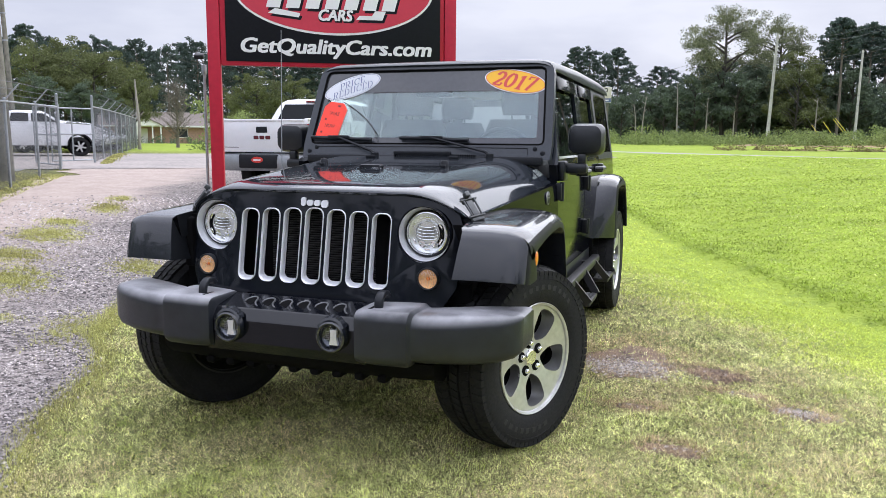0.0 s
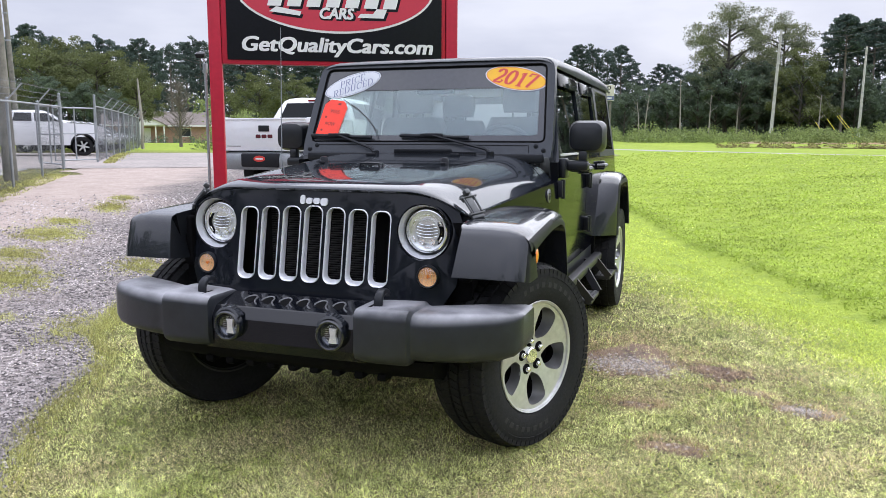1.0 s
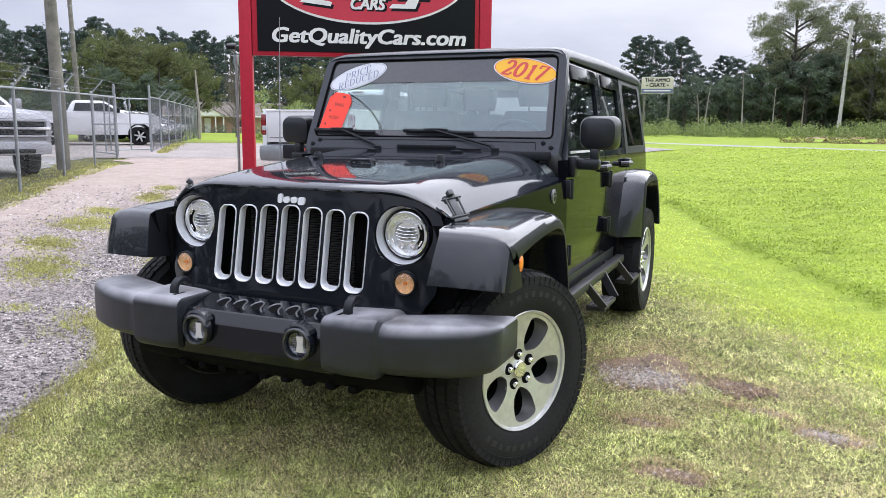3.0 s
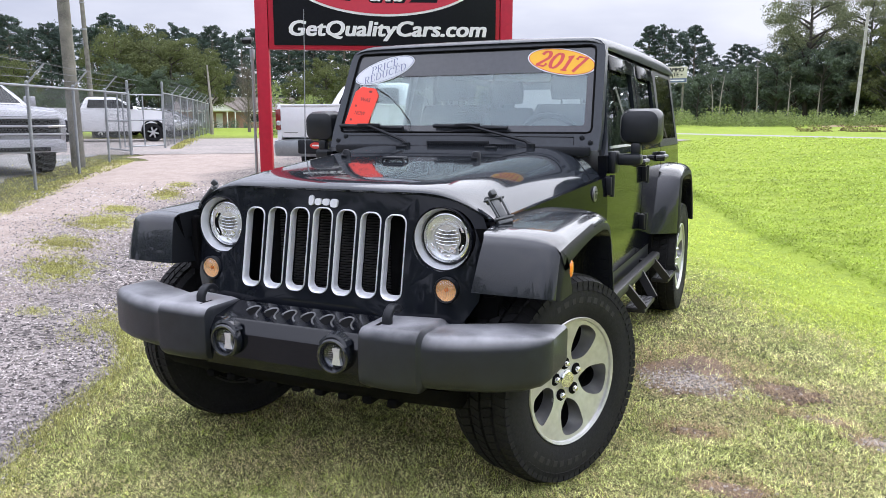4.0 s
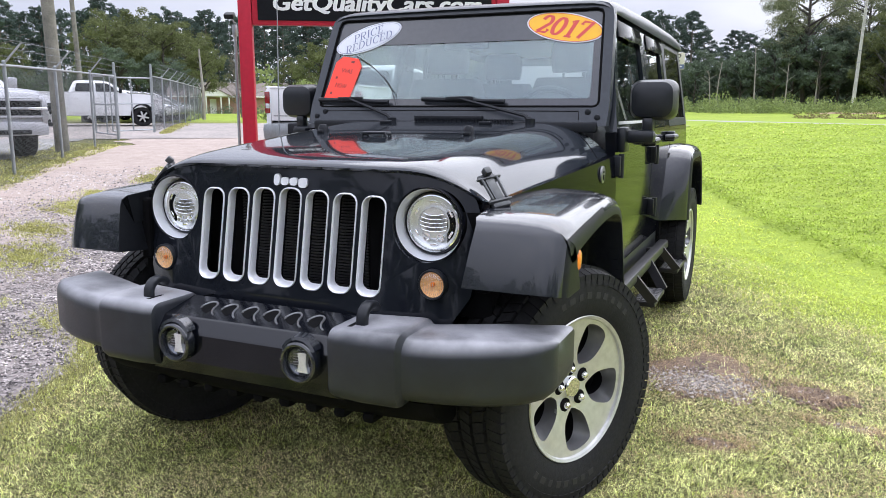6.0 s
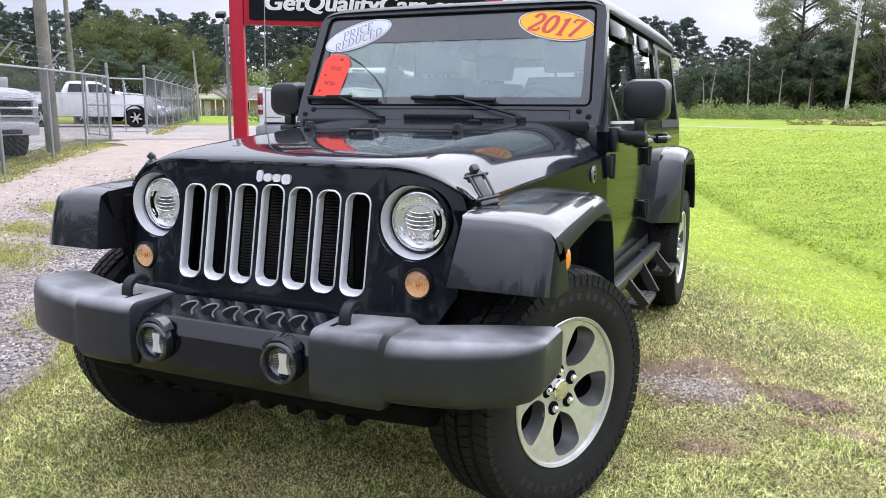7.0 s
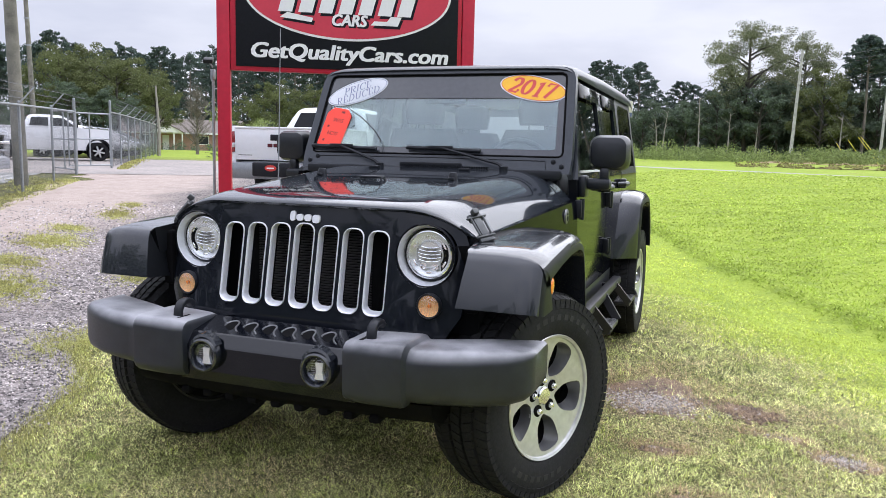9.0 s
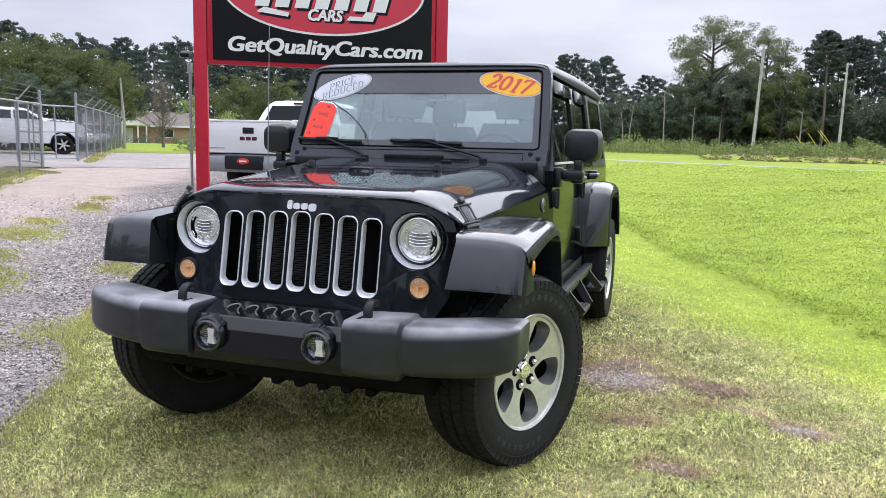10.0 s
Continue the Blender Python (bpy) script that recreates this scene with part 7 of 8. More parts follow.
# ---- trees ----
def leaf_cloud(rng, centres, radii, per, size):
    """Small leaves scattered round clump centres; returns triangles."""
    c = np.repeat(centres, per, 0)
    r = np.repeat(radii, per, 0)
    n = len(c)
    d = rng.normal(size=(n, 3))
    d /= np.linalg.norm(d, axis=1, keepdims=True)
    pos = c + d * r * (rng.random((n, 1)) ** 0.45)
    u = rng.normal(size=(n, 3))
    u /= np.linalg.norm(u, axis=1, keepdims=True)
    w = np.cross(u, rng.normal(size=(n, 3)))
    w /= np.linalg.norm(w, axis=1, keepdims=True)
    s = size * (0.55 + 0.9 * rng.random((n, 1)))
    a, b = u * s, w * s * 0.62
    v = np.stack([pos - a, pos + a * 0.6 + b, pos + a * 0.7 - b], 1).reshape(-1, 3)
    f = np.arange(n * 3).reshape(-1, 3)
    return v, f


def broadleaf(name, label, seed, h, spread, leaf, clumps=85, per=70, size=0.17, trunk_share=0.28, category="tree", up=(0.35, 0.5), tall=0.5):
    rng = np.random.default_rng(seed)
    t = thing(name, label, category)
    bm = mesh()
    th = h * trunk_share
    tube(bm, [(0, 0, -0.3), (0.05, 0.02, th * 0.5), (-0.04, 0.05, th), (0.1, 0, h * 0.62), (0.0, 0.1, h * 0.88)], h * 0.022, 9, h * 0.004)
    ends = []
    for k in range(15):
        a = k * 2.4 + rng.random()
        z0 = th + (h * tall) * rng.random()
        reach = spread * (0.55 + 0.45 * rng.random()) * (1 - 0.5 * (z0 / h) ** 2)
        e = Vector((math.cos(a) * reach, math.sin(a) * reach, min(h * 0.93, z0 + reach * (up[0] + up[1] * rng.random()))))
        m1 = Vector((e.x * 0.45, e.y * 0.45, z0 + (e.z - z0) * 0.62))
        tube(bm, [(0, 0, z0), m1, e], h * 0.009, 6, h * 0.002)
        ends += [e, m1.lerp(e, 0.55)]
        for q in range(2):
            f = e + Vector(rng.normal(size=3)) * spread * 0.16
            tube(bm, [m1.lerp(e, 0.6), f], h * 0.003, 4, h * 0.001)
            ends.append(f)
    part("trunk", bm, M_BARK_SHADED, t)
    cs = []
    for k in range(clumps):
        e = ends[int(rng.integers(len(ends)))]
        cs.append(np.array(e) + rng.normal(size=3) * spread * np.array([0.13, 0.13, 0.10]))
    for k in range(clumps // 6):
        cs.append(np.array([0, 0, h * 0.88]) + rng.normal(size=3) * np.array([spread * 0.22, spread * 0.22, h * 0.06]))
    cs = np.array(cs)
    rad = np.stack([spread * (0.10 + 0.11 * rng.random(len(cs)))] * 3, 1) * np.array([1.15, 1.15, 0.75])
    v, f = leaf_cloud(rng, cs, rad, int(per * 2.1), size * 0.72)
    quick("crown", v, f, leaf, t)
    return t


def pine(name, label, seed, h, spread, bare=0.5, per=25, size=0.212):
    rng = np.random.default_rng(seed)
    t = thing(name, label, "pine tree")
    bm = mesh()
    tube(bm, [(0, 0, -0.3), (0.06, 0, h * 0.4), (0, 0.07, h * 0.75), (0, 0, h * 0.98)], h * 0.014, 8, h * 0.003)
    cs, rad = [], []
    n = 30
    for k in range(n):
        q = k / n
        z = h * (bare + (1 - bare) * q)
        a = k * 2.399 + rng.random() * 0.5
        reach = spread * (0.35 + 0.75 * math.sin(math.pi * min(1, 0.25 + 0.8 * q))) * (0.6 + 0.5 * rng.random())
        e = Vector((math.cos(a) * reach, math.sin(a) * reach, z + reach * 0.22))
        tube(bm, [(0, 0, z), e], h * 0.004, 5, h * 0.0012)
        for j in (0.55, 0.8, 1.02):
            cs.append(np.array([e.x * j, e.y * j, z + reach * 0.22 * j]) + rng.normal(size=3) * spread * 0.07)
            rad.append(np.array([1, 1, 0.55]) * spread * (0.16 + 0.12 * rng.random()))
    for k in range(3):
        a = rng.random() * 6.28
        z = h * bare * (0.5 + 0.4 * rng.random())
        tube(bm, [(0, 0, z), (math.cos(a) * 0.7, math.sin(a) * 0.7, z + 0.15)], h * 0.003, 4, h * 0.001)
    part("trunk", bm, M_BARK, t)
    v, f = leaf_cloud(rng, np.array(cs), np.array(rad), int(per * 2.0), size * 0.74)
    quick("crown", v, f, M_NEEDLE, t)
    return t


def plant(proto, spots, group, size=1.0):
    """Copies the tree to all spots but the first, where it stands itself."""
    tagged(proto, group=group)
    poses = [stand(*out(b, d), 137.5 * i, s * size) for i, (b, d, s) in enumerate(spots)]
    for m in poses[1:]:
        copy_thing(proto, m)
    proto.matrix_basis = poses[0]


WOODS_W, WOODS_E, WOODS_S = "trees west of the lot", "trees along the road", "trees behind the lawn"
rt = random.Random(7)
b1 = broadleaf("tree", "leafy green broadleaf tree at the wood's edge", 11, 12.0, 4.6, M_LEAF, 85, 74, 0.154)
b2 = broadleaf("tree", "olive-green broadleaf tree at the wood's edge", 12, 11.0, 4.2, M_LEAF_OLIVE, 85, 70, 0.154)
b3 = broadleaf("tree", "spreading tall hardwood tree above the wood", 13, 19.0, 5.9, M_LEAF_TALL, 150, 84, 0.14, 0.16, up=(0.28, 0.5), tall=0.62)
b4 = broadleaf("tree", "bright green young tree by the road", 14, 10.5, 3.6, M_LEAF, 80, 60, 0.17, 0.15)
p1 = pine("pine_tree", "tall dark pine with a bare lower trunk", 21, 15.0, 2.7)
p2 = pine("pine_tree", "dark pine with a ragged crown", 22, 14.0, 3.0, 0.42)
p3 = pine("pine_tree", "slender dark pine with a high crown", 23, 15.5, 2.3, 0.6)
plant(b1, [(-47.4, 74, 0.84), (-45.6, 78, 0.92), (-43.8, 74, 0.82), (-42.3, 78, 0.80), (-41.3, 72, 0.62), (-53.5, 84, 0.66), (-33.0, 70, 0.62), (-30.4, 70, 0.60), (-35.1, 74, 0.5), (-57, 78, 0.75)], WOODS_W, 0.84)
plant(b2, [(-46.7, 70, 0.66), (-44.7, 70, 0.60), (-43.0, 68, 0.52), (-48.4, 80, 0.66), (-51.0, 64, 0.40), (-52.7, 66, 0.42), (-31.6, 76, 0.66), (-28.5, 72, 0.6), (-55, 68, 0.5)], WOODS_W, 0.74)
spots = {0: [], 1: [], 2: []}
b = -62.0
k = 0
while b < -20.5:
    spots[k % 3].append((b, 126 + rt.uniform(-5, 9), rt.uniform(0.97, 1.06)))
    if k % 2:
        spots[(k + 1) % 3].append((b + 0.3, 143 + rt.uniform(-4, 8), rt.uniform(1.03, 1.12)))
    b += rt.uniform(0.75, 1.3)
    k += 1
# eastern wood
b = -9.5
east_low = []
while b < 26:
    if b < -5.2:
        spots[k % 3].append((b, 104 + rt.uniform(-4, 6), rt.uniform(0.79, 0.87) if b < -6.2 else rt.uniform(0.56, 0.68)))
    elif b > 7.6:
        spots[k % 3].append((b, 104 + rt.uniform(-4, 6), rt.uniform(0.80, 1.0)))
    else:
        spots[k % 3].append((b, 110 + rt.uniform(-4, 6), rt.uniform(0.56, 0.72)))
    east_low.append((b + 0.4, 97 + rt.uniform(-4, 4), rt.uniform(0.46, 0.64)))
    b += rt.uniform(0.75, 1.15)
    k += 1
for q, tr in enumerate((p1, p2, p3)):
    plant(tr, spots[q], WOODS_W + " and along the road")
b5 = broadleaf("tree", "dull green tree in the roadside wood", 15, 11.5, 4.0, M_LEAF_OLIVE, 80, 34, 0.248, 0.2)
plant(b5, east_low + [(-0.9, 90, 0.66), (0.3, 92, 0.72), (1.9, 89, 0.70), (3.0, 92, 0.78), (4.6, 94, 0.76), (7.4, 92, 0.7), (9.0, 92, 0.72), (-3.0, 92, 0.6)], WOODS_E)
plant(b3, [(0.9, 92, 0.835), (4.5, 99, 0.80), (24, 95, 0.8)], WOODS_E)
plant(b4, [(5.7, 88, 0.90), (6.5, 91, 0.8), (14, 90, 0.86)], WOODS_E)
p4 = pine("pine_tree", "slender pine with a long pale bare trunk", 24, 12.6, 1.9, 0.72, 26)
plant(p4, [(8.2, 89, 1.0), (9.9, 97, 1.02)], WOODS_E)


def slim_trunk(bearing, d, h, lean, seed):
    """A thin dead trunk with a few broken side twigs."""
    rng = np.random.default_rng(seed)
    t = thing("dead_tree", "slim pale dead trunk at the wood's edge", "dead tree", "dead trunks along the road", at=stand(*out(bearing, d)))
    bm = mesh()
    tube(bm, [(0, 0, -0.2), (lean * 0.3, 0, h * 0.35), (lean * 0.55, 0.05, h * 0.7), (lean, 0, h)], 0.085, 7, 0.03)
    for k in range(7):
        q = 0.35 + 0.6 * rng.random()
        a, ln = rng.random() * 6.28, rng.uniform(0.3, 1.0)
        c = Vector((lean * q, 0, h * q))
        tube(bm, [c, c + Vector((math.cos(a) * ln, math.sin(a) * ln, ln * 0.7))], 0.022, 4, 0.008)
    part("trunk", bm, M_BARK_PALE, t)


for k, (bb, d, h, lean) in enumerate(((-2.05, 86.5, 6.6, -0.25), (-0.12, 87.0, 4.9, 0.1), (1.70, 87.5, 5.1, 0.15), (-4.60, 88.0, 5.2, 0.5), (-4.9, 89.0, 4.4, -0.4), (6.9, 85.0, 4.6, 0.1))):
    slim_trunk(bb, d, h, lean, 60 + k)
# the wood behind the standpoint, seen in the paintwork
b6 = broadleaf("tree", "dark broadleaf tree beyond the lawn", 16, 13.0, 5.4, M_LEAF_OLIVE, 60, 24, 0.38, 0.2)
plant(b6, [(112 + 8.2 * i, 34 + rt.uniform(-3, 8), rt.uniform(0.55, 0.85)) for i in range(21)], WOODS_S)
# small bare tree by the house
x, y = out(-38.6, 56.0)
bt = thing("bare_tree", "small leafless twiggy tree near the house", "tree", at=stand(x, y))
bm = mesh()
rng = np.random.default_rng(5)
tube(bm, [(0, 0, -0.2), (0.03, 0, 1.0), (0, 0.04, 2.4), (0, 0, 4.6)], 0.13, 7, 0.015)
for k in range(120):
    a, z0 = k * 2.4, 0.6 + 3.6 * rng.random()
    ln = (0.6 + 1.0 * rng.random()) * (1.25 - z0 / 5)
    e = Vector((math.cos(a) * ln, math.sin(a) * ln, z0 + ln * 0.9))
    tube(bm, [(0, 0, z0), e], 0.025, 4, 0.006)
    for j in range(6):
        s0 = Vector((0, 0, z0)).lerp(e, 0.3 + 0.12 * j)
        tube(bm, [s0, s0 + Vector(rng.normal(size=3)) * 0.28 + Vector((0, 0, 0.15))], 0.010, 3, 0.004)
part("trunk", bm, M_BARK, bt)


# ---- shrubs and undergrowth ----
def thicket(name, label, seed, band, n, hgt, rad, leaf, per=60, size=0.15):
    rng = np.random.default_rng(seed)
    cs, rr = [], []
    for k in range(n):
        b, d = rng.uniform(*band[0]), rng.uniform(*band[1])
        x, y = out(b, d)
        swell = 0.45 + 1.1 * abs(noise.fractal(Vector((x * 0.22, y * 0.22, seed)), 1, 2, 4))
        z = gz(x, y) + hgt * swell * rng.random() ** 1.3
        cs.append((x, y, z))
        r = rad * (0.6 + 0.8 * rng.random())
        rr.append((r, r, r * 0.7))
    v, f = leaf_cloud(rng, np.array(cs), np.array(rr), int(per * 1.7), size * 0.82)
    return tagged(quick(name, v, f, leaf), label, "shrubs", kind="stuff")


thicket("roadside_shrubs", "yellow-green shrubs and tall weeds beyond the road", 31, ((-10.5, 24), (71, 82)), 620, 1.25, 0.75, M_SHRUB, 56, 0.105)
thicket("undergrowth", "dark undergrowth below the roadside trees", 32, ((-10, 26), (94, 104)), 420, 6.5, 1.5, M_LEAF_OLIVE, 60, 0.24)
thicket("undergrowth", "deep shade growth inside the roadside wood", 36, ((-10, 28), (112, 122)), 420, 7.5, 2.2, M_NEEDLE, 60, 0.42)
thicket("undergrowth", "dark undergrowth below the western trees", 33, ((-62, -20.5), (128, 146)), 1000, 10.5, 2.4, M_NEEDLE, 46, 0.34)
thicket("bank_weeds", "dry weeds on the clay bank beyond the road", 37, ((0.5, 26), (60, 72)), 150, 0.14, 0.34, M_WEED, 44, 0.09)
thicket("undergrowth", "light green bushes beside the sign", 34, ((-37, -28.5), (40, 46)), 60, 2.1, 0.8, M_SHRUB, 70, 0.11)
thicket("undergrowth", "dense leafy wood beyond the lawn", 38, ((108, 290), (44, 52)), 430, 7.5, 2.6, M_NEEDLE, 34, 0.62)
thicket("undergrowth", "low bushes by the house", 35, ((-43.5, -36.5), (106, 110)), 40, 1.2, 0.7, M_LEAF_OLIVE, 40, 0.12)
strip("clay_bank", [out(1.2, 69), out(4, 68), out(8, 67.5), out(12, 67.5), out(26, 69)], 5.0, 5.0, M_CLAY, 0.05, "bare reddish clay bank beyond the road", "bank", 1.2, 0.8, 12)


# ---- grass, gravel, bare patches ----
M_STRAW = leaf_material("dry_straw_blades", (0.80, 0.68, 0.40), (0.56, 0.45, 0.25), 0.4)
M_DEAD = leaf_material("dead_stems", (0.60, 0.46, 0.29), (0.32, 0.22, 0.13), 0.6)
M_TUSSOCK = leaf_material("dark_tussock_grass", (0.34, 0.42, 0.09), (0.25, 0.32, 0.065), 0.3)
M_BLADE_TALL = leaf_material("tall_verge_grass", (0.41, 0.41, 0.15), (0.29, 0.27, 0.105), 0.5)
PATCHES = [(1.20, 1.45, 0.29, 0.36), (1.67, 1.39, 0.16, 0.13), (2.08, 0.86, 0.15, 0.09), (1.80, 1.05, 0.16, 0.04), (1.48, 0.12, 0.15, 0.07), (1.30, 0.62, 0.12, 0.06)]


def edge_x(line, y):
    return np.interp(y, [p[1] for p in line], [p[0] for p in line])


def wave(x, y, f, seed=0.0):
    """Cheap smooth noise on arrays."""
    return (np.sin(x * f + 1.7 + seed) * np.cos(y * f * 1.13 + 0.3 * seed) + 0.6 * np.sin(x * f * 2.3 - y * f * 1.9 + seed) + 0.4 * np.cos(x * f * 4.1 + y * f * 3.7 + 2 * seed)) / 2


def on_drive(x, y, slack):
    return (x < edge_x(RIGHT_EDGE, y) + slack) & (x > edge_x(LEFT_EDGE, y) - slack * 2 - 0.05)


def on_lane(x, y):
    return ((-0.67 * (x + 15.15) + 0.74 * (y - 14.43)) > -0.5) & ((-0.67 * (x + 15.15) + 0.74 * (y - 14.43)) < 13.2)


def on_road(x, y):
    return (0.67 * (x - 0.7) + 0.74 * (y - 36.3)) > -4.3


def in_patch(x, y):
    hit = np.zeros(len(x), bool)
    for cx, cy, a, b in PATCHES:
        hit |= ((x - cx) / a) ** 2 + ((y - cy) / b) ** 2 < 1 + 1.0 * wave(x, y, 11.0, cx)
    return hit


def blades(name, label, x, y, h, w, mat, rng, lean=0.6, lift=0.0, category="grass"):
    """One bent blade of two triangles at every spot."""
    n = len(x)
    z = rise(x, y) + lift
    a = rng.random(n) * 2 * np.pi
    tilt = lean * rng.random(n) ** 0.7
    dx, dy = np.cos(a), np.sin(a)
    b = rng.random(n) * 2 * np.pi
    sx, sy = np.cos(b) * w, np.sin(b) * w
    base = np.stack([x, y, z], 1)
    side = np.stack([sx, sy, np.zeros(n)], 1)
    mid = base + np.stack([dx * h * tilt * 0.35, dy * h * tilt * 0.35, h * 0.6], 1)
    tip = base + np.stack([dx * h * tilt * 1.15, dy * h * tilt * 1.15, h * (1 - 0.45 * tilt)], 1)
    v = np.stack([base - side, base + side, mid + side * 0.75, mid - side * 0.75, tip], 1).reshape(-1, 3)
    i = np.arange(n)[:, None] * 5
    near = (np.hypot(x - 1.5, y + 2.7) < 7.0)[:, None]
    keep = near[:, 0]
    f = np.concatenate([i[keep] + np.array([[0, 1, 2]]), i[keep] + np.array([[3, 2, 4]]), i[~keep] + np.array([[0, 1, 4]])], 0)
    return tagged(quick(name, v, f, mat), label, category, kind="stuff")


def lawn():
    rng = np.random.default_rng(41)
    n = 760000
    b = np.radians(rng.uniform(-64, 26, n))
    d = np.exp(rng.uniform(np.log(1.25), np.log(46), n))
    # the lawn goes on round the standpoint, thinner
    more = 150000
    b = np.concatenate([b, np.radians(rng.uniform(26, 296, more)), np.radians(rng.uniform(-64, 26, 9000))])
    d = np.concatenate([d, 14 * np.sqrt(rng.random(more)), 1.3 * np.sqrt(rng.random(9000))])
    n += more + 9000
    x, y = 1.48 + d * np.sin(b), -2.70 + d * np.cos(b)
    d = np.where(np.arange(n) < n - more - 9000, d, np.maximum(d, 5.0))
    ok = ~on_drive(x, y, rng.normal(0, 0.04, n)) & ~on_lane(x, y) & ~on_road(x, y)
    ok &= ~(in_patch(x, y) & (rng.random(n) < 0.90))
    left = x < edge_x(LEFT_EDGE, y)
    ok &= ~(left & (y > -1) & (x < -4))
    x, y, d = x[ok], y[ok], d[ok]
    n = len(x)
    s = 0.8 * x + 0.6 * y + 0.5 * wave(x, y, 2.2)
    lush = rng.random(n) < np.clip((s - 2.7) / 1.4, 0.05, 0.98)
    clump = wave(x, y, 5.5, 2.0)
    patchy = wave(x, y, 1.3, 5.0)
    w = np.maximum(0.0015, 0.00064 * d) * (0.7 + 0.6 * rng.random(n))
    dry = ~lush & (rng.random(n) < np.clip(0.41 + 0.58 * wave(x, y, 4.3, 7.0), 0.08, 0.92))
    h = np.where(lush, 0.030 + 0.022 * np.clip(clump + 0.4 * patchy, -0.6, 1.2), 0.0125 + 0.009 * np.clip(clump, -0.5, 1)) * (0.6 + 0.8 * rng.random(n))
    h = h + 0.0007 * d
    green = ~lush & ~dry
    blades("lawn_grass", "short worn yellow-green lawn grass round the car", x[green], y[green], h[green] * 1.35, w[green] * 0.9, M_BLADE, rng, 1.85)
    far = lush & (ditch(x, y) > 0.0) & (rng.random(n) < np.clip(1.25 - d / 45, 0.3, 1))
    near = lush & ~far
    blades("lush_grass", "bright green mown grass along the ditch", x[near], y[near], h[near] * 0.6, w[near], M_BLADE_LUSH, rng, 1.8)
    blades("field_grass", "coarse green clover and grass across the field", x[far], y[far], h[far] * 0.7, w[far] * 1.35, M_BLADE_FIELD, rng, 1.9)
    blades("dry_grass", "dry straw lying in the lawn", x[dry], y[dry], h[dry] * 0.9, w[dry] * 0.85, M_STRAW, rng, 1.9)


def field_clumps():
    """Darker tussocks over the field and along the crease of the ditch."""
    rng = np.random.default_rng(47)
    xs, ys = [], []
    for k in range(150):
        b, d = rng.uniform(-6, 24), math.exp(rng.uniform(math.log(7.0), math.log(20)))
        x, y = out(b, d)
        if float(ditch(np.float64(x), np.float64(y))) < 0.5:
            continue
        c = int(rng.uniform(30, 130))
        u = rng.normal(size=(c, 2)) * np.array([rng.uniform(0.15, 0.55), rng.uniform(0.08, 0.25)])
        xs.append(x + u[:, 0])
        ys.append(y + u[:, 1])
    yy = rng.uniform(1.5, 13.0, 4200)
    off = np.abs(rng.normal(0, 0.16, 4200)) + 0.02
    xx = (4.17 - 0.10 * np.sin(0.9 * yy + 0.6) - 0.36 * yy + off) / 0.93
    keep = rng.random(4200) < 0.55 + 0.45 * wave(xx, yy, 2.0, 3.0)
    xs.append(xx[keep])
    ys.append(yy[keep])
    x, y = np.concatenate(xs), np.concatenate(ys)
    d = np.hypot(x - 1.48, y + 2.7)
    blades("field_weeds", "dark green tussocks in the mown field", x, y, rng.uniform(0.025, 0.05, len(x)), np.maximum(0.004, 0.0011 * d), M_TUSSOCK, rng, 1.7)


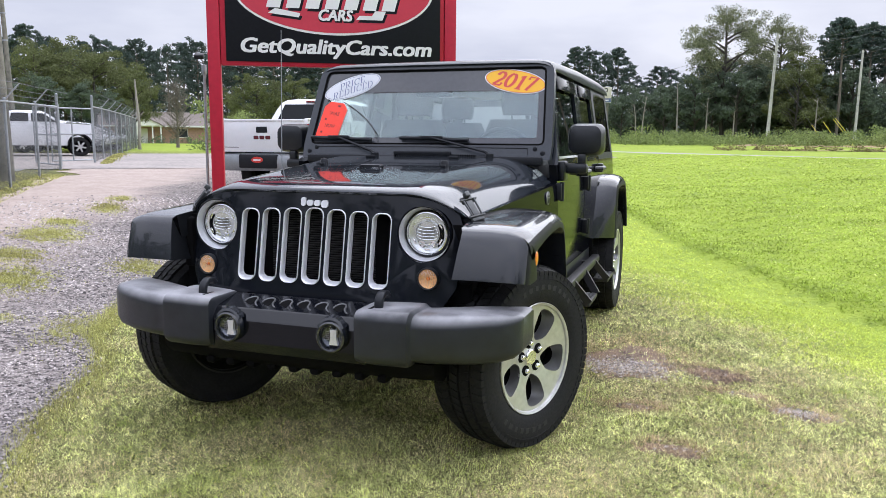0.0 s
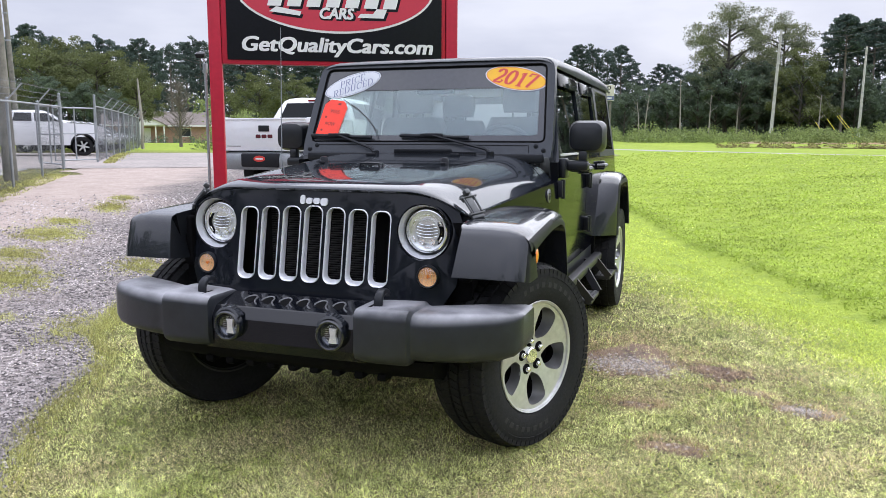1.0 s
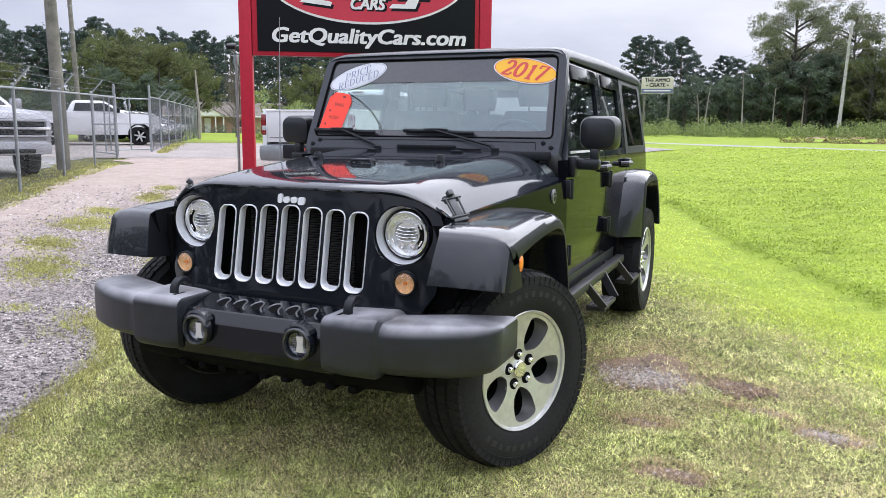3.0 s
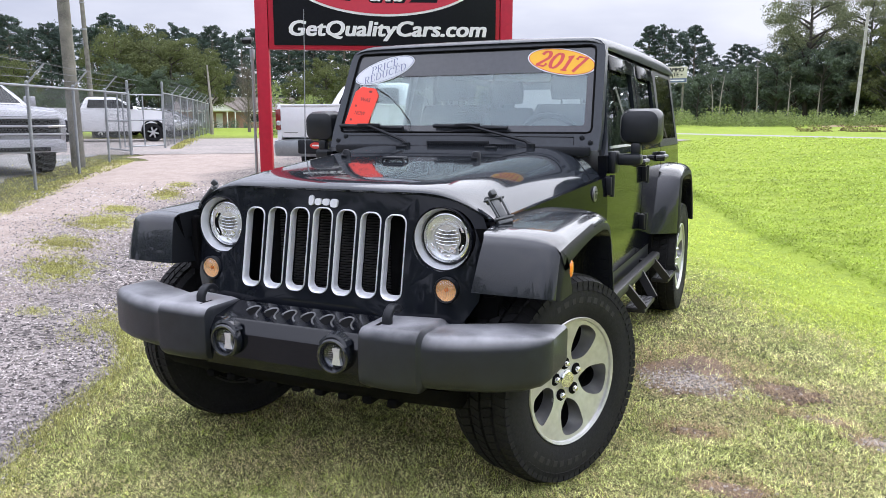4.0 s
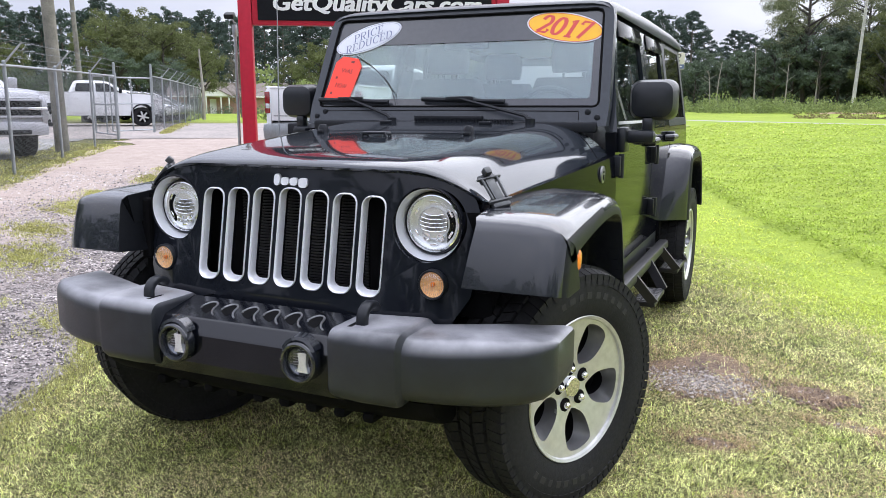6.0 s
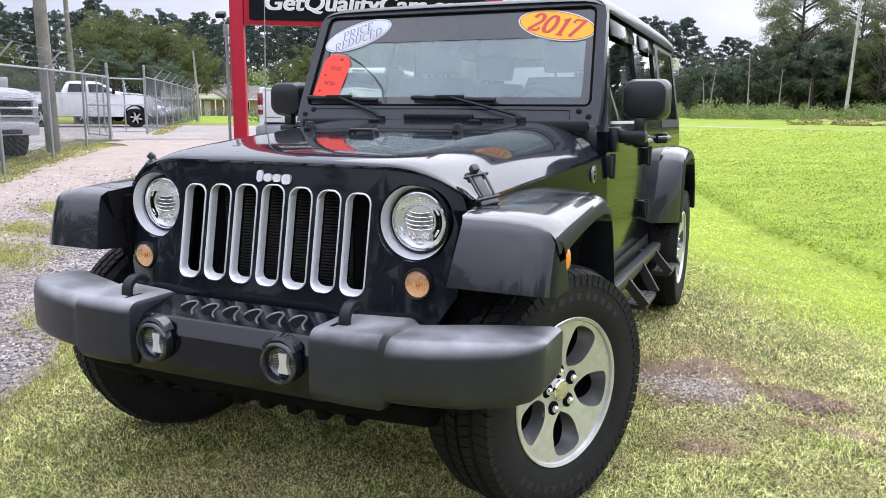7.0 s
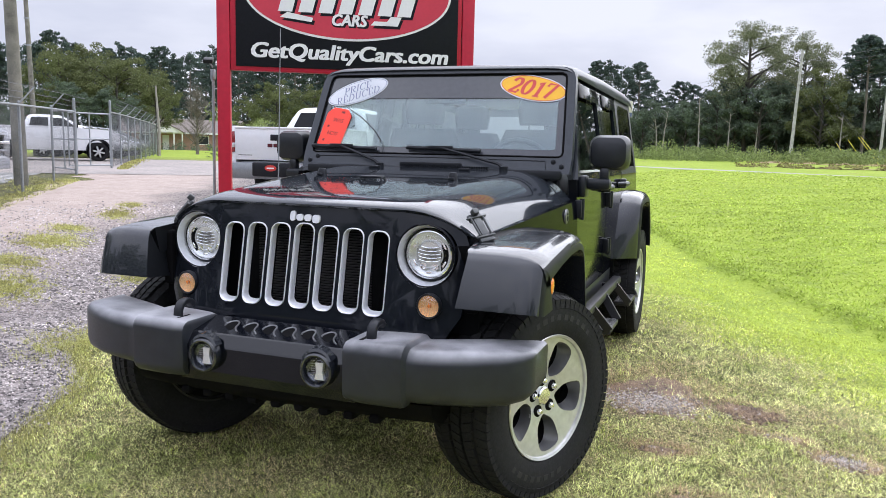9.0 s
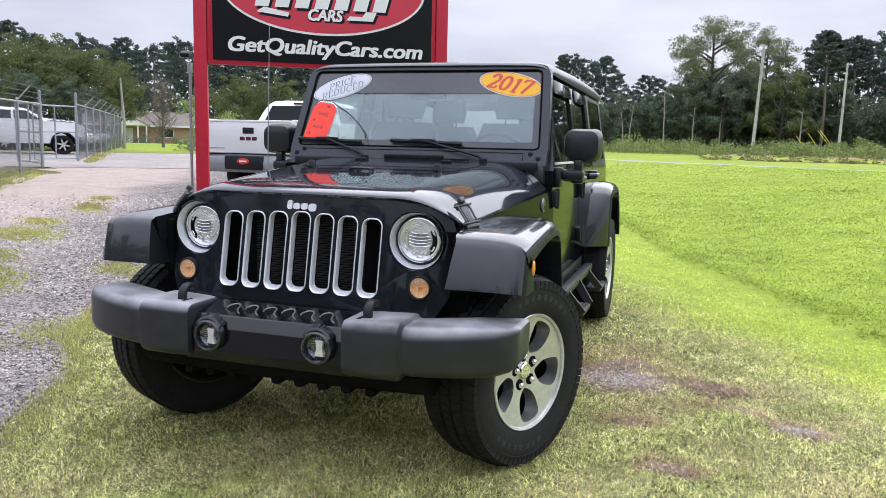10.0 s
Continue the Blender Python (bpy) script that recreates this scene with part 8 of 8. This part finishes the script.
def verge():
    rng = np.random.default_rng(42)
    xs, ys, hs = [], [], []
    # median tufts on the drive
    for cx, cy, a, b, ca, sa, c in ((-6.24, 4.11, 0.62, 0.36, -0.82, 0.58, 4200), (-6.92, 5.04, 0.40, 0.22, -0.91, 0.42, 1500), (-7.62, 6.65, 0.70, 0.24, -0.69, 0.72, 2000), (-8.41, 7.78, 0.43, 0.2, -0.69, 0.73, 900),
                                    (-5.46, 2.90, 0.50, 0.30, -0.91, 0.41, 2600), (-4.48, 2.04, 0.64, 0.33, -0.79, 0.61, 4200), (-3.92, 3.07, 0.45, 0.25, -0.71, 0.70, 2200), (-3.29, 0.90, 0.24, 0.14, -0.98, 0.22, 260), (-2.55, 0.85, 0.5, 0.25, -0.6, 0.8, 1500)):
        c = int(c * 1.6)
        u = rng.normal(size=(c, 2)) * 0.48
        u *= (1 + 0.5 * wave(cx + u[:, :1], cy + u[:, 1:], 6.0, cx))
        xs.append(cx + ca * u[:, 0] * a - sa * u[:, 1] * b)
        ys.append(cy + sa * u[:, 0] * a + ca * u[:, 1] * b)
        hs.append(rng.uniform(0.010, 0.034, c))
    # rough grass at the fence foot
    c = 16000
    q = rng.random(c)
    yy = 0.5 + q * 11.0
    off = np.abs(rng.normal(0, 0.85, c)) - 0.2
    xx = edge_x(LEFT_EDGE, yy) - off * 1.2
    keep = rng.random(c) < 0.5 + 0.5 * wave(xx, yy, 2.0, 1.0)
    xs.append(xx[keep])
    ys.append(yy[keep])
    hs.append(rng.uniform(0.012, 0.06, c)[keep])
    # ragged edge between gravel and lawn
    c = 9000
    yy = rng.uniform(-1.9, 4.0, c)
    xx = edge_x(RIGHT_EDGE, yy) + rng.normal(0.05, 0.07, c) + 0.06 * wave(yy, yy * 0.3, 7.0, 2.0)
    xs.append(xx)
    ys.append(yy)
    hs.append(rng.uniform(0.015, 0.05, c))
    x, y, h = np.concatenate(xs), np.concatenate(ys), np.concatenate(hs)
    d = np.hypot(x - 1.48, y + 2.7)
    blades("verge_grass", "rough grass tufts along the drive and fence", x, y, h, np.maximum(0.002, 0.0006 * d), M_BLADE_TALL, rng, 0.9, 0.01)
    # grass on the strip beyond the gate
    c = 2600
    dd = rng.uniform(26, 36, c)
    bb = -43.9 + (dd - 27) * 0.12 + np.abs(rng.normal(0, 0.35, c))
    x, y = 1.48 + dd * np.sin(np.radians(bb)), -2.7 + dd * np.cos(np.radians(bb))
    blades("verge_grass", "grass strip along the far fence", x, y, rng.uniform(0.02, 0.08, c), 0.0006 * dd, M_BLADE_TALL, rng, 0.7, 0.02)


def stones(name, label, x, y, size, mat, rng, sink=0.25):
    """Irregular four-sided pebbles, bedded in the ground."""
    n = len(x)
    z = rise(x, y) + 0.012
    base = np.array([[1, 0, -0.3], [0, 1, -0.3], [-1, 0, -0.3], [0, -1, -0.3], [0, 0, 1]], float)
    v = base[None] * (0.65 + 0.7 * rng.random((n, 5, 1)))
    v = v + rng.normal(0, 0.18, (n, 5, 3))
    v *= (size[:, None] * (0.7 + 0.6 * rng.random((n, 3))) * np.array([1, 1, 0.65]))[:, None, :]
    a = rng.random(n) * 6.283
    c, s = np.cos(a)[:, None], np.sin(a)[:, None]
    vx, vy = v[:, :, 0] * c - v[:, :, 1] * s, v[:, :, 0] * s + v[:, :, 1] * c
    v = np.stack([vx + x[:, None], vy + y[:, None], v[:, :, 2] + (z + size * sink)[:, None]], 2).reshape(-1, 3)
    t = np.array([[0, 1, 4], [1, 2, 4], [2, 3, 4], [3, 0, 4]])
    f = (np.arange(n)[:, None, None] * 5 + t[None]).reshape(-1, 3)
    return tagged(quick(name, v, f, mat), label, "gravel", kind="stuff")


def litter():
    """Dead stems lying round the bare patches, and dark clods in the scraped one."""
    rng = np.random.default_rng(52)
    px_, py_ = [], []
    for (cx, cy, a, b), c in zip(PATCHES, (1900, 420, 620, 420, 420, 420)):
        t = rng.random(c) * 6.283
        r = 1.0 + rng.normal(0, 0.28, c)
        px_.append(cx + a * r * np.cos(t))
        py_.append(cy + b * r * np.sin(t) + 0.25 * b)
    # thinner scatter through the worn lawn
    n = 4200
    x, y = rng.uniform(0.7, 3.2, n), rng.uniform(-1.0, 2.2, n)
    ok = (wave(x, y, 4.3, 7.0) > 0.12) & (0.8 * x + 0.6 * y < 3.0)
    px_.append(x[ok])
    py_.append(y[ok])
    x, y = np.concatenate(px_), np.concatenate(py_)
    n = len(x)
    blades("dead_stems", "dead brown stems lying round the bare patches", x, y, rng.uniform(0.012, 0.045, n), rng.uniform(0.0010, 0.0022, n), M_DEAD, rng, 1.95, 0.006)
    c = 420
    u = rng.normal(size=(c, 2)) * 0.5
    x, y = 1.67 + 0.17 * u[:, 0], 1.38 + 0.13 * u[:, 1]
    tagged(stones("soil_clods", "dark crumbled clods in a scraped patch", x, y, rng.uniform(0.004, 0.016, c), M_SOIL, rng, -0.2), category="soil", label="dark crumbled clods in a scraped patch", kind="stuff")


def gravel():
    rng = np.random.default_rng(43)
    n = 230000
    b = np.radians(rng.uniform(-66, -24, n))
    d = np.exp(rng.uniform(np.log(1.8), np.log(15), n))
    x, y = 1.48 + d * np.sin(b), -2.70 + d * np.cos(b)
    ok = on_drive(x, y, rng.normal(0, 0.06, n)) & ~on_lane(x, y)
    across = (x - edge_x(LEFT_EDGE, y)) / np.maximum(0.5, edge_x(RIGHT_EDGE, y) - edge_x(LEFT_EDGE, y))
    ok &= rng.random(n) < np.clip(0.16 + 1.5 * across + 0.5 * wave(x, y, 1.4, 3.0), 0.03, 1.0) * np.clip(1.35 - y / 10.0, 0.45, 1.0)
    x, y, d = x[ok], y[ok], d[ok]
    size = np.maximum(0.0040, 0.00074 * d) * (0.5 + rng.random(len(x)) ** 3 * 1.7)
    stones("gravel", "loose grey and white gravel stones on the drive", x, y, size, M_STONE, rng)
    # stones in the bare patches
    px_, py_, ps = [], [], []
    for k, (cx, cy, a, b2) in enumerate(PATCHES):
        c = (1700, 40, 420, 30, 30, 15)[k]
        u = rng.normal(size=(c, 2)) * 0.46
        px_.append(cx + u[:, 0] * a)
        py_.append(cy + (u[:, 1] * 0.55 - 0.45) * b2 if k == 0 else cy + u[:, 1] * b2)
        ps.append(rng.uniform(0.002, 0.0085, c))
    stones("patch_gravel", "pale gravel showing in bare patches of the lawn", np.concatenate(px_), np.concatenate(py_), np.concatenate(ps), M_PATCH_STONE, rng, 0.0)


def patches():
    for k, (cx, cy, a, b) in enumerate(PATCHES):
        ring, rows = 40, []
        for q in (0.0, 0.4, 0.75, 1.0):
            for i in range(ring):
                t = 2 * math.pi * i / ring
                g = 1 + 0.35 * noise.fractal(Vector((math.cos(t) * 1.6, math.sin(t) * 1.6, k * 3.3)), 1, 2, 4)
                x, y = cx + a * 1.1 * q * g * math.cos(t), cy + b * 1.1 * q * g * math.sin(t)
                rows.append((x, y, gz(x, y) + 0.003 - 0.006 * (q == 1.0)))
        i = np.arange(len(rows)).reshape(4, ring)
        nx = np.roll(i, -1, 1)
        f = np.stack([i[:-1].ravel(), nx[:-1].ravel(), nx[1:].ravel(), i[1:].ravel()], 1)
        tagged(quick("bare_patch", rows, f, M_SOIL, smooth=True), "bare soil patch in the lawn", "soil", kind="structure")


patches()
lawn()
litter()
field_clumps()
verge()
gravel()
